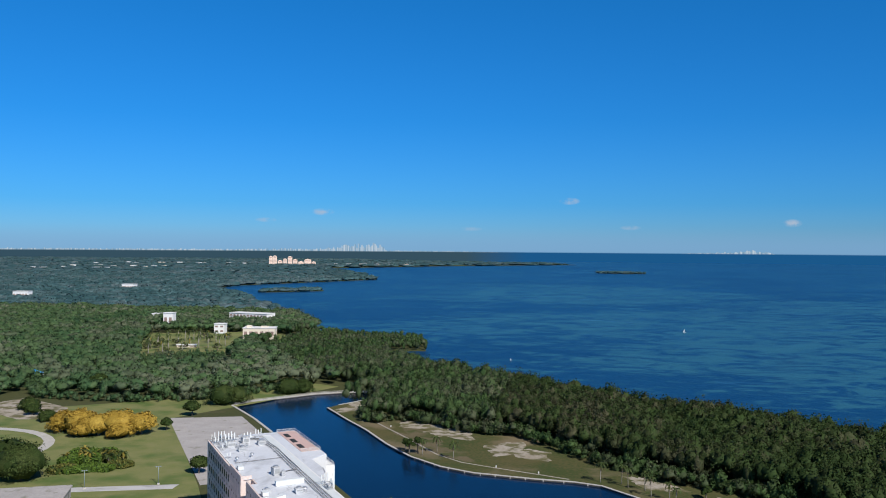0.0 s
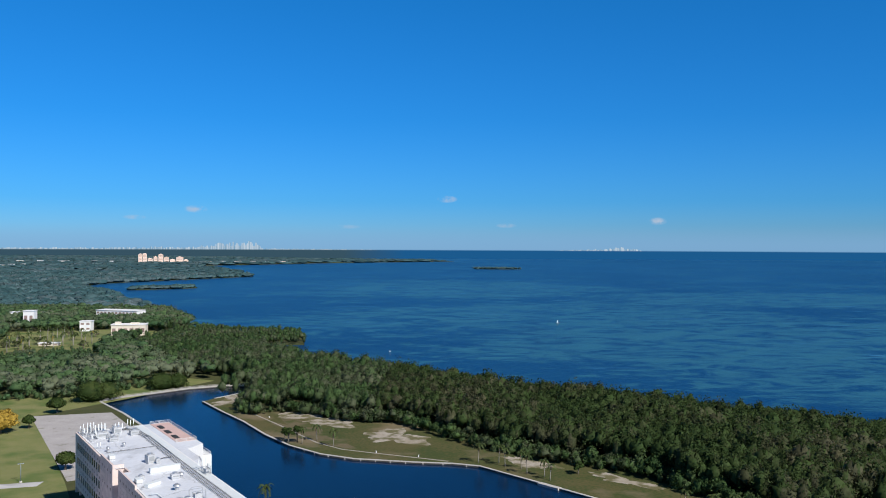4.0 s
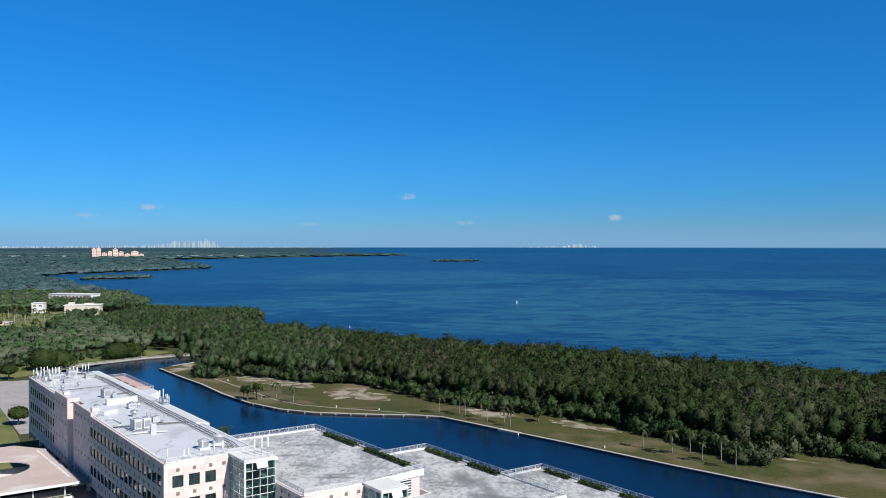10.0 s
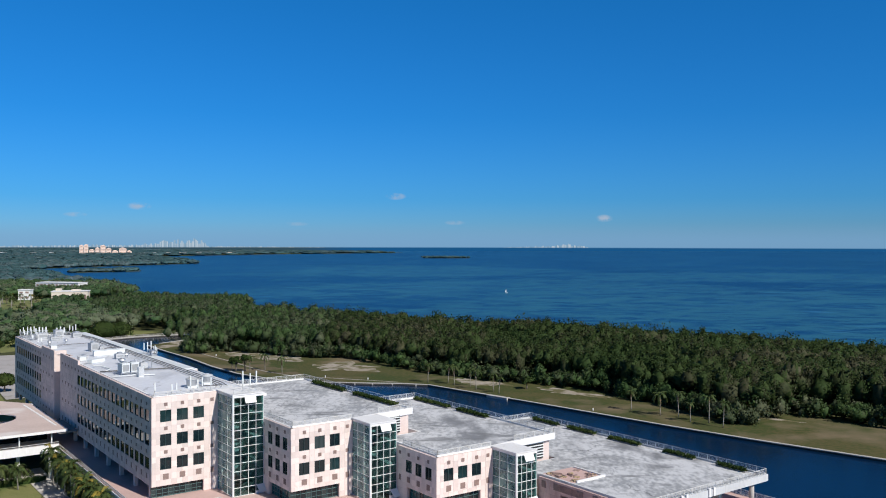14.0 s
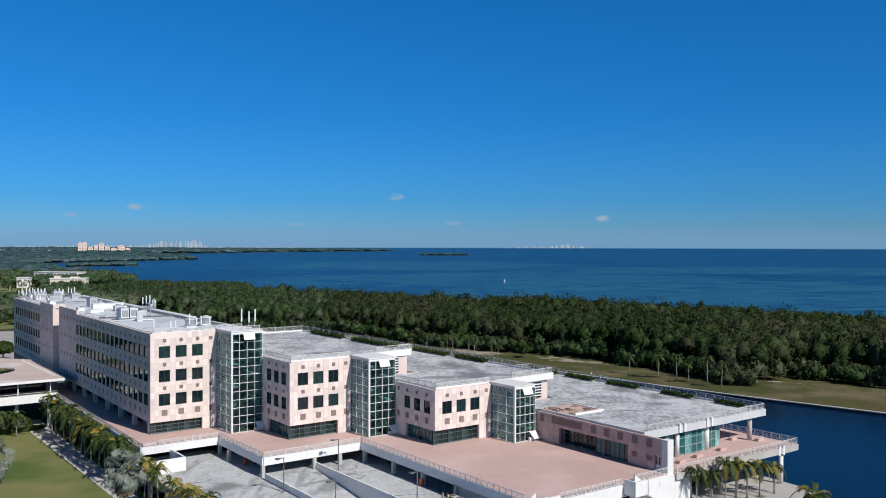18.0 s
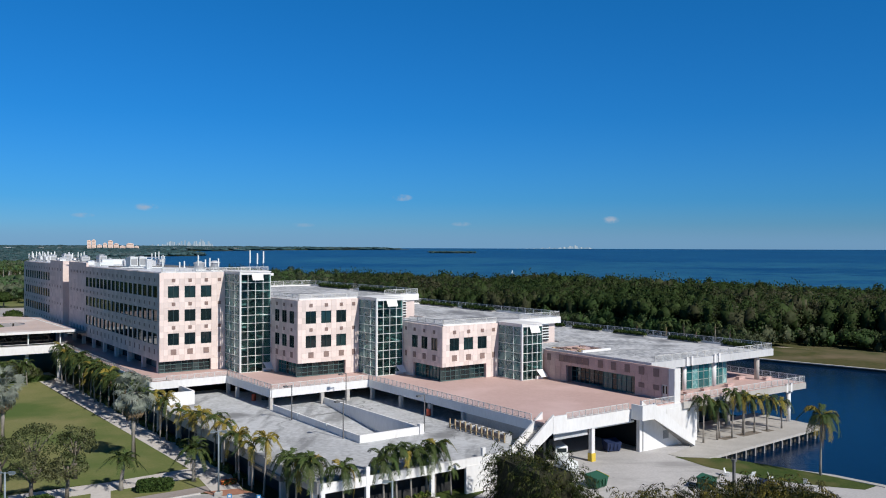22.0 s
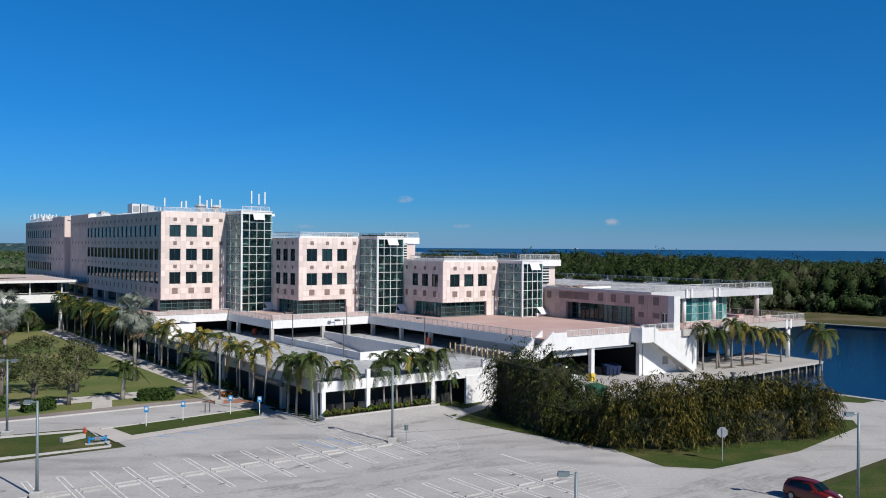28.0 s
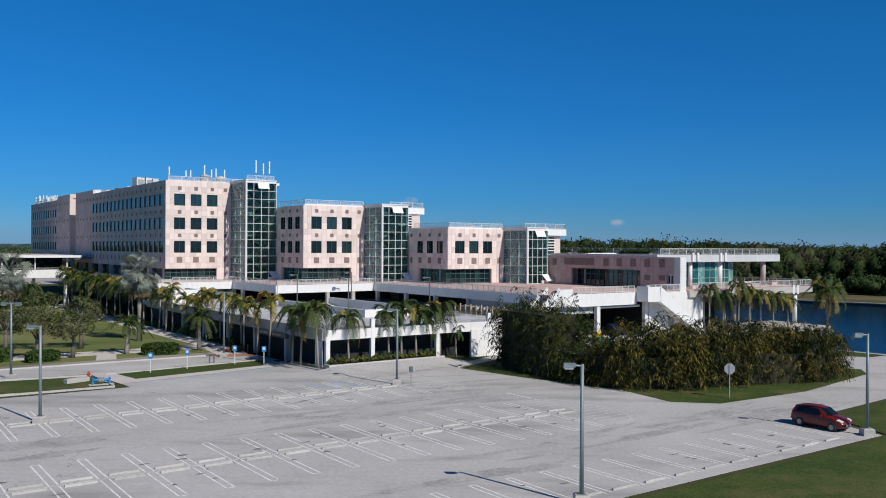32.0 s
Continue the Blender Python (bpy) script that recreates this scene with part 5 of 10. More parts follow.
GRID_U = [0, 0.75, 1.5, 2.5, 3.5, 4.5, 5.5, 6.5, 7.5, 8.5, 9.5, 10.5, 12.1]
P1, P2, P3, P4 = -35.6, -17.6, 0.1, 17.0
PW = 17.6   # the low block stands a little farther back
ROWS1 = [(20.55, 22.65), (16.3, 18.4), (12.1, 14.2)]
ROWS2 = [(16.4, 18.55), (12.2, 14.3)]
ROWS3 = [(12.3, 14.4)]
BLOCKS = ((P1, 36.0, 25.0, ROWS1, 9.25), (P2, 18.0, 20.5, ROWS2, 9.6), (P3, 0.0, 16.5, ROWS3, 9.65))
for bi, (p0, q0, top, rows, gz) in enumerate(BLOCKS):
    wins = [(1.5 + 3 * k, 3.5 + 3 * k, a, b) for k in range(3) for a, b in rows]
    opening = [(0.0, 9.4, 7.2, gz)]
    facade("s", p0, q0, 12.1, 7.2, top, wins + opening, M["stone_joint"], (GRID_U, 1.05), "sunlit pale pink stone front")
    for k, o in enumerate(wins):
        window("s", p0, q0, o, M["glass_dark"] if (k * 7 + bi) % 3 else M["glass_green"], M["frame_dark"], 2, 1)
    strip_glazing("s", p0, q0, 0.05, 9.35, 7.22, gz - 0.02)
    for u in (2.5, 5.5, 8.5, 11.0):
        for a, b in rows:
            vent("s", p0, q0, u, b + 1.02, 0.62)
        vent("s", p0, q0, u, rows[-1][0] - 1.25, 1.0 if u < 11 else 0.62, 1.0)
    # corbelled upper corner beside the tower
    g = Geo()
    g.hexa([(p0 + 12.1, q0, top - 5.0), (p0 + 12.14, q0, top - 5.0), (p0 + 12.14, q0 + 0.45, top - 5.0), (p0 + 12.1, q0 + 0.45, top - 5.0)],
           [(p0 + 12.1, q0, top), (p0 + 12.7, q0, top), (p0 + 12.7, q0 + 0.45, top), (p0 + 12.1, q0 + 0.45, top)])
    part("corbel", g, M["stone_joint"], building)

# short shaded sides of the middle blocks
for bi, (p0, q0, top, rows, gz) in enumerate(BLOCKS[1:]):
    ln = 11.8
    wins = [(1.4 + 2.95 * k, 3.2 + 2.95 * k, a, b) for k in range(3) for a, b in rows]
    facade("w", p0, q0, ln, 7.2, top, wins + [(0.0, 8.7, 7.2, gz)], M["stone_joint"], ([0, 0.7, 1.4, 2.3, 3.2, 4.35, 5.25, 6.15, 7.3, 8.2, 9.1, 10.4, 11.8], 1.05), "shaded pink stone side")
    for k, o in enumerate(wins):
        window("w", p0, q0, o, M["glass_green"] if (k + bi) % 3 == 0 else M["glass_dark"], M["frame_dark"], 2, 1)
    strip_glazing("w", p0, q0, 0.66, 8.65, 7.22, gz - 0.02, bright=True)
    for u in (2.3, 5.25, 8.2, 10.9):
        for a, b in rows:
            vent("w", p0, q0, u, b + 1.02, 0.6)
        vent("w", p0, q0, u, rows[-1][0] - 1.25, 0.9 if u < 10 else 0.6, 1.0)

# long side of the tall block, the slot, and the far wing
wins = [(1.35 + 3 * k, 3.65 + 3 * k, a, b) for k in range(17) for a, b in ROWS1]
facade("w", P1, 36.0, 68.0, 9.3, 25.0, wins, M["stone_joint"], ([0, 0.7] + [v for k in range(22) for v in (1.35 + 3 * k, 2.5 + 3 * k, 3.65 + 3 * k)] + [67.35, 68.0], 1.05), "long shaded pink stone side")
for o in wins:
    window("w", P1, 36.0, o, M["glass_dark"], M["frame_dark"], 1, 1)
for k in range(22):
    for z in (23.7, 19.45, 15.25, 10.9):
        vent("w", P1, 36.0, 2.5 + 3 * k, z, 0.55, 0.6 if z > 11 else 0.95)
wins = [(15.0 + 2.95 * k, 16.8 + 2.95 * k, a, b) for k in range(11) for a, b in ROWS1]
facade("w", P1 - 0.3, 109.0, 49.0, 9.3, 25.0, wins, M["stone_joint"], ([0, 1.5, 3, 4.5, 6, 7.5, 9, 10.5, 12, 13.5] + [15 + 1.475 * k for k in range(22)] + [49.0], 1.05), "shaded pink stone side of the far wing")
for o in wins:
    window("w", P1 - 0.3, 109.0, o, M["glass_dark"], M["frame_dark"], 1, 1)
for k in range(15):
    for z in (23.7, 19.45, 15.25, 10.9):
        vent("w", P1 - 0.3, 109.0, 2.0 + 3.2 * k, z, 0.55, 0.6)
# the far wing's end wall closes the open slot; raised parapets on both sides of it
part("wing_end", Geo().box(P1 - 0.3, 108.94, 9.3, P1 + 2.5, 109.0, 25.9).box(P1 + 0.16, 109.0, 9.3, P1 + 2.5, 158, 24.0), M["stone_joint"], building, "sunlit stone end wall in the slot")
part("raised_parapet", Geo().box(P1, 87.4, 25.002, P1 + 0.45, 104.0, 25.85), M["stone_joint"], building)
part("raised_parapet", Geo().box(P1 - 0.3, 109.0, 25.002, P1 + 0.15, 123.0, 25.85), M["stone_joint"], building)
for z in (20.6, 16.4, 12.2):
    part("slot_vent", Geo().box(P1 + 2.36, 105.6, z, P1 + 2.48, 107.4, z + 1.1), M["vent"], building)
# recessed ground floor along the long side
part("arcade_wall", Geo().box(P1 + 2.2, 36.6, 7.2, P1 + 2.5, 158, 9.3), M["glass_dark"], building, "dark recessed ground-floor glazing")
for k in range(14):
    q = 37.5 + 9 * k
    if q > 156:
        break
    part("column", Geo().box(P1 + 0.1, q - 0.4, 7.2, P1 + 0.8, q + 0.4, 9.3), M["stone_joint"], building)
for q0, q1 in ((44, 47), (58, 60.5), (66, 70), (80, 83)):
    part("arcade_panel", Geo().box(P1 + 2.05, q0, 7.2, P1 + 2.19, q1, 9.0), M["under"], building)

# bodies behind the facades
part("block_core", Geo().box(P1 + 0.46, 36.46, 9.3, P2 - 0.05, 104, 24.7), M["stone_joint"], building)
part("block_core", Geo().box(P1 + 2.5, 104, 7.2, P2 - 0.05, 158, 24.7), M["stone_joint"], building)
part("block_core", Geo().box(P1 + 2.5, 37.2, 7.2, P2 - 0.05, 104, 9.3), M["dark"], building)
part("block_core", Geo().box(P2 + 0.75, 18.75, 0.0, 0.3, 63.8, 19.55).box(0.3, 20.35, 0.0, 8.2, 63.8, 19.55), M["stone_joint"], building)
part("block_core", Geo().box(P3 + 0.75, 0.75, 0.0, 17.5, 47, 15.55).box(17.5, 2.2, 0.0, 27.8, 47, 15.55), M["stone_joint"], building)
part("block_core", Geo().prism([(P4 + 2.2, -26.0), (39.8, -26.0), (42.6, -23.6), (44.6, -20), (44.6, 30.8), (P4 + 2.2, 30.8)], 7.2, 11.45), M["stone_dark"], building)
part("end_wall", Geo().box(P1 - 0.3, 158.0, 7.2, P2, 158.4, 25.0), M["stone_joint"], building)

# roofs: slab, surface, parapet


def roof(poly, top, material, label, lip=0.28, thick=0.9, fascia=None, skip=()):
    part("roof", Geo().prism(poly, top - thick, top), fascia or M["stone_joint"], building)
    c = (sum(p[0] for p in poly) / len(poly), sum(p[1] for p in poly) / len(poly))
    inner = []
    for i, (x, y) in enumerate(poly):
        inner.append((x + (0.4 if x < c[0] else -0.4), y + (0.4 if y < c[1] else -0.4)))
    part("roof_surface", Geo().prism(inner, top + 0.004, top + 0.02), material, building, label)
    g = Geo()
    n = len(poly)
    for i in range(n):
        if i in skip:
            continue
        a, b = poly[i], poly[(i + 1) % n]
        ia, ib = inner[i], inner[(i + 1) % n]
        g.hexa([(*a, top), (*b, top), (*ib, top), (*ia, top)], [(*a, top + lip), (*b, top + lip), (*ib, top + lip), (*ia, top + lip)])
    part("parapet", g, fascia or M["white"], building)


roof([(P1 + 0.46, 36.46), (P2, 36.46), (P2, 64.9), (P2 + 1.1, 64.9), (P2 + 1.1, 158), (P1 + 0.2, 158), (P1 + 0.2, 109), (P1 + 2.5, 109), (P1 + 2.5, 104), (P1 + 0.46, 104)], 24.98, M["roof_white"], "white roof membrane with grey stains", lip=0.14, skip=(6, 7, 8))
roof([(P2 + 0.46, 18.46), (-5.4, 18.46), (0.4, 19.4), (9.1, 20.2), (9.1, 64.8), (P2 + 0.46, 64.8)], 20.5, M["roof_grey"], "weathered grey-white flat roof", fascia=M["white"], skip=(5,))
roof([(P3 + 0.46, 0.46), (12.6, 0.46), (17.8, 1.0), (28.8, 1.6), (28.8, 48.0), (P3 + 9.2, 48.0), (9.2, 18.5), (P3 + 0.46, 18.2)], 16.5, M["roof_grey"], "weathered grey-white flat roof", fascia=M["white"], skip=(5, 6))
roof([(PW + 0.42, -29.4), (49.8, -29.4), (49.8, 31.6), (29.0, 31.6), (29.0, 1.5), (18.4, 1.0), (18.4, -5.6), (PW + 0.42, -5.9)], 12.1, M["roof_grey"], "weathered grey flat roof", fascia=M["trim_grey"], skip=(3, 4, 5, 6))
# planting troughs along the canal-side roof edges


def leaf_cloud(n, size, spread, rng, flat=0.5):
    """Small leaf quads scattered in a box; returns vertices and quads."""
    c = rng.uniform(-1, 1, (n, 3)) * np.array(spread)
    a = rng.normal(size=(n, 3)); a /= np.linalg.norm(a, axis=1)[:, None]
    b = rng.normal(size=(n, 3)); b -= (b * a).sum(1)[:, None] * a; b /= np.linalg.norm(b, axis=1)[:, None]
    s = size * rng.uniform(0.6, 1.4, (n, 1))
    v = np.stack([c - a * s - b * s * flat, c + a * s - b * s * flat, c + a * s + b * s * flat, c - a * s + b * s * flat], 1).reshape(-1, 3)
    return v, np.arange(4 * n).reshape(-1, 4)


_rng = np.random.default_rng(5)
for p, qs, top in ((7.9, ((24, 40), (44, 58)), 20.5), (27.5, ((20, 30), (33, 46)), 16.5), (48.4, ((-26, -20), (-15, -8), (-2, 6), (10, 18), (21, 29)), 12.1)):
    for a, b in qs:
        tr = thing("planter", CAMPUS @ pose(p, (a + b) / 2, top + 0.022), "long low planter with dark overgrown shrubs on the roof edge", "planter", "roof planters")
        part("trough", Geo().box(-0.45, -(b - a) / 2, 0, 0.45, (b - a) / 2, 0.22), M["under"], tr)
        v, f = leaf_cloud(int((b - a) * 60), 0.2, (0.55, (b - a) / 2, 0.28), _rng)
        v[:, 2] += 0.5
        part("shrubs", raw_mesh("shrubs", v, f, M["leaf"]), None, tr)


def railing(pts, z, h=1.05, post=1.6, owner=None):
    """A white railing with mesh bars along a line on the campus grid."""
    r = None
    for i in range(len(pts) - 1):
        (x0, y0), (x1, y1) = pts[i], pts[i + 1]
        L = math.hypot(x1 - x0, y1 - y0)
        r = part("railing", Geo().beam((x0, y0, z + h), (x1, y1, z + h), 0.08, 0.07), M["rail"], owner or building)
        part("lower_rail", Geo().beam((x0, y0, z + 0.12), (x1, y1, z + 0.12), 0.06, 0.06), M["rail"], r)
        for k in range(4):
            zz = z + 0.12 + (h - 0.12) * (k + 1) / 5
            part("bar", Geo().beam((x0, y0, zz), (x1, y1, zz), 0.025, 0.028), M["rail"], r)
        n = max(1, round(L / post))
        for k in range(n + 1):
            t = k / n
            ob = part("post", RAIL_POST, None, r)
            ob.location = (x0 + (x1 - x0) * t, y0 + (y1 - y0) * t, z)
            ob.scale = (1, 1, (h + 0.03) / 1.08)


RAIL_POST = Geo().box(-0.04, -0.04, 0, 0.04, 0.04, 1.08).mesh("post", M["rail"])
railing([(P2 + 0.6, 29), (P2 + 0.6, 18.6), (-5.4, 18.6)], 20.78, 0.7, 2.4)
railing([(P1 + 0.7, 36.75), (P2 - 0.6, 36.75)], 25.12, 0.7, 2.4)
railing([(-23.2, 29.3), (P2 - 0.4, 29.3)], 25.3, 0.8, 1.9)
railing([(1.0, 19.6), (8.9, 20.4), (8.9, 64.6), (-12, 64.6)], 20.78, 0.95, 2.4)
railing([(P3 + 0.7, 11), (P3 + 0.7, 0.7), (12.4, 0.7)], 16.78, 0.7, 2.4)
railing([(18.2, 1.2), (28.6, 1.8), (28.6, 47.8), (10, 47.8)], 16.78, 0.95, 2.4)
railing([(19.0, -29.2), (49.6, -29.2), (49.6, 31.4), (30, 31.4)], 12.38, 0.95, 2.0)

# louvred plant walls under the roof ends
for (p0, p1, q, z0, z1) in ((0.6, 6.0, 19.9, 16.9, 19.4), (18.2, 26.0, 1.9, 12.8, 15.4)):
    w = part("louvre_wall", Geo().box(p0, q, z0 - 0.4, p1, q + 0.2, z1 + 0.3), M["dark"], building)
    for k in range(6):
        z = z0 + (z1 - z0) * k / 5
        part("louvre", Geo().box(p0 + (p1 - p0) * 0.35, q - 0.14, z - 0.09, p1, q - 0.02, z + 0.09), M["frame_white"], w)
    part("louvre_post", Geo().box(p0, q - 0.12, z0 - 0.3, p0 + 0.25, q, z1 + 0.2), M["frame_white"], w)

# glass stair towers


def tower(p0, p1, q0, q1, top, name):
    t = part("stair_tower", Geo().box(p0, q0, top - 0.25, p1, q1, top + 0.12).box(p0 - 0.12, q0 - 0.12, top + 0.1, p1 + 0.1, q1, top + 0.24), M["white"], building, "green glass stair tower with white mullions")
    part("tower_core", Geo().box(p0 + 0.1, q1 - 0.3, 7.2, p1, q1, top - 0.3).box(p1 - 0.25, q0 + 0.15, 7.2, p1, q1 - 0.3, top - 0.3), M["white"], t, "pale inner walls of the stair")
    # landings and zigzag flights behind the glass
    lv, z, k = 2.05, 7.2, 0
    while z + lv < top - 1.0:
        a, b = (p0 + 1.3, p1 - 1.5) if k % 2 == 0 else (p1 - 1.5, p0 + 1.3)
        qa = q0 + (0.9 if k % 2 == 0 else 2.7)
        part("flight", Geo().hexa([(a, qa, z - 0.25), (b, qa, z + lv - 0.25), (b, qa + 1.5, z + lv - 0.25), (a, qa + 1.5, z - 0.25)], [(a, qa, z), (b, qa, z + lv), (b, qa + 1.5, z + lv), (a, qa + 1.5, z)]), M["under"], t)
        part("handrail", Geo().beam((a, qa, z + 0.95), (b, qa, z + lv + 0.95), 0.07, 0.07).beam((a, qa, z + 0.5), (b, qa, z + lv + 0.5), 0.04, 0.04), M["frame"], t)
        e0, e1 = (p1 - 1.6, p1 - 0.3) if k % 2 == 0 else (p0 + 0.25, p0 + 1.4)
        part("landing", Geo().box(e0, q0 + 0.5, z + lv - 0.28, e1, q1 - 0.35, z + lv), M["white"], t)
        if k % 2:
            part("floor", Geo().box(p0 + 0.2, q0 + 4.4, z + lv - 0.3, p1 - 0.3, q1 - 0.35, z + lv), M["white"], t)
        z += lv
        k += 1
    rows = int(round((top - 7.2 - 0.5) / 1.42))
    zs = [7.2 + (top - 0.3 - 7.2) * k / rows for k in range(rows + 1)]
    # front: four bays; side: three
    g = Geo()
    cols = 4
    us = [p0 + (p1 - p0) * k / cols for k in range(cols + 1)]
    for u in us:
        g.box(u - 0.04, q0 - 0.06, 7.2, u + 0.04, q0 + 0.1, top - 0.25)
    for z in zs:
        g.box(p0, q0 - 0.09, z - 0.032, p1 + 0.15, q0 + 0.08, z + 0.032)
    part("mullions", g, M["frame_white"], t)
    for i in range(cols):
        for k in range(rows):
            pg = Geo().box(us[i] + 0.06, q0, zs[k] + 0.06, us[i + 1] - 0.06, q0 + 0.03, zs[k + 1] - 0.06)
            part("pane", pg, M["glass_clear"], t).visible_shadow = False
    g = Geo()
    nv = 3
    vs = [q0 + (q1 - q0) * k / nv for k in range(nv + 1)]
    for v in vs:
        g.box(p0 - 0.05, v - 0.04, 7.2, p0 + 0.1, v + 0.04, top - 0.25)
    for z in zs[::1]:
        g.box(p0 - 0.04, q0, z - 0.025, p0 + 0.08, q1, z + 0.025)
    part("mullions", g, M["frame_white"], t)
    for i in range(nv):
        for k in range(rows):
            pg = Geo().box(p0, vs[i] + 0.06, zs[k] + 0.05, p0 + 0.03, vs[i + 1] - 0.06, zs[k + 1] - 0.05)
            part("pane", pg, M["glass_clear_pale"], t).visible_shadow = False
    part("corner_post", Geo().box(p0 - 0.16, q0 - 0.16, 7.2, p0 + 0.16, q0 + 0.16, top + 0.1), M["frame_white"], t)
    # tilted white sunshades
    um = p0 + (p1 - p0) * 0.42
    part("sunshade", Geo().hexa([(um - 0.3, q0 - 0.6, top - 1.35), (um + 1.8, q0 - 0.6, top - 1.35), (um + 1.8, q0 - 0.1, top - 0.35), (um - 0.3, q0 - 0.1, top - 0.35)],
                                [(um - 0.3, q0 - 0.6, top - 1.28), (um + 1.8, q0 - 0.6, top - 1.28), (um + 1.8, q0 - 0.1, top - 0.28), (um - 0.3, q0 - 0.1, top - 0.28)]), M["white"], t)
    part("door_canopy", Geo().hexa([(p1 - 1.2, q0 - 1.2, 7.6), (p1 + 0.3, q0 - 1.2, 7.6), (p1 + 0.1, q0 - 0.1, 8.7), (p1 - 1.4, q0 - 0.1, 8.7)],
                                   [(p1 - 1.2, q0 - 1.2, 7.68), (p1 + 0.3, q0 - 1.2, 7.68), (p1 + 0.1, q0 - 0.1, 8.78), (p1 - 1.4, q0 - 0.1, 8.78)]), M["white"], t)
    part("plinth", Geo().box(p1 - 1.6, q0 - 0.5, 7.2, p1 - 0.1, q0 - 0.1, 7.75), M["white"], t)
    return t


tower(-23.5, P2 - 0.1, 28.9, 36.4, 25.05, "a")
tower(-5.4, P3 - 0.1, 12.0, 18.4, 20.65, "b")
tower(12.3, P4 - 0.1, -6.2, 0.4, 16.55, "c")
# the tall block closes behind the first tower, white slab ends beside the towers
part("tower_back", Geo().box(-23.4, 36.45, 7.2, P2 - 0.02, 36.9, 24.9), M["stone_joint"], building)
for p0, p1, q0, q1, z in ((P2 - 0.1, P2 + 0.8, 29.5, 34, 24.2),):
    part("slab_end", Geo().box(p0, q0, z + 0.25, p1, q1, z + 0.70), M["white"], building)

# the low block on the water: shade-darkened pink wall, recessed glazing, pillar, bowed glass
facade("w", PW, -33.0, 27.0, 7.2, 12.02, [(6.5, 21.6, 7.2, 10.0), (0.25, 1.35, 7.2, 9.5)], M["stone_dark"], ([0, 0.25, 1.35, 2.6, 3.9, 5.2, 6.5, 7.9, 9.3, 10.7, 12.1, 13.5, 14.9, 16.3, 17.7, 19.1, 20.3, 21.6, 22.9, 24.2, 25.6, 27.0], 1.2), "pink stone wall with its shade put into a darker colour")
strip_glazing("w", PW - 0.3, -33.0, 6.55, 13.4, 7.22, 9.98, bright=True)
strip_glazing("w", PW + 0.8, -33.0, 13.45, 21.55, 7.22, 9.98)
part("strip_return", Geo().box(PW + 0.3, -19.62, 7.2, PW + 1.4, -19.54, 10.0), M["frame_dark"], building)
_door = part("door", Geo().box(PW + 0.2, -32.7, 7.2, PW + 0.28, -32.24, 9.45).box(PW + 0.2, -32.16, 7.2, PW + 0.28, -31.7, 9.45), M["frame_white"], building, "white double door")
for q in (-32.47, -31.93):
    part("pane", Geo().box(PW + 0.17, q - 0.15, 8.1, PW + 0.195, q + 0.15, 9.3), M["glass_dark"], _door)
for q in (-30.7, -27.85, -25.0, -22.15, -19.3):
    vent("w", PW, 0, q, 11.1, 1.05, 1.25)
for k in range(5):
    vent("w", PW, 0, -16.0 + 1.4 * k, 11.1, 1.32, 1.15)
for q in (-30.7, -27.85):
    vent("w", PW, 0, q, 8.9, 1.1, 0.75)
vent("w", PW, 0, -7.3, 11.0, 1.0, 1.2)
part("pillar", Geo().box(PW, -34.1, 6.0, PW + 1.35, -33.0, 12.02), M["white"], building, "pale square end pillar")
part("pillar", Geo().cyl(27.0, -28.4, 7.2, 11.5, 0.36, n=20), M["white"], building, "round white column", smooth=True)
part("pillar", Geo().cyl(34.6, -28.3, 7.2, 11.5, 0.46, n=20), M["white"], building, "round white column", smooth=True)
part("pillar", Geo().cyl(46.6, -28.3, 7.2, 11.5, 0.42, n=20), M["concrete"], building, "round concrete column", smooth=True)
bow = part("bow_window", Geo(), M["frame"], building, "bowed green glass dining room wall")
g = Geo()
_pts = [(20.5, -27.0)] + [(22 + 17 * k / 12, -27.3 - 1.1 * math.sin(math.pi * (k / 12) * 0.9)) for k in range(13)] + [(41.5, -24.5), (43.5, -21)]
for i in range(len(_pts) - 1):
    (x0, y0), (x1, y1) = _pts[i], _pts[i + 1]
    g.box(x0 - 0.06, y0 - 0.06, 7.2, x0 + 0.06, y0 + 0.06, 11.5)
    for z in (7.3, 8.6, 9.9, 11.3):
        g.beam((x0, y0, z), (x1, y1, z), 0.1, 0.09)
    pg = Geo()
    dx, dy = x1 - x0, y1 - y0
    L = math.hypot(dx, dy)
    nx, ny = -dy / L * 0.05, dx / L * 0.05
    pg.hexa([(x0, y0, 7.2), (x1, y1, 7.2), (x1 + nx, y1 + ny, 7.2), (x0 + nx, y0 + ny, 7.2)], [(x0, y0, 11.5), (x1, y1, 11.5), (x1 + nx, y1 + ny, 11.5), (x0 + nx, y0 + ny, 11.5)])
    part("pane", pg, M["glass_teal"] if i % 3 else M["glass_pale"], bow)
bow.data = g.mesh("bow_window", M["frame"])
# drain brackets on the roof slab and lower slab
for p in (26.3, 27.5, 33.3, 34.5):
    part("bracket", Geo().box(p - 0.22, -29.62, 11.3, p + 0.22, -29.42, 12.7), M["white"], building)
for p in (45.4, 46.6):
    part("bracket", Geo().box(p - 0.25, -34.88, 5.9, p + 0.25, -34.64, 7.4), M["white"], building)
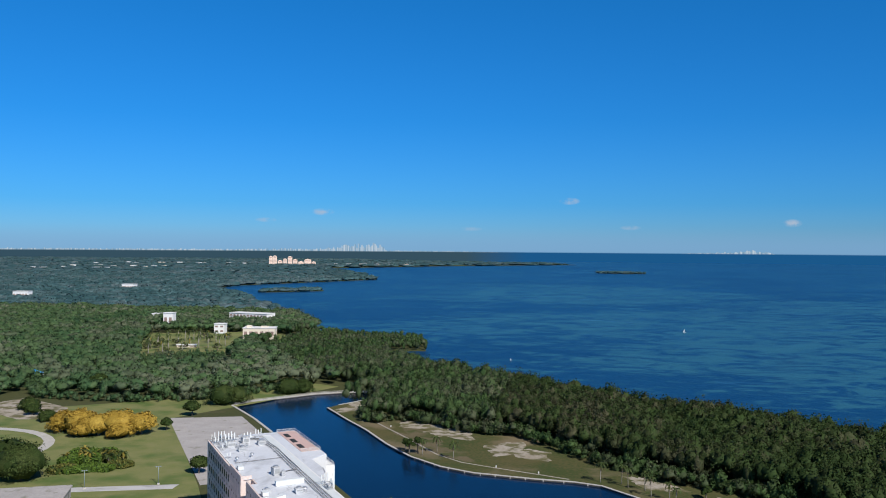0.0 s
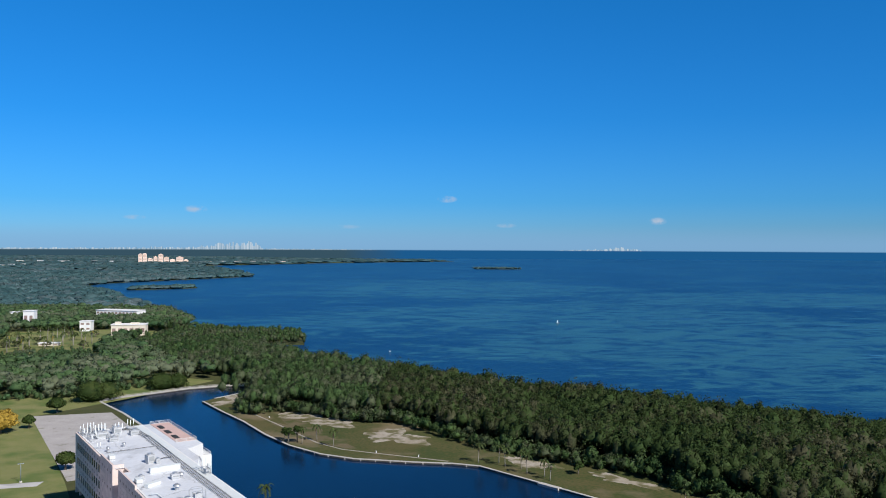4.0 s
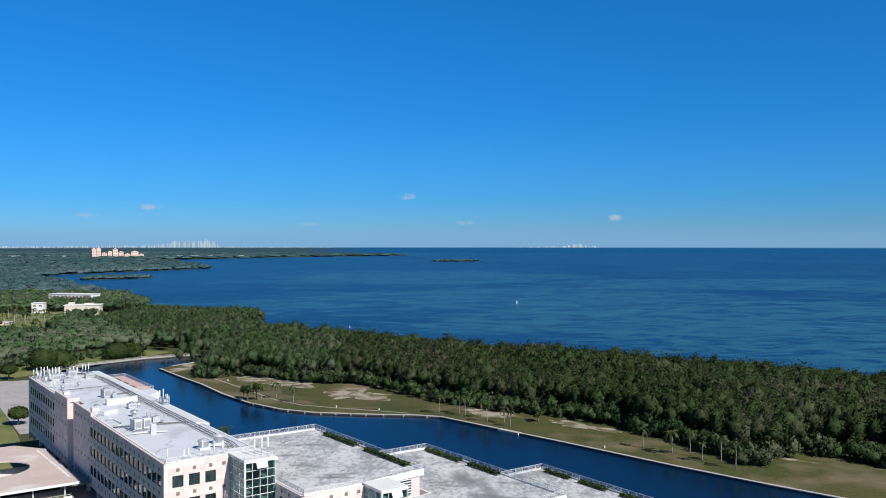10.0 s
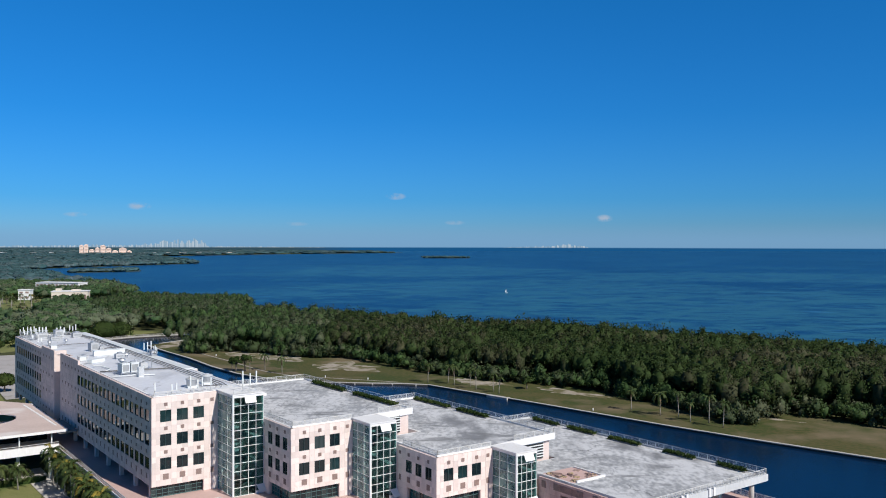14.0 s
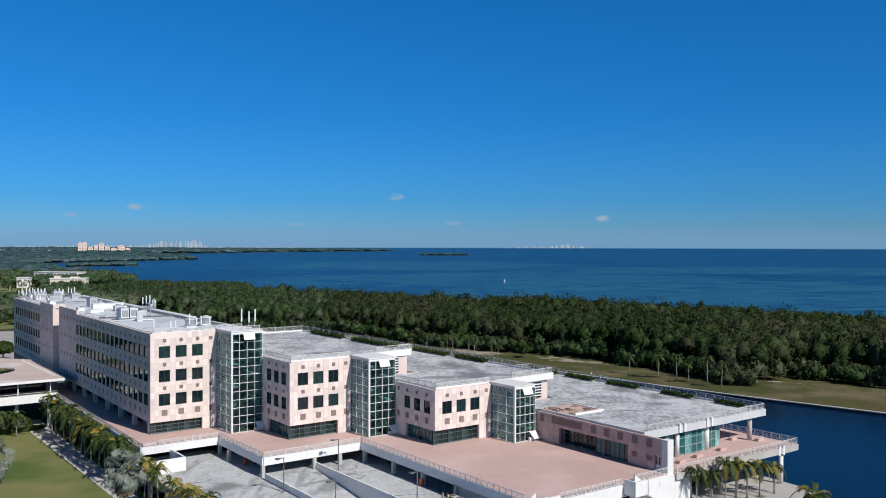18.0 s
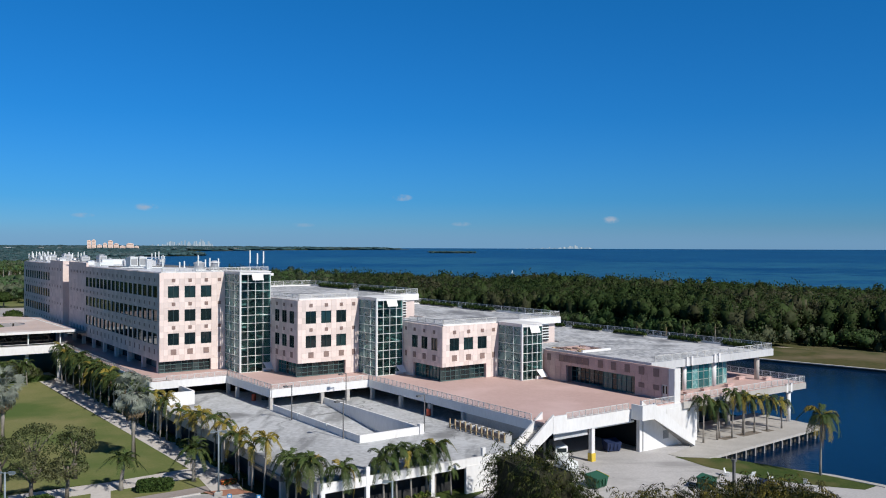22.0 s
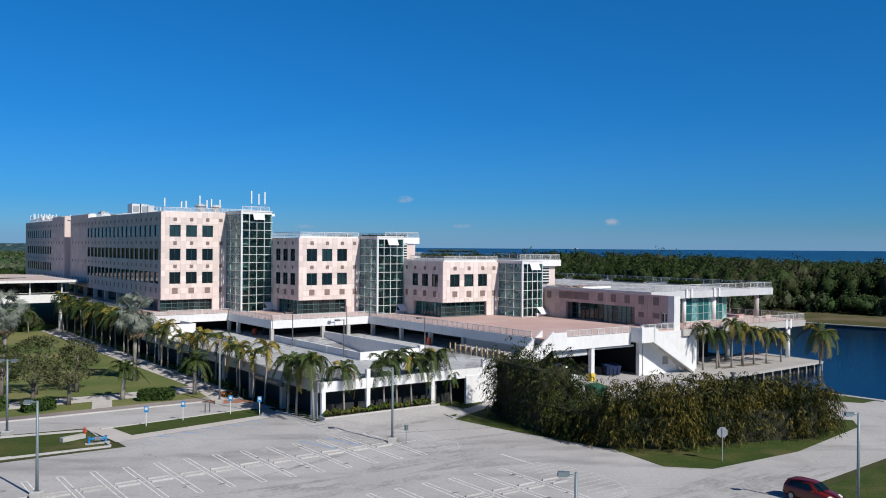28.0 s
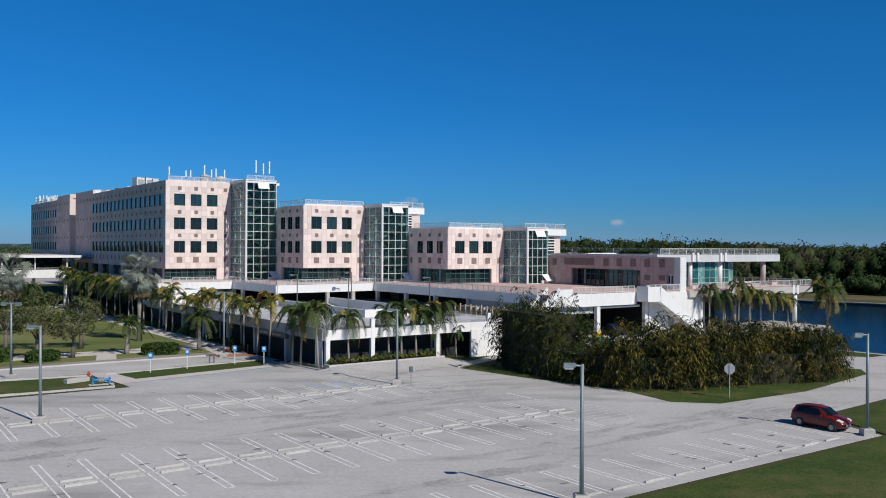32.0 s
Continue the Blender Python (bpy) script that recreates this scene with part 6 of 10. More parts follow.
# small tiled roof terrace with scattered debris
part("roof_terrace", Geo().prism([(18.2, -13.0), (26.0, -13.0), (26.0, -5.6), (18.2, -5.6)], 12.13, 12.2), M["terrace"], building, "terracotta tiled patch on the roof")
part("roof_kerb", Geo().box(19.6, -13.3, 12.13, 26.4, -13.0, 12.5).box(26.1, -13.0, 12.13, 26.4, -6, 12.4), M["white"], building)
for k in range(26):
    rr = random.Random(k)
    ob = solid("planter_box" if k % 2 else "scrap_board", Geo().box(-0.5 * rr.uniform(0.5, 1.6), -0.12, 0, 0.5 * rr.uniform(0.5, 1.6), 0.12, rr.uniform(0.08, 0.3)).box(-0.1, -0.5, 0, 0.1, 0.5, 0.1), M["vent"] if k % 3 else M["wood"],
               CAMPUS @ pose(rr.uniform(18.8, 25.4), rr.uniform(-12.4, -6.3), 12.202, 0, 0, rr.uniform(0, 180)), "weathered loose board lying on the roof terrace", "debris", "loose boards on the roof terrace")

# lower roofs on the water side of the far wing
WING = [(P2 + 0.02, 127), (-12, 129.5), (-7, 133.5), (-3.6, 139), (-2.4, 146), (-2.4, 158), (3.8, 163), (3.8, 203), (P2 + 0.02, 203)]
part("low_wing", Geo().prism(WING, 0, 15.9), M["white"], building, "white low wing with a rounded end")
part("wing_parapet", Geo().prism([(-12, 129.5), (-7, 133.5), (-3.6, 139), (-2.4, 146), (-2.7, 146), (-3.9, 139.2), (-7.2, 133.8), (-12.1, 129.8)], 15.9, 16.3), M["white"], building)
part("low_wing", Geo().box(3.81, 164, 0, 7.0, 186, 11.8), M["white"], building)
part("tall_wall", Geo().box(P2 + 0.02, 64.85, 0, P2 + 1.0, 126.9, 24.1), M["stone_joint"], building)
part("roof_surface", Geo().prism([(x_ - 0.3, y_) for x_, y_ in WING[1:7]] + [(3.5, 202.7), (P2 + 0.3, 202.7), (P2 + 0.3, 128)], 15.9, 16.02), M["roof_white"], building)
part("roof_terrace", Geo().box(-3.2, 169, 16.03, 3.4, 202, 16.12), M["terrace"], building, "terracotta roof terrace")
for k in range(3):
    part("skylight", Geo().box(-2.2, 174 + 9 * k, 16.12, -0.6, 179 + 9 * k, 16.35), M["dark"], building)
railing([(-3.3, 169), (3.5, 169), (3.5, 202), (-3.3, 202)], 16.1, 0.95, 3.2)
railing([(3.9, 164.2), (6.8, 164.2), (6.8, 185.8), (3.9, 185.8)], 11.8, 0.95, 3.2)

# ---- rooftop plant on the tall block ----
RT = 25.0


def hvac(p, q, w, d, h, fans=1, turn=0.0, tall=False):
    w, d, h = w * 0.74, d * 0.74, h * 0.82
    t = thing("rooftop_unit", CAMPUS @ pose(p, q, RT, 0, 0, turn), "white rooftop air-handling unit with a round fan", "air unit", "rooftop units")
    part("casing", Geo().box(-w / 2, -d / 2, 0.25, w / 2, d / 2, h).box(-w / 2 + 0.1, -d / 2 + 0.1, 0, w / 2 - 0.1, d / 2 - 0.1, 0.25), M["unit"], t)
    for k in range(fans):
        x = (k + 0.5 - fans / 2) * w / fans
        part("fan_cowl", Geo().cyl(x, 0, h, h + 0.35, min(w / fans, d) * 0.36, n=14), M["metal"], t, smooth=False)
    part("grille", Geo().box(-w / 2 + 0.3, -d / 2 - 0.03, 0.6, w / 2 - 0.3, -d / 2 - 0.005, h - 0.35), M["grille"], t)
    return t


for a in ((-25.3, 91.8, 2.6, 2.2, 1.5, 1, 0), (-26.5, 110.2, 2.6, 2.6, 2.6, 1, 10), (-24.9, 108.5, 1.4, 1.4, 1.5, 1, 0), (-32.5, 95, 2.6, 1.8, 1.1, 1, 0),
          (-31, 147, 3.5, 4.0, 2.0, 2, 0), (-26, 150, 3.0, 4.0, 2.4, 2, 0), (-29, 140, 3.4, 2.2, 1.5, 1, 0), (-22, 146, 3.2, 3.0, 1.7, 1, 0)):
    hvac(*a)

# two tall condensing units side by side on one steel frame
pair = thing("condenser_pair", CAMPUS @ pose(-30.6, 66.6, RT, 0, 0, 8), "two tall white condensing units on a steel frame", "air unit")
for x in (-1.0, 0.95):
    u = part("casing", Geo().box(x - 0.82, -1.1, 0.55, x + 0.82, 1.1, 2.4).box(x - 0.86, -1.14, 2.3, x + 0.86, 1.14, 2.45), M["frame_white"], pair)
    part("grille", Geo().box(x - 0.65, -1.15, 0.8, x + 0.65, -1.105, 2.1), M["grille"], u)
    part("fan_cowl", Geo().cyl(x, 0, 2.45, 2.65, 0.6, n=14), M["metal"], u)
part("frame", Geo().box(-2.3, -1.5, 0.4, 2.3, -1.38, 0.54).box(-2.3, 1.38, 0.4, 2.3, 1.5, 0.54).box(-2.3, -1.38, 0.4, -2.18, 1.38, 0.54).box(2.18, -1.38, 0.4, 2.3, 1.38, 0.54), M["metal"], pair)
for x in (-2.2, 0, 2.2):
    for y in (-1.44, 1.44):
        part("leg", Geo().box(x - 0.07, y - 0.07, 0, x + 0.07, y + 0.07, 0.4), M["metal"], pair)
cab = thing("roof_cabinet", CAMPUS @ pose(-29.6, 61.6, RT), "upright white electrical cabinet on the roof", "cabinet")
part("casing", Geo().box(-0.55, -0.4, 0.15, 0.55, 0.4, 2.0).box(-0.6, -0.45, 1.96, 0.6, 0.45, 2.06).box(-0.5, -0.35, 0, 0.5, 0.35, 0.15), M["frame_white"], cab)
part("door", Geo().box(-0.5, -0.43, 0.25, 0.5, -0.405, 1.9), M["unit"], cab)
cage = thing("framed_unit", CAMPUS @ pose(-26.0, 71.8, RT, 0, 0, 5), "grey compressor unit inside an open steel frame", "air unit")
part("casing", Geo().box(-0.8, -0.7, 0.4, 0.8, 0.7, 1.5).cyl(0.3, 0, 1.5, 1.75, 0.45, n=12), M["unit"], cage)
for x in (-1.5, 1.5):
    for y in (-1.0, 1.0):
        part("post", Geo().box(x - 0.06, y - 0.06, 0, x + 0.06, y + 0.06, 2.3), M["metal"], cage)
part("frame", Geo().box(-1.56, -1.06, 0.3, 1.56, 1.06, 0.4).box(-1.56, -1.06, 2.2, 1.56, -0.96, 2.3).box(-1.56, 0.96, 2.2, 1.56, 1.06, 2.3), M["metal"], cage)
# drum-shaped cooling fans near the front
for p, q, r in ((-25.8, 43.2, 1.0), (-21.9, 45.5, 1.05)):
    d = thing("drum_fan", CAMPUS @ pose(p, q, RT), "squat galvanised drum fan with a wide lid", "fan", "drum fans on the roof")
    part("drum", Geo().cyl(0, 0, 0.35, 1.5, r * 0.86, r, n=20), M["metal"], d)
    part("lid", Geo().cyl(0, 0, 1.5, 1.72, r * 1.12, r * 1.05, n=20).cyl(0, 0, 1.72, 1.95, r * 0.7, r * 0.4, n=20), M["unit"], d)
    part("kerb", Geo().box(-r, -r, 0, r, r, 0.35), M["frame_white"], d)
for p, q, turn in ((-33.6, 92.3, 0), (-34.0, 119.0, 0)):
    b = thing("junction_box", CAMPUS @ pose(p, q, RT, 0, 0, turn), "pale junction box on short feet by the parapet", "box", "junction boxes by the parapet")
    part("casing", Geo().box(-0.7, -1.1, 0.3, 0.7, 1.1, 1.1).box(-0.75, -1.15, 1.1, 0.75, 1.15, 1.16), M["frame_white"], b)
    for y in (-0.9, 0.9):
        part("foot", Geo().box(-0.6, y - 0.08, 0, 0.6, y + 0.08, 0.3), M["metal"], b)


def rack(p, q, w, d, h, turn, panels):
    t = thing("antenna_rack", CAMPUS @ pose(p, q, RT, 0, 0, turn), "steel pipe rack carrying white panel antennas", "antenna", "antenna racks")
    for x in (-w / 2, 0, w / 2):
        for y in (-d / 2, d / 2):
            part("post", Geo().cyl(x, y, 0, h, 0.06, n=6), M["metal"], t)
    for z in (0.5, h - 0.1):
        for y in (-d / 2, d / 2):
            part("rail", Geo().box(-w / 2 - 0.2, y - 0.05, z - 0.05, w / 2 + 0.2, y + 0.05, z + 0.05), M["metal"], t)
        for x in (-w / 2, w / 2):
            part("cross_rail", Geo().box(x - 0.05, -d / 2, z - 0.05, x + 0.05, d / 2, z + 0.05), M["metal"], t)
    for k in range(panels):
        x = -w / 2 + w * (k + 0.5) / panels
        part("antenna_panel", Geo().box(x - 0.16, -d / 2 - 0.28, 0.6, x + 0.16, -d / 2 - 0.08, h + 0.7 + 0.3 * (k % 2)), M["frame_white"], t)
    part("equipment_box", Geo().box(-w / 4, -0.35, 0.55, w / 8, 0.4, 1.3), M["unit"], t)


for a in ((-34.0, 153.5, 2.8, 2.2, 1.7, 90, 3), (-33.6, 146.5, 2.6, 1.8, 1.4, 90, 2), (-30.0, 154.5, 3.6, 2.0, 1.8, 0, 4), (-24.6, 155.0, 3.0, 2.0, 1.6, 0, 3), (-28.2, 144.4, 3.0, 1.6, 1.2, 0, 0), (-17.6, 92.2, 3.4, 1.2, 1.5, 90, 3)):
    rack(*a)


def vent_cap(p, q, r, h):
    t = thing("mushroom_vent", CAMPUS @ pose(p, q, RT), "galvanised mushroom exhaust vent on the roof", "vent", "mushroom vents")
    part("stack", Geo().cyl(0, 0, 0, h, r * 0.55, n=14), M["metal"], t)
    part("cap", Geo().cyl(0, 0, h - 0.05, h + 0.25, r, r * 0.85, n=14).cyl(0, 0, h + 0.25, h + 0.5, r * 0.85, r * 0.3, n=14), M["metal"], t)


for a in ((-27.6, 82, 0.9, 1.0), (-23.8, 92, 0.8, 0.9), (-33, 128, 0.6, 1.0), (-28, 132, 0.6, 0.8)):
    vent_cap(*a)


def antenna(p, q, n=2, h=2.6, base=RT + 0.1):
    t = thing("antenna_mast", CAMPUS @ pose(p, q, base), "white panel antennas on short steel masts", "antenna", "roof antennas")
    rr = random.Random(int(p * 10 + q))
    for k in range(n):
        x = (k - (n - 1) / 2) * 0.85
        hh = h * rr.uniform(0.8, 1.1)
        part("mast", Geo().cyl(x, 0, 0, hh, 0.05, n=8), M["metal"], t)
        part("antenna_panel", Geo().box(x - 0.12, -0.20, hh * 0.38, x + 0.12, -0.06, hh), M["frame_white"], t)
    part("foot_frame", Geo().beam((-(n * 0.45), 0.35, 0.06), (n * 0.45, 0.35, 0.06), 0.08, 0.1).beam((-(n * 0.45), -0.35, 0.06), (n * 0.45, -0.35, 0.06), 0.08, 0.1), M["metal"], t)


for a in ((-34.6, 37.4, 1, 2.8), (-31.2, 37.2, 2, 2.2), (-28.2, 37.2, 1, 2.8), (-26.4, 37.3, 2, 2.4), (-24.3, 37.4, 1, 2.6), (-34.6, 156, 2, 2.6), (-34.4, 151, 2, 2.4), (-32, 157, 3, 2.8), (-28.5, 157, 2, 2.2), (-20.5, 157, 3, 2.6), (-34.2, 143, 1, 1.8), (-34.4, 133, 2, 1.6)):
    antenna(*a)
antenna(-20.6, 31.5, 1, 3.6, 25.3)
antenna(-19.3, 31.2, 1, 3.4, 25.3)
antenna(-18.2, 31.0, 1, 3.6, 25.3)
antenna(-17.6, 95.6, 3, 3.0, 25.21)


def run(name, pts, r, material, label, m=None):
    solid(name, Geo().tube(pts, r, 6), material, m or CAMPUS, label, "pipe", "roof pipes", smooth=True)


for k, p in enumerate((-21.2, -20.4, -19.6)):
    run("roof_pipe", [(p - 1.6 + 0.5 * k, 39.0 + 0.3 * k, RT + 0.3), (p - 0.5, 40.6, RT + 0.3), (p, 43.5, RT + 0.3), (p + 0.1, 98, RT + 0.3), (p + 0.7, 140, RT + 0.3), (p - 0.6, 152, RT + 0.3), (p - 4.0, 155.0 + 0.5 * k, RT + 0.3)], 0.10, M["conduit"], "dark grey conduit running the length of the roof")
for k in range(19):
    solid("pipe_support", Geo().box(-1.0, -0.08, 0, 1.0, 0.08, 0.14).box(-0.95, -0.06, 0.14, -0.85, 0.06, 0.34).box(0.85, -0.06, 0.14, 0.95, 0.06, 0.34), M["metal"], CAMPUS @ pose(-20.1, 47 + 5.2 * k, RT), "low steel support under the roof conduits", "support", "conduit supports")
run("roof_pipe", [(-35.0, 71.3, RT + 0.3), (-28, 69.8, RT + 0.3), (-20.6, 68.0, RT + 0.3)], 0.15, M["pipe"], "dark pipe across the roof to the conduits")
run("roof_pipe", [(-34.9, 63.0, RT + 0.3), (-30.5, 62.6, RT + 0.3), (-26.8, 61.2, RT + 0.3)], 0.14, M["frame_white"], "white insulated pipe across the roof")
run("roof_pipe", [(-33.9, 71.6, RT + 0.3), (-32.2, 74.0, RT + 0.3), (-32.4, 80.3, RT + 0.3), (-34.2, 80.4, RT + 0.4)], 0.14, M["frame_white"], "white insulated pipe along the roof")
run("roof_pipe", [(-25.4, 110.4, RT + 0.3), (-22.5, 112.4, RT + 0.3), (-20.4, 112.6, RT + 0.3)], 0.13, M["pipe"], "dark pipe to a roof unit")
run("roof_pipe", [(-34, 126, RT + 0.3), (-20, 127, RT + 0.3)], 0.08, M["pipe"], "thin pipe across the roof")
run("roof_pipe", [(-24.6, 43.3, RT + 0.3), (-22.8, 41.2, RT + 0.3), (-20.9, 41.0, RT + 0.3)], 0.1, M["pipe"], "dark pipe to a drum fan")
solid("roof_screen", Geo().box(-3.7, -0.5, 0.12, 3.7, 0.5, 1.35).box(-3.8, -0.6, 1.35, 3.8, 0.6, 1.45).box(-3.5, -0.4, 0, 3.5, 0.4, 0.12), M["frame_white"], CAMPUS @ pose(-25.5, 99.8, RT, 0, 0, 4), "long low white housing on the roof", "roof housing")
solid("roof_duct", Geo().box(-2, -0.7, 0.1, 2, 0.7, 0.9).box(-1.5, -0.6, 0, 1.5, 0.6, 0.1), M["frame_white"], CAMPUS @ pose(-31.5, 88, RT, 0, 0, 30), "short white roof duct", "duct")
solid("edge_ledge", Geo().box(P2 - 1.5, 66.0, RT, P2 + 0.6, 157.0, RT + 0.2), M["frame_white"], CAMPUS, "pale ledge along the canal edge of the roof", "ledge", kind="structure")
solid("cable_frame", Geo().box(-5, -0.06, 0.8, 5, 0.06, 0.9).box(-5, 1.94, 0.8, 5, 2.06, 0.9).box(-4.9, -0.06, 0, -4.8, 2.06, 0.8).box(4.8, -0.06, 0, 4.9, 2.06, 0.8).box(-0.05, 0, 0.8, 0.05, 2, 0.9), M["metal"], CAMPUS @ pose(-27, 153, RT), "steel cable frame on the roof", "frame")

# ---- terrace over the parking deck ----
TZ = 7.2
EW, EN, EE, ES = -26.2, 9.9, -8.2, -34.0   # edges of the stepped terrace
tpoly = [(-39.6, 126), (-39.6, 27.9), (EW, 27.9), (EW, EN), (EE, EN), (EE, ES), (18.9, ES), (18.9, -34.4), (50.8, -34.6), (50.8, 34), (40, 34), (40, 36.5), (20, 36.5), (-10, 66), (-17.6, 66), (-17.6, 126)]
terrace = thing("terrace", CAMPUS, "broad terracotta-paved terrace with white concrete edge", "terrace")
part("paving", Geo().prism(tpoly, TZ - 0.3, TZ - 0.02), M["terrace"], terrace, "terracotta paving")
edge = [(-39.6, 126), (-39.6, 27.9), (EW, 27.9), (EW, EN), (EE, EN), (EE, -31.8)]
for i in range(len(edge) - 1):
    (x0, y0), (x1, y1) = edge[i], edge[i + 1]
    part("edge_beam", Geo().beam((x0, y0, 6.5), (x1, y1, 6.5), 0.4, 1.3), M["white"], terrace, "white concrete edge beam")
part("edge_beam", Geo().beam((-6.4, -34.1, 6.35), (8.0, -34.1, 6.35), 0.4, 1.7), M["white"], terrace)
part("edge_beam", Geo().beam((19.0, -34.5, 6.62), (50.8, -34.7, 6.62), 0.4, 1.0).beam((50.8, -34.8, 6.62), (50.8, 34, 6.62), 0.4, 1.0), M["concrete"], terrace, "grey-white slab edge over the wharf")
railing([(-37.0, 27.8), (EW - 0.1, 27.8), (EW - 0.1, EN - 0.1), (EE - 0.1, EN - 0.1), (EE - 0.1, -31.6)], TZ - 0.03, 0.8, 1.25, terrace)
railing([(-4.4, -34.1), (7.7, -34.1)], TZ + 0.02, 0.85, 1.25, terrace)
railing([(-39.5, 88), (-39.5, 27.8), (-37.0, 27.8)], TZ + 0.02, 0.5, 2.0, terrace)
railing([(19.3, -34.5), (50.7, -34.7), (50.7, 30)], TZ + 0.05, 0.95, 1.6, terrace)
# supports, and near-black walls that paint the dark space under the terrace
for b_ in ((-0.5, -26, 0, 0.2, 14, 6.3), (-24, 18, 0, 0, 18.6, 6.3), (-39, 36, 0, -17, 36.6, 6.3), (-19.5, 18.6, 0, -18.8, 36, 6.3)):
    part("back_wall", Geo().box(*b_), M["dark"], terrace, "near-black back wall painting the shade of the parking level")
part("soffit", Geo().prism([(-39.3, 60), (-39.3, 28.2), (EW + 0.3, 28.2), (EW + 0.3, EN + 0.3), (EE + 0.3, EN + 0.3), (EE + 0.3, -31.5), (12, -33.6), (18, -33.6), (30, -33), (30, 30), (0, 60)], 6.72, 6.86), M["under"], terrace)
for p, q in ((EW, 27.7), (-26.6, 22.7), (EW, 10.1), (-17.2, EN), (-12.4, EN), (EE - 0.1, 8.6), (EE - 0.2, -0.4), (EE - 0.2, -8.6), (EE - 0.2, -17.0)):
    part("column", Geo().box(p - 0.28, q - 0.28, 4.0, p + 0.28, q + 0.28, 5.9), M["concrete"], terrace, "stained concrete column")
for p, q in ((-25.4, 18.6), (EE - 0.5, -8.6)):
    part("column_guard", Geo().cyl(p, q, 4.0, 5.1, 0.36, n=12), M["red"], terrace, "red-painted column base")
# pipes and lamps slung under the slab, just inside the opening
for q in (6.0, 0.0, -6.0, -12.0):
    part("batten_lamp", Geo().box(-5.6, q - 0.9, 6.5, -5.4, q + 0.9, 6.62), M["frame_white"], terrace)
# solid grey-blue wall where the deck meets the yard
part("yard_wall", Geo().box(EE - 0.1, -31.8, 0, EE + 0.3, -17.4, 6.0), M["concrete"], terrace, "shaded concrete wall below the terrace")
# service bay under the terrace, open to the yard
part("bay_wall", Geo().box(-7.8, -20.4, 0, 12.6, -20, 6.0).box(12.0, -33.6, 0, 12.6, -20.4, 6.0).box(-7.8, -33.4, 0, -7.4, -20.4, 6.0), M["dark"], terrace, "rear wall coloured near-black as the shade of the service bay")
part("bay_column", Geo().box(0.3, -34.2, 2.0, 0.9, -33.6, 5.7), M["white"], terrace, "white column of the service bay")
part("column_guard", Geo().box(0.22, -34.28, 0.5, 0.98, -33.52, 2.05), M["yellow"], terrace, "yellow-painted column base")
part("bay_column", Geo().box(9.9, -34.2, 0.5, 10.5, -33.6, 5.7), M["white"], terrace)
part("door_rail", Geo().cyl(0, 0, 0, 8.4, 0.16, n=10), M["frame_white"], terrace, "white roller-door barrel").matrix_basis = pose(1.2, -33.3, 5.2, 0, 90, 0)
part("roller_door", Geo().box(-6.0, -33.5, 4.5, 0.2, -33.3, 5.7), M["frame_white"], terrace, "half-raised white roller door")
for k in range(5):
    part("door_slat", Geo().box(-6.0, -33.54, 4.55 + 0.24 * k, 0.2, -33.505, 4.72 + 0.24 * k), M["unit"], terrace)

# west stair from the terrace down to the lot


def stair(name, p_top, p_bot, q0, q1, z_top, z_bot, label):
    st = thing(name, CAMPUS, label, "stairs")
    n = int(round((z_top - z_bot) / 0.18))
    for k in range(n):
        a, b = p_top + (p_bot - p_top) * k / n, p_top + (p_bot - p_top) * (k + 1) / n
        z = z_top - (z_top - z_bot) * (k + 1) / n
        part("step", Geo().box(min(a, b), q0 + 0.3, z - 0.12, max(a, b), q1 - 0.3, z), M["concrete"], st)
    for q in (q0, q1):
        d = 0.15
        part("stringer", Geo().hexa([(p_bot, q - d, z_bot - 0.02), (p_top, q - d, z_top - 1.3), (p_top, q + d, z_top - 1.3), (p_bot, q + d, z_bot - 0.02)],
                                    [(p_bot, q - d, z_bot + 1.0), (p_top, q - d, z_top + 0.95), (p_top, q + d, z_top + 0.95), (p_bot, q + d, z_bot + 1.0)]), M["white"], st, "white solid stair parapet")
    return st


stair("stair_west", -6.8, -16.0, -34.2, -32.0, TZ, 0.2, "white outside stair from terrace to car park")
solid("stair_landing", Geo().box(-7.0, -34.35, 6.3, -4.5, -31.9, 7.17).box(-7.0, -34.4, 5.6, -4.5, -34.1, 7.9), M["white"], CAMPUS, "white stair landing at the terrace edge", "landing")
stair("stair_east", 10.4, 19.4, -36.3, -34.0, TZ, 0.95, "white outside stair from terrace to wharf")
solid("stair_landing", Geo().box(7.9, -36.45, 5.9, 10.6, -33.8, 7.17).box(7.9, -36.45, 7.17, 10.6, -36.15, 8.0).box(7.9, -36.15, 7.17, 8.2, -34.4, 8.0), M["white"], CAMPUS, "white landing block beside the terrace", "landing")
w = solid("wharf_wall", Geo().box(10.6, -34.3, 0, 22.6, -33.8, 7.0).box(22.0, -33.8, 0, 22.6, -27, 6.0), M["white"], CAMPUS, "white wall below the terrace", "wall", kind="structure")
part("wall_louvre", Geo().box(14.8, -34.36, 2.2, 16.0, -34.305, 3.4), M["grille"], w, "small dark louvre")
part("wall_panel", Geo().box(15.6, -34.34, 4.5, 19.4, -34.305, 6.4), M["white"], w, "shallow raised wall panel")
railing([(10.8, -34.1), (17.4, -34.1)], TZ, 0.9, 1.4, owner=w)
solid("undercroft_wall", Geo().box(22.6, -25.6, 0, 37, -25, 6.1), M["dark"], CAMPUS, "near-black wall painting the shade of the undercroft", "wall", kind="structure")
part("wharf_column", Geo().cyl(46.6, -34.3, 0.9, 6.2, 0.36, n=20), M["white"], terrace, "tall white round column", smooth=True)
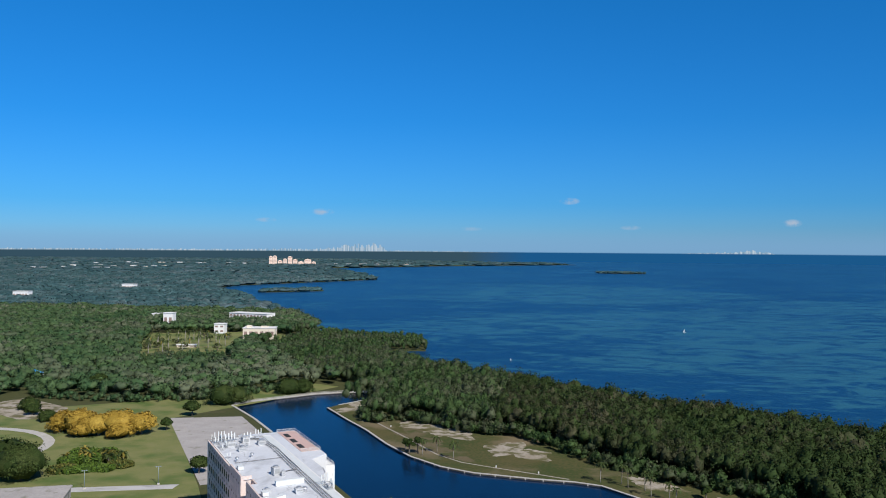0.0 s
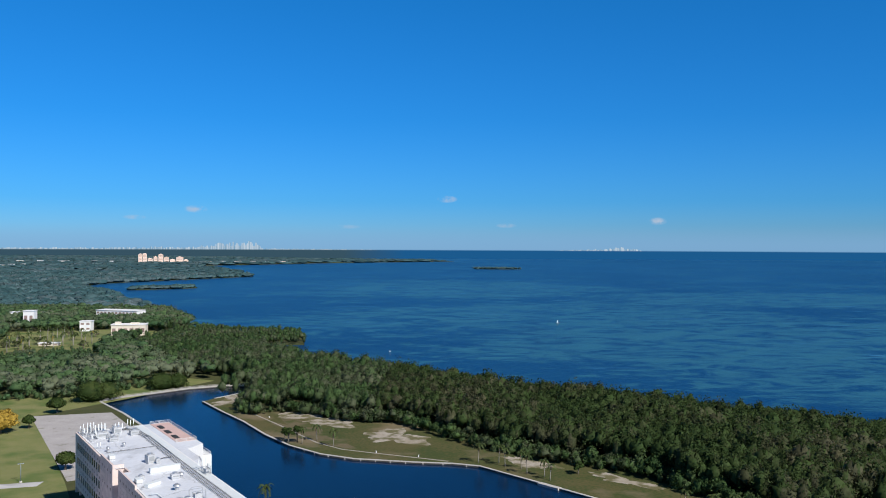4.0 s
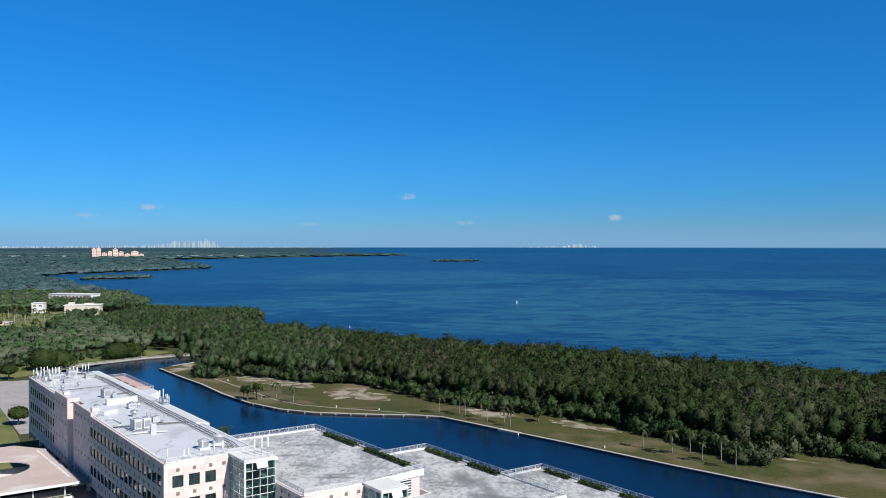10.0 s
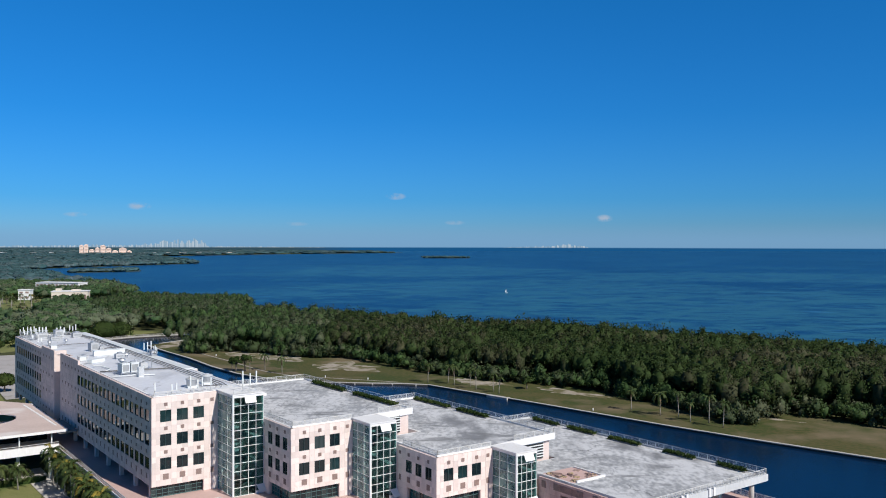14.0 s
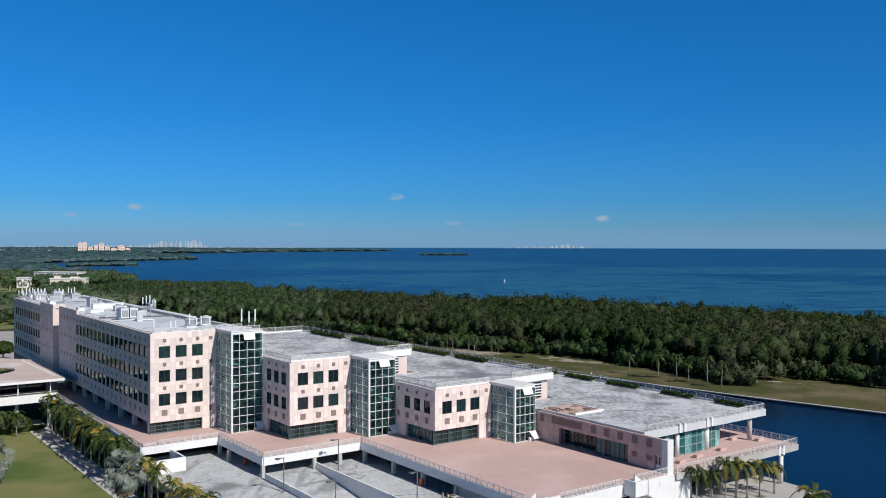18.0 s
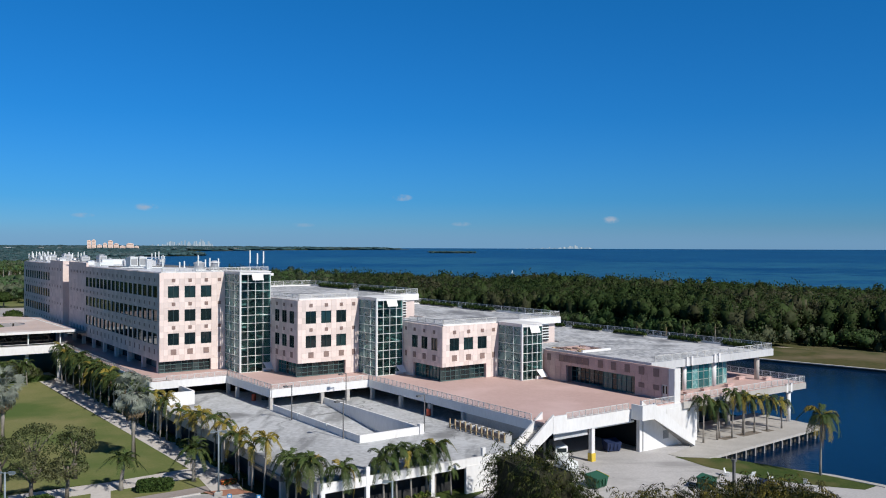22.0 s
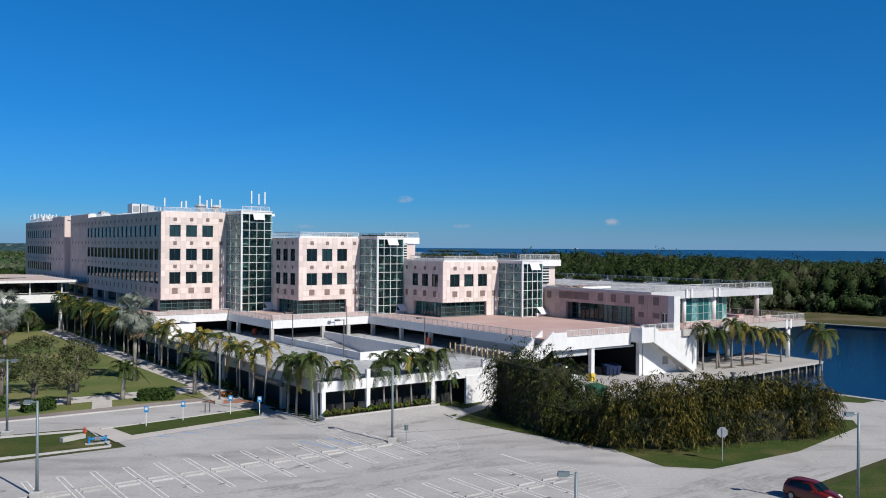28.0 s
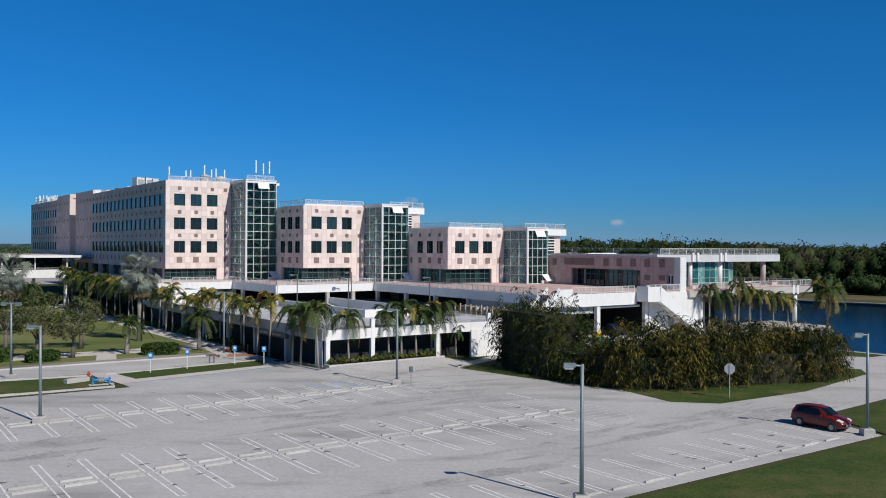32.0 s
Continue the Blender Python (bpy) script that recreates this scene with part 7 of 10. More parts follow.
for p in (27.5, 35.5):
    part("wharf_column", Geo().cyl(p, -30.4, 0.9, 6.2, 0.42, n=16), M["concrete"], terrace, smooth=True)

# wharf
wharf = thing("wharf", CAMPUS, "pale concrete wharf with fender posts beside the building", "wharf")
part("wharf_slab", Geo().prism([(15.2, -42.2), (47.3, -40.2), (48.2, -33), (48.6, -26.5), (22.6, -26.5), (22.6, -33.8), (19.6, -36.4), (12.0, -37.6), (12.2, -39.4)], 0.62, 0.98), M["concrete"], wharf, "pale concrete wharf deck")
_wp = Geo().box(-0.15, -0.14, -1.4, 0.15, 0.3, 0.62).mesh("fender", M["under"])
for k in range(13):
    ob = part("fender", _wp, None, wharf)
    ob.location = (16.6 + 2.52 * k, -42.12 + 2.0 * (1.4 + 2.52 * k) / 32.1, 0)
part("wharf_face", Geo().beam((15.4, -41.2, -0.4), (47.0, -39.2, -0.4), 0.3, 2.0), M["seawall"], wharf, "dark wall closing the gap under the deck")
part("wharf_beam", Geo().beam((15.4, -41.6, 0.42), (47.0, -39.6, 0.42), 0.3, 0.4), M["seawall"], wharf, "dark beam under the deck edge")
part("planting_pit", Geo().box(26.0, -36.8, 0.985, 29.0, -35.4, 1.0).box(30.4, -37.0, 0.985, 35.2, -35.4, 1.0).box(36.4, -37.2, 0.985, 38.2, -36.0, 1.0), M["bark"], wharf, "dark soil round the palms")

# ---- the parking deck ----
DECK = CAMPUS
deck = thing("parking_deck", DECK, "open grey parking deck with white parapets and a sunken ramp", "parking deck")
DZ = 4.0
for poly in ([(-40.4, -32.9), (-26.4, -33.3), (-26.4, 33), (-40.4, 33)], [(-26.4, -33.3), (-16.8, -33.7), (-16.8, -18.1), (-26.4, -18.1)],
             [(-26.4, 9.2), (-16.8, 9.2), (-16.8, 18), (-26.4, 33)], [(-16.8, -33.7), (-14.6, -33.8), (-7.2, -29.4), (-5.9, -29.4), (-1, -10), (-1, 18), (-16.8, 18)]):
    part("slab", Geo().prism(poly, 3.35, DZ), M["deck"], deck)
part("ramp", Geo().hexa([(-26.4, -18.1, 0.9), (-16.8, -18.1, 0.9), (-16.8, 9.2, 3.7), (-26.4, 9.2, 3.7)], [(-26.4, -18.1, 1.15), (-16.8, -18.1, 1.15), (-16.8, 9.2, 3.98), (-26.4, 9.2, 3.98)]), M["deck"], deck, "sloping ramp")
part("ramp_wall", Geo().box(-26.6, -18.1, 1.0, -26.3, 8.5, 5.0), M["white"], deck)
part("ramp_wall", Geo().box(-26.6, -18.3, 1.0, -16.6, -18.0, 5.05), M["white"], deck, "white ramp end wall")
part("ramp_wall", Geo().box(-17.0, -18.0, 1.0, -16.7, 10.5, 5.0), M["white"], deck)
part("ramp_post", Geo().box(-17.1, -18.5, 4.0, -16.4, -17.8, 5.4), M["white"], deck)
for q in (0.0, -9.0):
    part("ramp_joint", Geo().box(-26.68, q - 0.12, 4.0, -26.22, q + 0.12, 5.06), M["frame_white"], deck)
part("parapet", Geo().beam((-40.4, -33.3, 3.72), (-14.6, -33.75, 3.72), 0.3, 1.1), M["white"], deck, "white front parapet")
part("parapet", Geo().beam((-40.5, -33.1, 3.75), (-40.5, 30, 3.75), 0.3, 1.25), M["concrete"], deck, "stained side parapet")
for p in (-40.1, -34.5, -25.7, -18.1):
    q = -33.3 - 0.45 * (p + 40.4) / 25.8
    part("front_column", Geo().box(p - 0.24, q - 0.2, 0, p + 0.24, q + 0.2, 5.3 if p > -40 else 4.2), M["white"], deck)
part("front_column", Geo().box(-40.6, -32.0, 0, -40.0, -31.4, 3.3), M["white"], deck)
for q in (-24, -15, -6, 3, 12, 21):
    part("side_column", Geo().box(-40.7, q - 0.3, 0, -40.1, q + 0.3, 3.3), M["concrete"], deck)
# walls added behind the front, their black standing in for shade
part("inner_wall", Geo().box(-38.5, -31.4, 0, -14, -31.1, 3.35).box(-38.8, -31.4, 0, -38.5, 33, 3.35), M["dark"], deck, "added near-black walls painting the interior shade")
part("end_wall", Geo().box(-20.9, -33.95, 0, -14.4, -33.6, 3.4), M["white"], deck, "white end wall")
part("entrance_beam", Geo().box(-40.9, -24.5, 2.6, -40.45, -15.5, 3.2), M["pipe"], deck, "dark height-limit beam")
for q0, q1 in ((-23.4, -21), (-19.4, -17.2)):
    part("sign_bar", Geo().box(-40.97, q0, 2.8, -40.92, q1, 3.0), M["wood"], deck)
# small stair hut at the deck's far corner
hut = thing("stair_hut", DECK @ pose(-37.2, 23.6, DZ + 0.02), "low white stair hut on the deck corner", "hut")
for b_ in ((-2.2, -2.5, 0, 2.6, -2.2, 2.2), (2.3, -2.2, 0, 2.6, 4.5, 2.2), (-2.2, -2.2, 0, -1.9, 4.5, 1.4)):
    part("hut_wall", Geo().box(*b_), M["white"], hut)
part("stair_floor", Geo().box(-1.9, -2.2, 0, 2.3, 4.5, 0.05), M["dark"], hut)
# condenser units in a wooden fence
for k in range(8):
    t = thing("condenser", DECK @ pose(-10.0, -18.3 - 1.45 * k, DZ + 0.02), "grey condenser unit with a round fan on the deck", "air unit", "condensers on the deck")
    part("casing", Geo().box(-0.55, -0.55, 0.12, 0.55, 0.55, 1.0).box(-0.5, -0.5, 0, 0.5, 0.5, 0.12), M["unit"], t)
    part("fan_guard", Geo().cyl(0, 0, 1.0, 1.05, 0.42, n=14), M["pipe"], t)
    part("coil", Geo().box(-0.58, -0.45, 0.25, -0.551, 0.45, 0.9), M["vent"], t)
fence = thing("wooden_fence", DECK @ pose(-11.0, -17.2, DZ + 0.02), "weathered wooden post fence round the condensers", "fence")
for k in range(11):
    part("fence_post", Geo().box(-0.09, -0.09, 0, 0.09, 0.09, 1.4 if k % 2 else 1.3), M["wood"], fence).location = (0.01 * k, -1.2 * k, 0)
part("fence_rail", Geo().beam((0, 0, 0.45), (0.1, -12, 0.45), 0.05, 0.12), M["wood"], fence)


def deck_lamp(p, q, h=5.2, twin=False):
    t = thing("deck_lamp", DECK @ pose(p, q, DZ), "slim dark lamp post with a box head on the deck", "lamp post", "deck lamp posts")
    part("post", Geo().cyl(0, 0, 0, h, 0.09, 0.07, n=8), M["pipe"], t)
    part("arm", Geo().box(-0.9, -0.05, h - 0.15, 0.0, 0.05, h - 0.05), M["pipe"], t)
    part("head", Geo().box(-1.3, -0.25, h - 0.22, -0.7, 0.25, h), M["pipe"], t)


for a in ((-14.6, 6.5), (-15.6, -17.4), (-27.2, 0.6), (-27.0, -14.6)):
    deck_lamp(*a)

# ---- entrance canopy and bridge ----


def ring_slab(outer, cx, cy, r, z0, z1, n=32):
    inner = [(cx + r * math.cos(-2 * math.pi * i / n), cy + r * math.sin(-2 * math.pi * i / n)) for i in range(n)]
    allp = outer + inner
    tris = tessellate_polygon([[Vector((x, y, 0)) for x, y in outer], [Vector((x, y, 0)) for x, y in inner]])
    k = len(allp)
    g = Geo()
    fs = []
    for a, b, c in tris:
        o = (allp[b][0] - allp[a][0]) * (allp[c][1] - allp[a][1]) - (allp[c][0] - allp[a][0]) * (allp[b][1] - allp[a][1])
        if o < 0:
            a, c = c, a
        fs += [(a + k, b + k, c + k), (c, b, a)]
    m = len(outer)
    fs += [(i, (i + 1) % m, (i + 1) % m + k, i + k) for i in range(m)]
    fs += [(m + i, m + (i + 1) % n, m + (i + 1) % n + k, m + i + k) for i in range(n)]
    return g.add([(x, y, z0) for x, y in allp] + [(x, y, z1) for x, y in allp], fs)


canopy = thing("entrance_canopy", CAMPUS, "flat pinkish canopy roof with a round opening over the entrance bridge", "canopy")
M["canopy_top"] = mat("canopy_roof", (0.60, 0.49, 0.45), (0.50, 0.40, 0.36), rough=0.85, scale=0.2, fine=2.0, c3=(0.66, 0.60, 0.57), blotch=(0.1, 0.55, 0.7))
part("canopy_slab", ring_slab([(-72, 86.4), (-38.2, 86.4), (-38.4, 124), (-44, 132), (-72, 132)], -52.5, 108.5, 8.0, 10.75, 11.05), M["canopy_top"], canopy)
part("canopy_fascia", Geo().beam((-72, 86.3, 10.85), (-38.1, 86.3, 10.85), 0.2, 0.55).beam((-38.1, 86.3, 10.85), (-38.3, 124, 10.85), 0.2, 0.55), M["white"], canopy)
part("canopy_joint", Geo().beam((-39.2, 92, 11.06), (-40.2, 123, 11.06), 0.5, 0.06), M["white"], canopy)
part("bridge_slab", Geo().box(-72, 87.2, 6.45, -39.65, 124, 7.15).box(-72, 87.0, 6.15, -39.65, 87.2, 7.9), M["white"], canopy, "white bridge slab")
part("bridge_wall", Geo().box(-72, 97, 7.16, -40, 97.3, 10.7), M["glass_dark"], canopy, "dark glazed rear wall of the bridge")
part("bridge_rail", Geo().beam((-72, 87.3, 8.3), (-39.65, 87.3, 8.3), 0.08, 0.08).beam((-72, 87.3, 7.95), (-39.65, 87.3, 7.95), 0.05, 0.05), M["rail"], canopy)
for p in (-41, -47.5, -54, -60.5, -67):
    part("canopy_post", Geo().box(p - 0.12, 87.6, 7.16, p + 0.12, 87.9, 10.74), M["frame_white"], canopy)
    part("bridge_column", Geo().box(p - 0.3, 89, 0, p + 0.3, 89.6, 6.2), M["white"], canopy)
for p, q in ((-52, 107), (-53.5, 110)):
    part("core_column", Geo().cyl(p, q, 7.16, 10.9, 0.35, n=14), M["white"], canopy)
part("link_roof", Geo().box(-39.8, 86.5, 10.2, P1 - 0.35, 100, 10.6), M["under"], canopy)

# ---- car park: lines, wheel stops, lamps, signs ----
lot = thing("lot_markings", CAMPUS, "worn white stall lines on pale asphalt", "road marking", kind="structure")


def line(poly_p0, poly_q0, poly_p1, poly_q1, w=0.105, material="line", z=0.034):
    d = Vector((poly_p1 - poly_p0, poly_q1 - poly_q0)).normalized()
    n = Vector((-d.y, d.x)) * (w / 2)
    g = Geo().add([(poly_p0 - n.x, poly_q0 - n.y, z), (poly_p1 - n.x, poly_q1 - n.y, z), (poly_p1 + n.x, poly_q1 + n.y, z), (poly_p0 + n.x, poly_q0 + n.y, z)], [(0, 1, 2, 3)])
    part("stall_line", g, M[material], lot)


PITCH = 2.645
for k in range(-6, 15):
    p = -74.2 + PITCH * k
    for d in (0, 0.48):
        line(p + d, -59.7, p + d, -71.0)
    for q in (-59.7, -71.0):
        line(p - 0.05, q, p + 0.53, q)
for k in range(-8, 13):
    p = -71.4 + PITCH * k
    for d in (0, 0.45):
        line(p + d, -41.1, p + d, -52.0)
    for q in (-41.1, -52.0):
        line(p - 0.05, q, p + 0.5, q)
for k in range(-3, 12):
    p = -55.0 + PITCH * k
    for d in (0, 0.42):
        line(p + d, -78.2, p + d, -83.6)
    line(p - 0.05, -78.2, p + 0.47, -78.2)
line(-90, -65.2, -34.5, -65.2, 0.09)
line(-90, -46.5, -39.5, -46.5, 0.09)
for k in range(13):  # hatched island ends
    line(-35.6, -59.9 - 0.88 * k, -31.3 - 0.028 * (k - 6) ** 2, -59.9 - 0.88 * k, 0.09, "faint_line")
for a, b, c, d in ((-33.6, -59.2, -31.6, -62), (-31.6, -62, -31.2, -65.5), (-31.2, -65.5, -31.7, -68.6), (-31.7, -68.6, -33.4, -70.8), (-33.4, -70.8, -35.6, -71.1), (-36.9, -41.2, -34.5, -43.0), (-34.5, -43, -34.3, -50.0), (-34.3, -50, -35.2, -51.6), (-35.2, -51.6, -36.9, -52.2)):
    line(a, b, c, d, 0.08, "faint_line")
for k in range(11):
    line(-36.9, -42.6 - 0.86 * k, -34.5 - 0.012 * (k - 5) ** 2, -42.6 - 0.86 * k, 0.09, "faint_line")
line(-38.9, -46.65, -36.9, -46.65, 0.16)
line(-33.5, -55.7, -33.55, -60.2, 0.16)
# zebra crossing to the deck walk, blue bays
for k in range(17):
    line(-42.4 - 0.02 * k, -27.4 - 1.05 * k, -40.5 + 0.09 * k, -27.6 - 1.05 * k, 0.10, "faint_line", 0.036 + apron_z(-40.6, -27.5 - 1.05 * k))
line(-42.4, -27.0, -42.8, -45.0, 0.08, "faint_line")
line(-40.5, -27.0, -38.9, -44.8, 0.08, "faint_line")
for p in (-58.6, -55.9, -53.2, -50.5, -47.8):
    line(p, -29.6 + (p + 58.6) * 0.13, p + 0.25, -34.4 + (p + 58.6) * 0.13, 0.1, "blue_line")
for k in range(5):
    line(-57.6 + 2.7 * k, -30.0 + 0.33 * k, -56.2 + 2.7 * k, -31.6 + 0.33 * k, 0.55, "blue_line", 0.036)
for a in ((-46.4, -40.6, -45.0, -45.4), (-43.8, -40.6, -42.4, -45.4)):
    line(*a, 0.5, "blue_line", 0.036)

for p in (-57.8, -53.6, -48.4, -44.2):
    q = -29.0 + (p + 60) * 0.155 - 0.42
    line(p, q, p + 1.7, q + 0.26, 0.34, "blue_bay", 0.037)

# broad tyre smears along the driving lanes
_rs = random.Random(77)
for k in range(46):
    if k < 18:
        cp, cq, tn = _rs.uniform(-78, -30), _rs.uniform(-58.6, -53.2), _rs.uniform(-6, 6)
    elif k < 32:
        cp, cq, tn = _rs.uniform(-56, -14), _rs.uniform(-77.4, -72.4), _rs.uniform(-5, 9)
    else:
        cp, cq, tn = _rs.uniform(-52, -29), _rs.uniform(-57, -36), _rs.uniform(-70, 20)
    pts = blob_poly(cp, cq, _rs.uniform(2.0, 6.5), _rs.uniform(0.25, 0.9), tn, 500 + k, 40, 0.45)
    part("tyre_smear", Geo().add([(x, y, 0.0315 + 0.00004 * k) for x, y in pts], [tuple(range(40))]), M["smear"], lot)

# oil drips and scuffs in the bays
_ro = random.Random(31)
for k in range(70):
    row = _ro.choice((-62.5, -68.0, -44.0, -49.5, -81.0))
    op, oq = -78 + PITCH * _ro.randint(0, 16 if row > -80 else 18) + _ro.uniform(0.9, 1.9), row + _ro.uniform(-1.6, 1.6)
    rx, ry = _ro.uniform(0.08, 0.42), _ro.uniform(0.06, 0.2)
    ph = _ro.uniform(0, 6.28)
    ring = [(op + rx * (1 + 0.35 * math.sin(3 * a + ph)) * math.cos(a), oq + ry * (1 + 0.35 * math.cos(2 * a + ph)) * math.sin(a), 0.0375) for a in [6.2832 * i / 14 for i in range(14)]]
    part("oil_stain", Geo().add(ring, [tuple(range(14))]), M["oil"], lot)

_stop = Geo().hexa([(-0.88, -0.08, 0), (0.88, -0.08, 0), (0.88, 0.08, 0), (-0.88, 0.08, 0)], [(-0.86, -0.05, 0.12), (0.86, -0.05, 0.12), (0.86, 0.05, 0.12), (-0.86, 0.05, 0.12)]).mesh("wheel_stop", M["stop"])


def wheel_stop(p, q):
    ob = new("wheel_stop", _stop)
    ob.matrix_basis = on_grid(p, q, 0.03, random.uniform(-1.5, 1.5))
    tagged(ob, "low pale concrete wheel stop in a parking bay", "wheel stop", "wheel stops")


for k in range(-6, 15):
    for q in (-64.6, -65.75):
        wheel_stop(-74.2 + PITCH * (k + 0.58), q)
for k in range(-8, 12):
    for q in (-45.95, -47.0):
        if not (abs(-71.4 + PITCH * (k + 0.58) + 71.2) < 1.2):
            wheel_stop(-71.4 + PITCH * (k + 0.58), q)
for k in range(-3, 11):
    wheel_stop(-55.0 + PITCH * (k + 0.6), -83.35)


def lot_lamp(p, q, h=7.3, turn=0.0, twin=False):
    t = thing("parking_lamp", on_grid(p, q, 0.03, turn), "tall grey lamp post with a cobra head on a concrete footing", "lamp post", "parking lamp posts")
    part("footing", Geo().box(-0.4, -0.4, 0, 0.4, 0.4, 0.45).hexa([(-0.4, -0.4, 0.45), (0.4, -0.4, 0.45), (0.4, 0.4, 0.45), (-0.4, 0.4, 0.45)], [(-0.32, -0.32, 0.52), (0.32, -0.32, 0.52), (0.32, 0.32, 0.52), (-0.32, 0.32, 0.52)]), M["concrete"], t)
    part("post", Geo().cyl(0, 0, 0.5, h, 0.12, 0.09, n=12), M["pole"], t, smooth=True)
    part("base_plate", Geo().box(-0.2, -0.2, 0.5, 0.2, 0.2, 0.55), M["pole"], t)
    for s in ((-1, 1) if twin else (-1,)):
        part("arm", Geo().tube([(0, 0, h - 0.12), (0.45 * s, 0, h - 0.05)], 0.05, 6), M["pole"], t)
        hd = part("head", Geo().hexa([(0.35 * s, -0.12, h - 0.16), (1.0 * s, -0.2, h - 0.2), (1.0 * s, 0.2, h - 0.2), (0.35 * s, 0.12, h - 0.16)], [(0.35 * s, -0.1, h + 0.05), (0.95 * s, -0.14, h + 0.06), (0.95 * s, 0.14, h + 0.06), (0.35 * s, 0.1, h + 0.05)]), M["lamp_head"], t)
        part("lens", Geo().hexa([(0.5 * s, -0.13, h - 0.27), (0.92 * s, -0.13, h - 0.27), (0.92 * s, 0.13, h - 0.27), (0.5 * s, 0.13, h - 0.27)], [(0.45 * s, -0.16, h - 0.2), (0.97 * s, -0.17, h - 0.2), (0.97 * s, 0.17, h - 0.2), (0.45 * s, 0.16, h - 0.2)]), M["lens"], hd)


for a in ((-71.2, -46.4, 7.3, -36), (-39.3, -46.1, 7.3, -36), (-23.5, -84.0, 7.3, -36), (-52.2, -84.2, 7.3, -36), (-69.4, -22.2, 7.6, -36, True), (-45.5, -17.2, 7.8, -36, True), (-97, -46.4, 7.3, -36)):
    lot_lamp(*a)
for a in ((-69.0, 211.1, 6.5, 0, True), (-44.8, 206.8, 6.5, 0, True)):
    lot_lamp(*a)


def sign_post(p, q, h=2.1):
    t = thing("parking_sign", on_grid(p, q, 0.06, -30), "white post with a small blue and white bay sign", "sign", "bay signs")
    part("post", Geo().box(-0.04, -0.04, 0, 0.04, 0.04, h), M["frame_white"], t)
    b = part("board", Geo().box(-0.24, -0.075, h - 0.62, 0.24, -0.042, h), M["blue"], t)
    part("panel", Geo().box(-0.14, -0.082, h - 0.4, 0.14, -0.077, h - 0.12), M["frame_white"], b)


for a in ((-44.4, -26.4), (-52.5, -24.6), (-56.7, -25.4), (-46.9, -24.1)):
    sign_post(*a)
t = thing("bay_sign", on_grid(-38.4, -47.2, 0.035, -30), "thin grey post with a small sign back", "sign")
part("post", Geo().box(-0.035, -0.035, 0, 0.035, 0.035, 1.8), M["pole"], t)
part("plate", Geo().box(-0.2, 0.04, 1.25, 0.2, 0.06, 1.8), M["lamp_head"], t)
t = thing("stop_sign", on_grid(-18.9, -69.1, 0.07, -40), "back of an eight-sided road sign on a thin post", "sign")
part("post", Geo().box(-0.035, -0.03, 0, 0.035, 0.03, 3.0), M["metal"], t)
part("plate", Geo().add([(0.5 * math.cos(math.pi / 8 + math.pi / 4 * k), y, 2.6 + 0.5 * math.sin(math.pi / 8 + math.pi / 4 * k)) for y in (0.035, 0.06) for k in range(8)],
                        [tuple(range(8)), tuple(range(15, 7, -1))] + [(k, (k + 1) % 8, (k + 1) % 8 + 8, k + 8) for k in range(8)]), M["metal"], t)
t = thing("bollard_lamp", on_grid(7.4, -51.5, yard_z(7.4, -51.5) + 0.03), "dark square path light post beside the basin drive", "lamp post")
part("post", Geo().box(-0.14, -0.14, 0, 0.14, 0.14, 3.2), M["pipe"], t)
part("cap", Geo().box(-0.24, -0.24, 3.2, 0.24, 0.24, 3.45), M["pipe"], t)
# bollards near the deck entrance
for p, q in ((-41.6, -15.2), (-48.9, -21.6), (-48.3, -21.4)):
    solid("bollard", Geo().cyl(0, 0, 0, 1.0, 0.07, n=10).cyl(0, 0, 1.0, 1.06, 0.07, 0.03, n=10), M["pipe"], on_grid(p, q, 0.05), "short dark bollard at the deck entrance", "bollard", "bollards")

# blue backflow pipework and hydrant on the grass island
t = thing("backflow_valve", on_grid(-62.9, -30.6, 0.06, -6) @ Matrix.Scale(0.75, 4), "blue-painted water valve assembly on a slab", "valve")
part("slab", Geo().box(-1.5, -0.5, 0, 1.5, 0.5, 0.08), M["concrete"], t)
for x in (-1.0, 1.0):
    part("riser", Geo().cyl(x, 0, 0.08, 0.75, 0.14, n=12), M["blue"], t)
    part("handwheel", Geo().cyl(x, 0, 0.85, 0.9, 0.22, n=12).cyl(x, 0, 0.7, 0.85, 0.05, n=8), M["blue"], t)
part("pipe", Geo().tube([(-1.0, 0, 0.55), (-0.4, 0, 0.62), (0.4, 0, 0.62), (1.0, 0, 0.55)], 0.17, 10), M["blue"], t, smooth=True)
part("valve_body", Geo().box(-0.35, -0.22, 0.4, 0.35, 0.22, 0.85), M["chrome"], t)
t = thing("fire_hydrant", on_grid(-63.0, -26.2, 0.06), "orange-red fire hydrant on grass", "hydrant")
part("barrel", Geo().cyl(0, 0, 0, 0.6, 0.13, n=12).cyl(0, 0, 0.6, 0.78, 0.15, 0.05, n=12), M["red"], t)
part("nozzle", Geo().box(-0.22, -0.06, 0.38, 0.22, 0.06, 0.5), M["red"], t)
solid("concrete_block", Geo().box(-1.2, -0.3, 0, 1.2, 0.3, 0.38).box(-1.15, -0.25, 0.38, 1.15, 0.25, 0.42), M["concrete"], on_grid(-64.5, -27.8, 0.06, 20), "pale concrete vault block on grass", "block")
for p, q in ((-71.5, -31.9), (-68.5, -32.3), (-65.6, -32.6)):
    wheel_stop(p, q)

# ---- vehicles ----


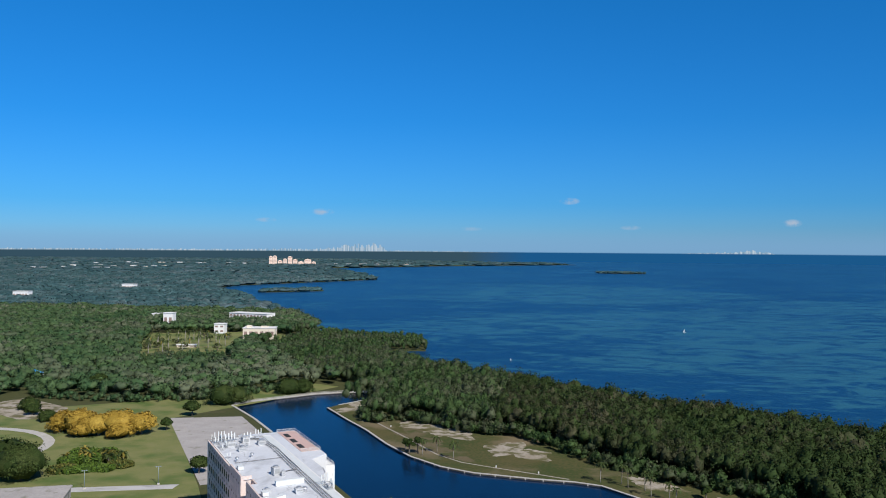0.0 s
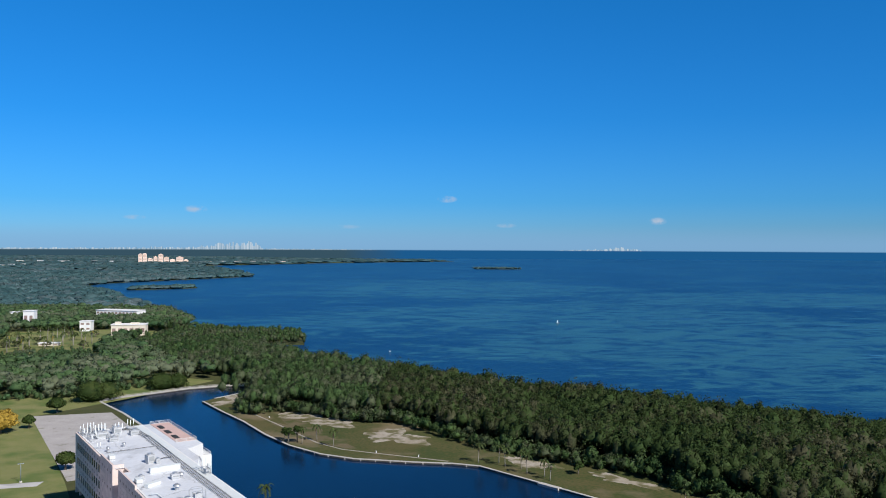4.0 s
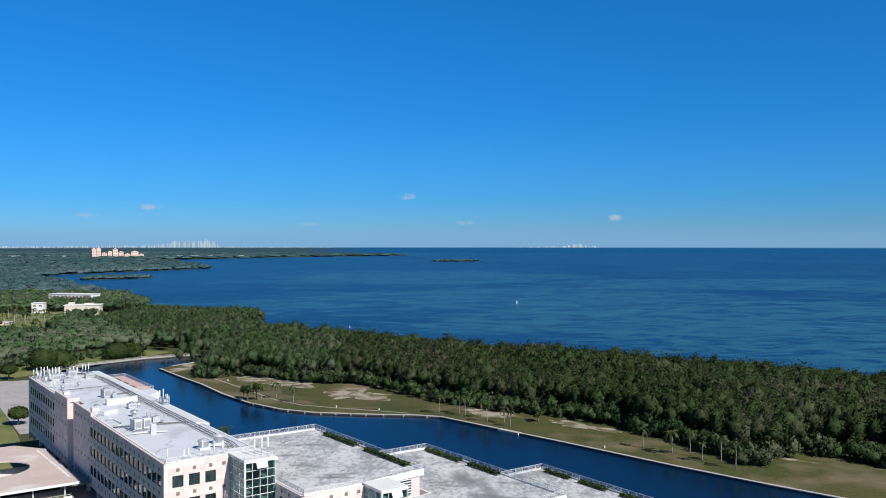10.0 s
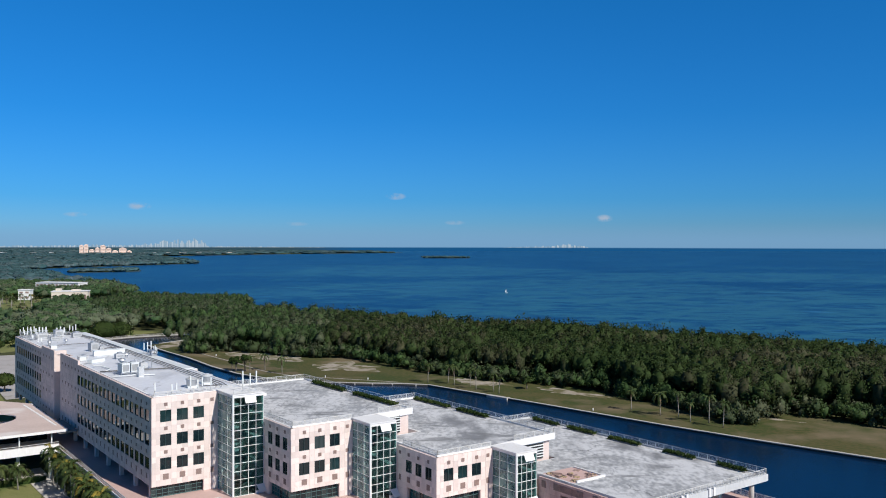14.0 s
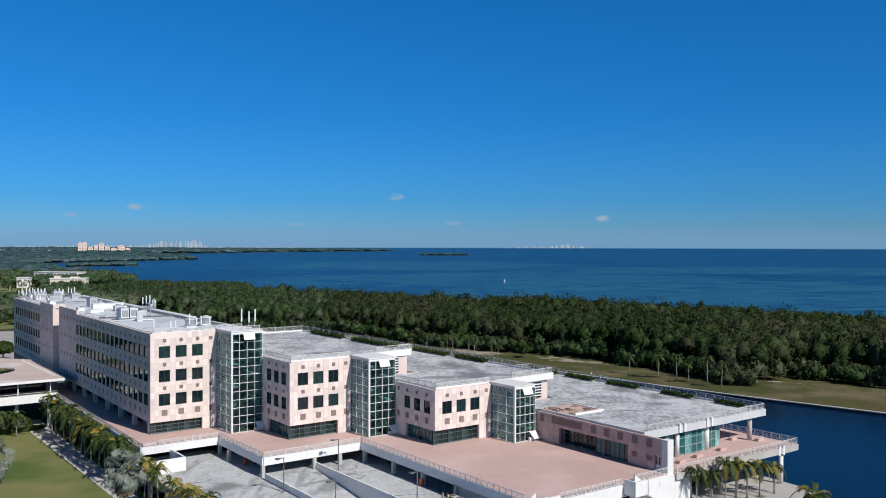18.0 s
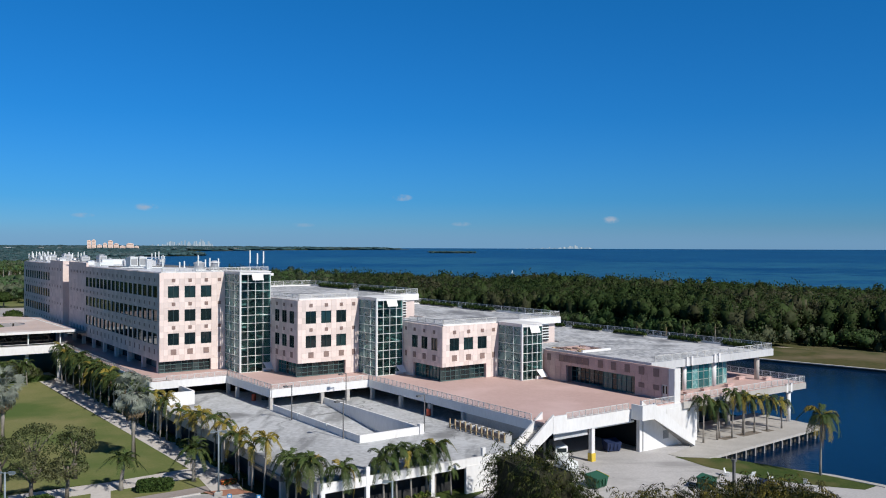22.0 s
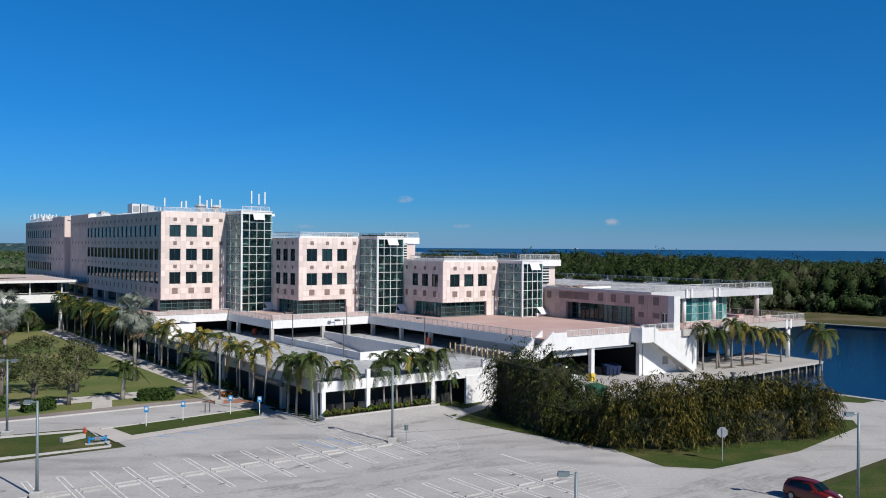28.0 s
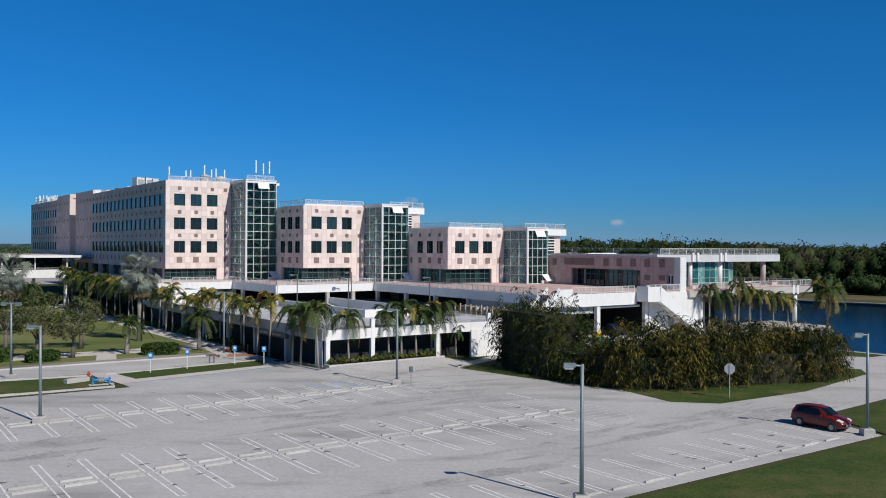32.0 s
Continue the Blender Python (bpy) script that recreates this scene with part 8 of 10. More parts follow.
def loft(rings, closed=True):
    """A skin over rings of equal count, capped at both ends."""
    g = Geo()
    n = len(rings[0])
    vs = [v for r in rings for v in r]
    fs = []
    for i in range(len(rings) - 1):
        for k in range(n):
            a, b = i * n + k, i * n + (k + 1) % n
            fs.append((a, b, b + n, a + n))
    fs.append(tuple(range(n - 1, -1, -1)))
    fs.append(tuple(range((len(rings) - 1) * n, len(rings) * n)))
    return g.add(vs, fs)


def section(x, half, z0, zb, zt, top_half):
    """A car body section at x: sill, belt, roof."""
    return [(x, -half * 0.92, z0), (x, -half, z0 + 0.2), (x, -half, zb - 0.1), (x, -half * 0.95, zb), (x, -top_half, zt - 0.06), (x, -top_half * 0.8, zt),
            (x, top_half * 0.8, zt), (x, top_half, zt - 0.06), (x, half * 0.95, zb), (x, half, zb - 0.1), (x, half, z0 + 0.2), (x, half * 0.92, z0)]


def wheel_on(t, x, y, r=0.32):
    s = 1 if y > 0 else -1
    w = part("wheel", Geo().cyl(0, 0, -0.1, 0.1, r, n=20), M["tyre"], t)
    w.matrix_basis = pose(x, y, r, 90, 0, 0)
    part("rim", Geo().cyl(0, 0, -0.115, 0.115, r * 0.62, n=16), M["rim"], w)


car = thing("parked_car", on_grid(-23.6, -80.6, 0.035, -93), "dark red rounded hatchback parked in a bay", "car")
xs = [(-2.12, 0.70, 0.45, 0.80, 0.95, 0.55), (-2.0, 0.80, 0.30, 0.98, 1.25, 0.58), (-1.75, 0.85, 0.22, 1.02, 1.50, 0.60), (-1.2, 0.86, 0.20, 1.03, 1.58, 0.63), (-0.3, 0.86, 0.20, 1.03, 1.60, 0.64), (0.25, 0.86, 0.20, 1.02, 1.55, 0.62),
      (0.62, 0.86, 0.20, 1.01, 1.32, 0.60), (0.95, 0.85, 0.20, 1.0, 1.06, 0.62), (1.5, 0.82, 0.22, 0.90, 0.98, 0.58), (1.95, 0.74, 0.28, 0.74, 0.82, 0.50), (2.12, 0.60, 0.38, 0.56, 0.62, 0.42)]
body = part("body", loft([section(*a) for a in xs]), M["car_red"], car, "dark red body", smooth=True)
part("windscreen", Geo().hexa([(0.30, -0.55, 1.50), (0.92, -0.60, 1.08), (0.92, 0.60, 1.08), (0.30, 0.55, 1.50)], [(0.33, -0.55, 1.53), (0.95, -0.60, 1.11), (0.95, 0.60, 1.11), (0.33, 0.55, 1.53)]), M["glass_dark"], car)
for s in (-1, 1):
    part("side_glass", Geo().hexa([(-1.55, 0.83 * s, 1.06), (0.55, 0.83 * s, 1.06), (0.15, 0.665 * s, 1.48), (-1.45, 0.655 * s, 1.46)], [(-1.55, 0.85 * s, 1.06), (0.55, 0.85 * s, 1.06), (0.15, 0.685 * s, 1.48), (-1.45, 0.675 * s, 1.46)]), M["glass_dark"], car)
    part("headlight", Geo().hexa([(1.70, 0.46 * s, 0.70), (1.98, 0.40 * s, 0.64), (1.93, 0.70 * s, 0.64), (1.66, 0.76 * s, 0.70)], [(1.70, 0.46 * s, 0.92), (2.02, 0.40 * s, 0.80), (1.97, 0.70 * s, 0.80), (1.66, 0.76 * s, 0.90)]), M["lens"], car, "clear headlight")
    part("tail_light", Geo().box(-2.11, 0.52 * s - 0.08, 0.75, -2.02, 0.52 * s + 0.08, 1.05), M["red"], car)
    part("mirror", Geo().box(0.45, 0.86 * s - 0.06, 0.98, 0.62, 0.86 * s + 0.12 * s, 1.12), M["car_red"], car)
part("rear_glass", Geo().hexa([(-2.02, -0.5, 1.05), (-2.02, 0.5, 1.05), (-1.80, 0.52, 1.46), (-1.80, -0.52, 1.46)], [(-2.06, -0.5, 1.05), (-2.06, 0.5, 1.05), (-1.84, 0.52, 1.46), (-1.84, -0.52, 1.46)]), M["glass_dark"], car)
part("grille", Geo().box(2.08, -0.3, 0.42, 2.15, 0.3, 0.58), M["chrome"], car)
part("bumper", Geo().box(-2.18, -0.66, 0.42, -2.05, 0.66, 0.58), M["tyre"], car)
for x, y in ((-1.28, -0.80), (-1.28, 0.80), (1.34, -0.80), (1.34, 0.80)):
    wheel_on(car, x, y)

van = thing("white_van", on_grid(-1.6, -29.4, yard_z(-1.6, -29.4) + 0.037, 62), "white panel van at the service bay", "van")
xs = [(-2.5, 0.88, 0.35, 1.1, 1.95, 0.80), (-2.4, 0.95, 0.25, 1.1, 2.05, 0.85), (0.6, 0.95, 0.25, 1.1, 2.08, 0.85), (1.1, 0.95, 0.25, 1.1, 2.0, 0.82), (1.75, 0.95, 0.25, 1.08, 1.15, 0.86), (2.4, 0.9, 0.3, 0.85, 0.95, 0.75), (2.55, 0.75, 0.4, 0.7, 0.75, 0.6)]
part("body", loft([section(*a) for a in xs]), M["frame_white"], van, smooth=True)
part("rear_window", Geo().box(-2.535, -0.65, 1.2, -2.47, 0.65, 1.75), M["glass_dark"], van)
part("windscreen", Geo().hexa([(1.12, -0.75, 1.9), (1.7, -0.8, 1.2), (1.7, 0.8, 1.2), (1.12, 0.75, 1.9)], [(1.16, -0.75, 1.93), (1.74, -0.8, 1.23), (1.74, 0.8, 1.23), (1.16, 0.75, 1.93)]), M["glass_dark"], van)
for s in (-1, 1):
    part("side_glass", Geo().box(-2.2, 0.925 * s - 0.02, 1.25, -0.9, 0.925 * s + 0.02, 1.7), M["glass_dark"], van)
for x, y in ((-1.6, -0.88), (-1.6, 0.88), (1.6, -0.88), (1.6, 0.88)):
    wheel_on(van, x, y, 0.34)
# the nearer of the two vans, simplified to body and two wheels
t = thing("box_trailer", on_grid(-7.2, -37.0, yard_z(-7.2, -37.0) + 0.037, 75), "rounded white van in the yard", "trailer")
xs = [(-1.9, 0.7, 0.5, 1.2, 1.8, 0.6), (-1.6, 0.95, 0.4, 1.3, 2.1, 0.8), (1.2, 0.95, 0.4, 1.3, 2.1, 0.8), (1.8, 0.8, 0.45, 1.2, 1.7, 0.55)]
part("body", loft([section(*a) for a in xs]), M["frame_white"], t, smooth=True)
for x, y in ((-0.2, -0.9), (-0.2, 0.9)):
    wheel_on(t, x, y, 0.33)


def dumpster(p, q, turn, material, lid, label, edge=False):
    t = thing("dumpster", on_grid(p, q, yard_z(p, q) + 0.037, turn), label, "dumpster", "dumpsters in the yard")
    part("bin", Geo().hexa([(-1.0, -0.7, 0.12), (1.0, -0.7, 0.12), (1.0, 0.7, 0.12), (-1.0, 0.7, 0.12)], [(-1.1, -0.95, 1.25), (1.1, -0.95, 1.25), (1.1, 0.95, 1.55), (-1.1, 0.95, 1.55)]), M[material], t)
    part("lid", Geo().hexa([(-1.12, -0.98, 1.26), (1.12, -0.98, 1.26), (1.12, 0.97, 1.56), (-1.12, 0.97, 1.56)], [(-1.12, -0.98, 1.32), (1.12, -0.98, 1.32), (1.12, 0.97, 1.62), (-1.12, 0.97, 1.62)]), M[lid], t)
    if edge:
        part("lid_edge", Geo().hexa([(1.13, -0.98, 1.2), (1.2, -0.98, 1.2), (1.2, 0.97, 1.5), (1.13, 0.97, 1.5)], [(1.13, -0.98, 1.36), (1.2, -0.98, 1.36), (1.2, 0.97, 1.68), (1.13, 0.97, 1.68)]), M["yellow"], t, "yellow lid edge")
    for x in (-0.6, 0.0, 0.6):
        part("rib", Geo().box(x - 0.06, -0.98, 0.3, x + 0.06, -0.88, 1.2), M[material], t)
    for x, y in ((-0.8, -0.5), (0.8, -0.5), (-0.8, 0.5), (0.8, 0.5)):
        part("castor", Geo().box(x - 0.08, y - 0.05, 0, x + 0.08, y + 0.05, 0.13), M["tyre"], t)


dumpster(-7.7, -42.8, 5, "dumpster_green", "dumpster_green", "green steel dumpster with a yellow lid edge", True)
dumpster(7.2, -31.4, -20, "dumpster_blue", "dumpster_blue", "dark blue dumpster in the shaded bay")
dumpster(3.8, -50.2, 20, "dumpster_green", "dumpster_green", "green steel dumpster behind the hedge")
dumpster(8.2, -55.3, 20, "dumpster_blue", "dumpster_blue", "blue steel dumpster behind the hedge")


def yard_chair(p, q, turn):
    t = thing("garden_chair", on_grid(p, q, yard_z(p, q) + 0.06, turn), "pale outdoor chair beside the basin", "chair", "chairs by the basin")
    part("seat", Geo().box(-0.28, -0.28, 0.4, 0.28, 0.28, 0.46), M["frame_white"], t)
    part("backrest", Geo().hexa([(-0.28, 0.24, 0.46), (0.28, 0.24, 0.46), (0.28, 0.3, 0.46), (-0.28, 0.3, 0.46)], [(-0.28, 0.42, 1.0), (0.28, 0.42, 1.0), (0.28, 0.47, 1.0), (-0.28, 0.47, 1.0)]), M["frame_white"], t)
    for x in (-0.25, 0.25):
        for y in (-0.25, 0.25):
            part("leg", Geo().box(x - 0.03, y - 0.03, 0, x + 0.03, y + 0.03, 0.4), M["frame_white"], t)


for a in ((10.4, -48.4, 20), (12.4, -50.6, 160), (14.0, -52.4, 40), (16.0, -56.0, 100)):
    yard_chair(*a)
# benches on the terrace before the bowed glass
for p, q in ((24.5, -31.2), (29.5, -30.6), (36.5, -30.0), (47.6, -29.6), (44.5, -26.5)):
    t = thing("terrace_bench", CAMPUS @ pose(p, q, 7.19, 0, 0, 8), "low terracotta planter bench on the terrace", "bench", "terrace benches")
    part("seat", Geo().box(-1.1, -0.35, 0.35, 1.1, 0.35, 0.5), M["terrace"], t)
    part("base", Geo().box(-1.0, -0.28, 0, 1.0, 0.28, 0.35), M["stone_dark"], t)

# ---- vegetation ----
RNG = np.random.default_rng(11)


def frond_mesh(name, length, droop, leaf, material, pairs=21, rise0=0.9, width=0.05, hang=0.55):
    """A feather palm leaf: an arched stalk with drooping leaflets on both sides."""
    g = Geo()
    pts = []
    for k in range(9):
        t = k / 8
        pts.append(Vector((length * (t - 0.12 * t * t), 0, length * (rise0 * t - droop * t * t))))
    g.tube(pts, [0.045 * (1 - 0.8 * k / 8) for k in range(9)], 3)
    rr = random.Random(len(name) + int(length * 10))
    for k in range(pairs):
        t = 0.14 + 0.86 * k / (pairs - 1)
        x = t * 8
        i = min(int(x), 7)
        p = pts[i].lerp(pts[i + 1], x - i)
        d = (pts[i + 1] - pts[i]).normalized()
        L = leaf * (0.55 + 0.45 * math.sin(math.pi * min(1, 0.2 + 0.75 * t)))
        for s in (-1, 1):
            Ls = L * rr.uniform(0.75, 1.2)
            out = (Vector((0, s, 0)) * rr.uniform(0.6, 1.0) + d * rr.uniform(0.55, 1.0) + Vector((0, 0, rr.uniform(-0.15, 0.25)))).normalized()
            mid = p + out * Ls * 0.5 + Vector((0, 0, -hang * Ls * 0.08))
            tip = p + out * Ls * 0.95 + Vector((0, 0, -hang * Ls * rr.uniform(0.35, 0.7)))
            w = d * width
            g.add([p - w * 0.6, p + w * 0.6, mid + w, mid - w], [(0, 1, 2, 3)])
            g.add([mid - w, mid + w, tip], [(0, 1, 2)])
    return g.mesh(name, material)


def fan_mesh(name, r, material, n=15):
    """A stiff fan palm leaf on a stalk."""
    g = Geo().tube([(0, 0, 0), (r * 0.8, 0, r * 0.3), (r * 1.45, 0, r * 0.4)], [0.05, 0.04, 0.03], 4)
    c = Vector((r * 1.45, 0, r * 0.4))
    rr = random.Random(n)
    for k in range(n):
        am = radians(-118 + 236 * (k + 0.5) / n)
        half = radians(236 / n * 0.42)
        R = r * (0.82 + 0.18 * math.cos(am)) * rr.uniform(0.88, 1.08)
        u, w = Vector((math.cos(am), math.sin(am), 0)), Vector((-math.sin(am), math.cos(am), 0))
        m0, m1 = c + u * R * 0.55 - w * R * 0.55 * half + Vector((0, 0, 0.08 * r)), c + u * R * 0.55 + w * R * 0.55 * half + Vector((0, 0, 0.08 * r))
        tip = c + u * R * 0.92 + Vector((0, 0, -rr.uniform(0.15, 0.5) * r))
        g.add([c, m0, tip, m1], [(0, 1, 2, 3)])
    return g.mesh(name, material)


FROND = {k: [frond_mesh("frond", 2.4, 1.45, 0.62, M[k], pairs=27, rise0=1.08, width=0.058, hang=0.7), frond_mesh("frond", 2.3, 1.75, 0.64, M[k], pairs=27, rise0=0.95, width=0.058, hang=0.8), frond_mesh("frond", 2.2, 1.15, 0.60, M[k], pairs=26, rise0=1.32, width=0.058, hang=0.6)] for k in ("frond", "frond_gold")}
FROND_DEAD = frond_mesh("dead_frond", 1.15, 1.5, 0.42, M["frond_dead"], pairs=14, rise0=0.1, hang=1.1)
FAN = fan_mesh("fan_leaf", 1.25, M["frond_silver"], 21)
FAN_DEAD = fan_mesh("dead_fan_leaf", 1.5, M["frond_dead"], 9)


def palm(x, y, z, h, size=1.0, gold=0.0, fronds=15, seed=0, label="royal palm with a smooth grey trunk", group="palms", dead=1, lean=0.4, thick=0.13, stiff=False, lift=0.0):
    rr = random.Random(seed)
    t = thing("palm_tree", pose(x, y, z, 0, 0, rr.uniform(0, 360)), label, "palm tree", group)
    lx = rr.uniform(-lean, lean)
    pts = [(0, 0, -0.1), (lx * 0.15, 0, h * 0.25), (lx * 0.45, 0, h * 0.6), (lx, 0, h)]
    part("trunk", Geo().tube(pts, [thick * 1.35, thick, thick * 0.85, thick * 0.75], 8), M["trunk"], t, smooth=True)
    part("crownshaft", Geo().tube([(lx, 0, h - 0.05), (lx, 0, h + 0.45 * size), (lx, 0, h + 0.85 * size)], [thick * 0.95, thick * 0.85, 0.06], 8), M["shaft"], t, smooth=True)
    for k in range(fronds):
        gk = "frond_gold" if rr.random() < gold else "frond"
        ob = part("frond", FROND[gk][0 if k % 3 == 0 else (1 if k % 3 == 1 else 2)], None, t)
        s = size * rr.uniform(0.85, 1.12)
        ob.matrix_basis = Matrix.Translation((lx, 0, h + 0.7 * size)) @ pose(0, 0, 0, rr.uniform(-14, 14), rr.uniform(-42, 4) if stiff else rr.uniform(-12, 26) - lift, 360 * k / fronds * 1.0 + rr.uniform(-12, 12)) @ Matrix.Diagonal((s, s, s, 1))
    for k in range(dead):
        ob = part("dead_frond", FROND_DEAD, None, t)
        s = size * rr.uniform(0.8, 1.1)
        ob.matrix_basis = Matrix.Translation((lx, 0, h + 0.2 * size)) @ pose(0, 0, 0, 0, rr.uniform(20, 45), rr.uniform(0, 360)) @ Matrix.Diagonal((s, s, s, 1))


def silver_palm(x, y, h, size, seed):
    rr = random.Random(seed)
    t = thing("silver_fan_palm", pose(x, y, 0.05, 0, 0, rr.uniform(0, 360)), "tall silver-blue fan palm with a dead leaf skirt", "palm tree", "silver fan palms")
    part("trunk", Geo().tube([(0, 0, -0.1), (0.05, 0, h * 0.5), (0, 0, h)], [0.42, 0.30, 0.28], 10), M["trunk"], t, smooth=True)
    for k in range(52):
        el = rr.uniform(-65, 80)
        ob = part("fan_leaf", FAN, None, t)
        s = size * rr.uniform(0.85, 1.3)
        ob.matrix_basis = Matrix.Translation((0, 0, h)) @ pose(0, 0, 0, rr.uniform(-50, 50), el, 360 * k / 46 * 7 + rr.uniform(-9, 9)) @ Matrix.Diagonal((s, s, s, 1))
    for k in range(13):
        ob = part("dead_fan_leaf", FAN_DEAD, None, t)
        s = size * rr.uniform(0.8, 1.1)
        ob.matrix_basis = Matrix.Translation((0, 0, h - 0.5)) @ pose(0, 0, 0, 0, rr.uniform(72, 100), 26 * k + rr.uniform(-8, 8)) @ Matrix.Diagonal((s, s, s, 1))


def palm_pq(p, q, h, **kw):
    x, y = at(p, q)
    palm(x, y, kw.pop("z", 0.05), h, **kw)


# row along the walk beside the parking deck
_s = 1
for k, q in enumerate((-20.5, -17.6, -13.6, -10.8, -6.8, -3.6, -0.4, 3.6, 7.2, 10.4, 14.2, 17.4, 21.5, 25.5, 29.5)):
    _s += 1
    palm_pq(-41.05 + random.uniform(-0.4, 0.4), q + random.uniform(-0.6, 0.6), random.uniform(3.8, 5.4) + (0.8 if q < 0 else 0.3), size=0.98, gold=0.62 if q < 18 else 0.2, seed=_s, dead=1, lift=14, group="palms along the walk", label="slim palm with yellowing fronds beside the walk", fronds=12)
for k, q in enumerate((34, 38, 42.5, 46.5, 51, 55, 59.5, 64, 69, 73.5, 78, 83)):
    _s += 1
    palm_pq(-41.5 + random.uniform(-0.5, 0.5), q + random.uniform(-0.9, 0.9), random.uniform(4.9, 6.6), size=1.27, lift=6, gold=0.10, seed=_s, dead=1, group="palms along the walk", label="dark green palm beside the walk", fronds=17)
# before the deck
for p, q, h in ((-41.5, -27.6, 5.0), (-41.3, -29.3, 5.2), (-40.9, -32.7, 5.6), (-37.2, -32.9, 4.6), (-32.0, -32.9, 4.7), (-30.2, -32.8, 5.6), (-28.2, -32.9, 4.8), (-25.9, -32.8, 4.9), (-24.9, -33.0, 5.3)):
    _s += 1
    palm_pq(p, q, h, size=1.12, gold=0.03, seed=_s, dead=2, fronds=17, group="palms before the deck", label="palm with hanging brown fronds before the deck")
palm_pq(-22.5, -33.0, 2.9, size=0.62, gold=0.0, seed=90, dead=0, group="palms before the deck", label="small young palm before the deck wall")
# on the wharf
for p, q, h in ((21.9, -36.0, 5.6), (25.2, -36.0, 4.6), (26.6, -35.4, 4.4), (28.0, -36.6, 6.0), (31.4, -36.3, 5.0), (32.4, -35.4, 4.9), (34.3, -36.2, 4.6), (37.2, -36.5, 4.2), (40.6, -36.9, 3.4)):
    _s += 1
    palm_pq(p, q, h, size=0.95, gold=0.35 if p > 30 else 0.1, seed=_s, z=0.96, dead=2, group="palms on the wharf", label="slim palm growing on the wharf")
palm_pq(21.9, -54.4, 6.9, size=1.3, gold=0.35, seed=121, dead=2, group="palms by the basin", label="coconut palm leaning beside the basin", lean=0.9, fronds=18)
# lawn
x, y = at(-48.8, 5.8)
silver_palm(x, y, 9.5, 1.02, 5)
x, y = at(-62.5, 23.5)
silver_palm(x, y, 9.2, 1.02, 6)
for p, q, h, s in ((-45.7, -9.3, 2.9, 1.1), (-54.4, -8.1, 2.6, 1.05), (-62.8, 34, 3.0, 1.1)):
    _s += 1
    palm_pq(p, q, h, size=s, gold=0.0, seed=_s, dead=1, fronds=19, thick=0.26, stiff=True, group="date palms on the lawn", label="stout date palm on the lawn")
for p, q, h in ((-52.5, 84, 4), (-56, 80, 4.5), (-48.5, 83.5, 3.4), (-60, 86, 5)):
    _s += 1
    palm_pq(p, q, h, size=1.15, gold=0.05, seed=_s, dead=1, group="palms by the entrance", label="broad palm before the entrance bridge")
# behind the building on the water side
palm(*at(10.5, 125.5), 0.05, 8.4, size=1.15, seed=130, gold=0, dead=2, group="palms by the basin", label="palm between building and canal wall")
for k in range(3):
    palm(*at(10.5 + (k % 2), 103 + 3.4 * k), 0.05, 6.6 + (k % 3) * 0.5, size=1.0, seed=140 + k, gold=0.1, group="palms by the basin", label="palm beside the canal wall")
# far bank palms, some half bare
for k, (x, y, h, s) in enumerate(((-71.5, 351.4, 8, 1.2), (-62.9, 342.5, 8, 1.2), (-76.5, 346, 8.5, 1.1), (-4.4, 320.3, 9, 1.3), (3.2, 320.5, 8.5, 1.1), (5.4, 315.7, 9, 1.1), (11.2, 312.9, 8, 1.0), (13, 305.8, 9, 1.1), (19, 302.7, 7.5, 1.0), (20.6, 298, 7, 0.9), (60, 268, 7.5, 1.0), (67, 260, 8, 1.5), (72, 258, 10, 1.1), (73.5, 251, 7, 0.9),
                                  (78.5, 249.5, 10, 1.1), (80.5, 243, 9.5, 1.0))):
    palm(x, y, 0.05, h * 0.66, size=s * 0.95, seed=200 + k, gold=0.0, dead=4, fronds=9, group="palms on the far bank", label="weathered palm with drooping fronds on the far bank")


def crown(n_clump, n_leaf, rx, ry, rz, leaf, rng, low=0.35, size=0.46, ragged=1.1, stir=0.2):
    """Leaf quads over a heap of rounded clumps, centred on the crown; also returns the clumps' soft normals."""
    c = rng.normal(size=(n_clump, 3)); c /= np.linalg.norm(c, axis=1)[:, None]
    c[:, 2] = np.abs(c[:, 2]) * (0.85 + low) - low
    c *= rng.uniform(0.42, 0.78, (n_clump, 1))
    rad = size * rng.uniform(0.65, 1.15, n_clump)
    share = rad ** 2
    idx = rng.choice(n_clump, n_leaf, p=share / share.sum())
    d = rng.normal(size=(n_leaf, 3)); d /= np.linalg.norm(d, axis=1)[:, None]
    out = c[idx] / (np.linalg.norm(c[idx], axis=1)[:, None] + 1e-6)
    d += out * 0.55 + np.array([0, 0, 0.25])
    d /= np.linalg.norm(d, axis=1)[:, None]
    pt = c[idx] + d * (rad[idx] * rng.uniform(0.62, ragged, n_leaf))[:, None]
    soft = d * 0.75 + out * 0.25 + rng.normal(size=(n_leaf, 3)) * stir + np.array([0, 0, 0.12])
    nrm = d + rng.normal(size=(n_leaf, 3)) * 0.45
    nrm /= np.linalg.norm(nrm, axis=1)[:, None]
    a = np.cross(nrm, rng.normal(size=(n_leaf, 3))); a /= np.linalg.norm(a, axis=1)[:, None]
    b = np.cross(nrm, a)
    k = np.array([rx, ry, rz])
    pt = pt * k
    soft = soft / k; soft /= np.linalg.norm(soft, axis=1)[:, None]
    s = leaf * rng.uniform(0.6, 1.35, (n_leaf, 1))
    v = np.stack([pt - a * s, pt - b * s * 0.62, pt + a * s, pt + b * s * 0.62], 1).reshape(-1, 3)
    return v, np.arange(4 * n_leaf).reshape(-1, 4), np.repeat(soft, 4, 0)


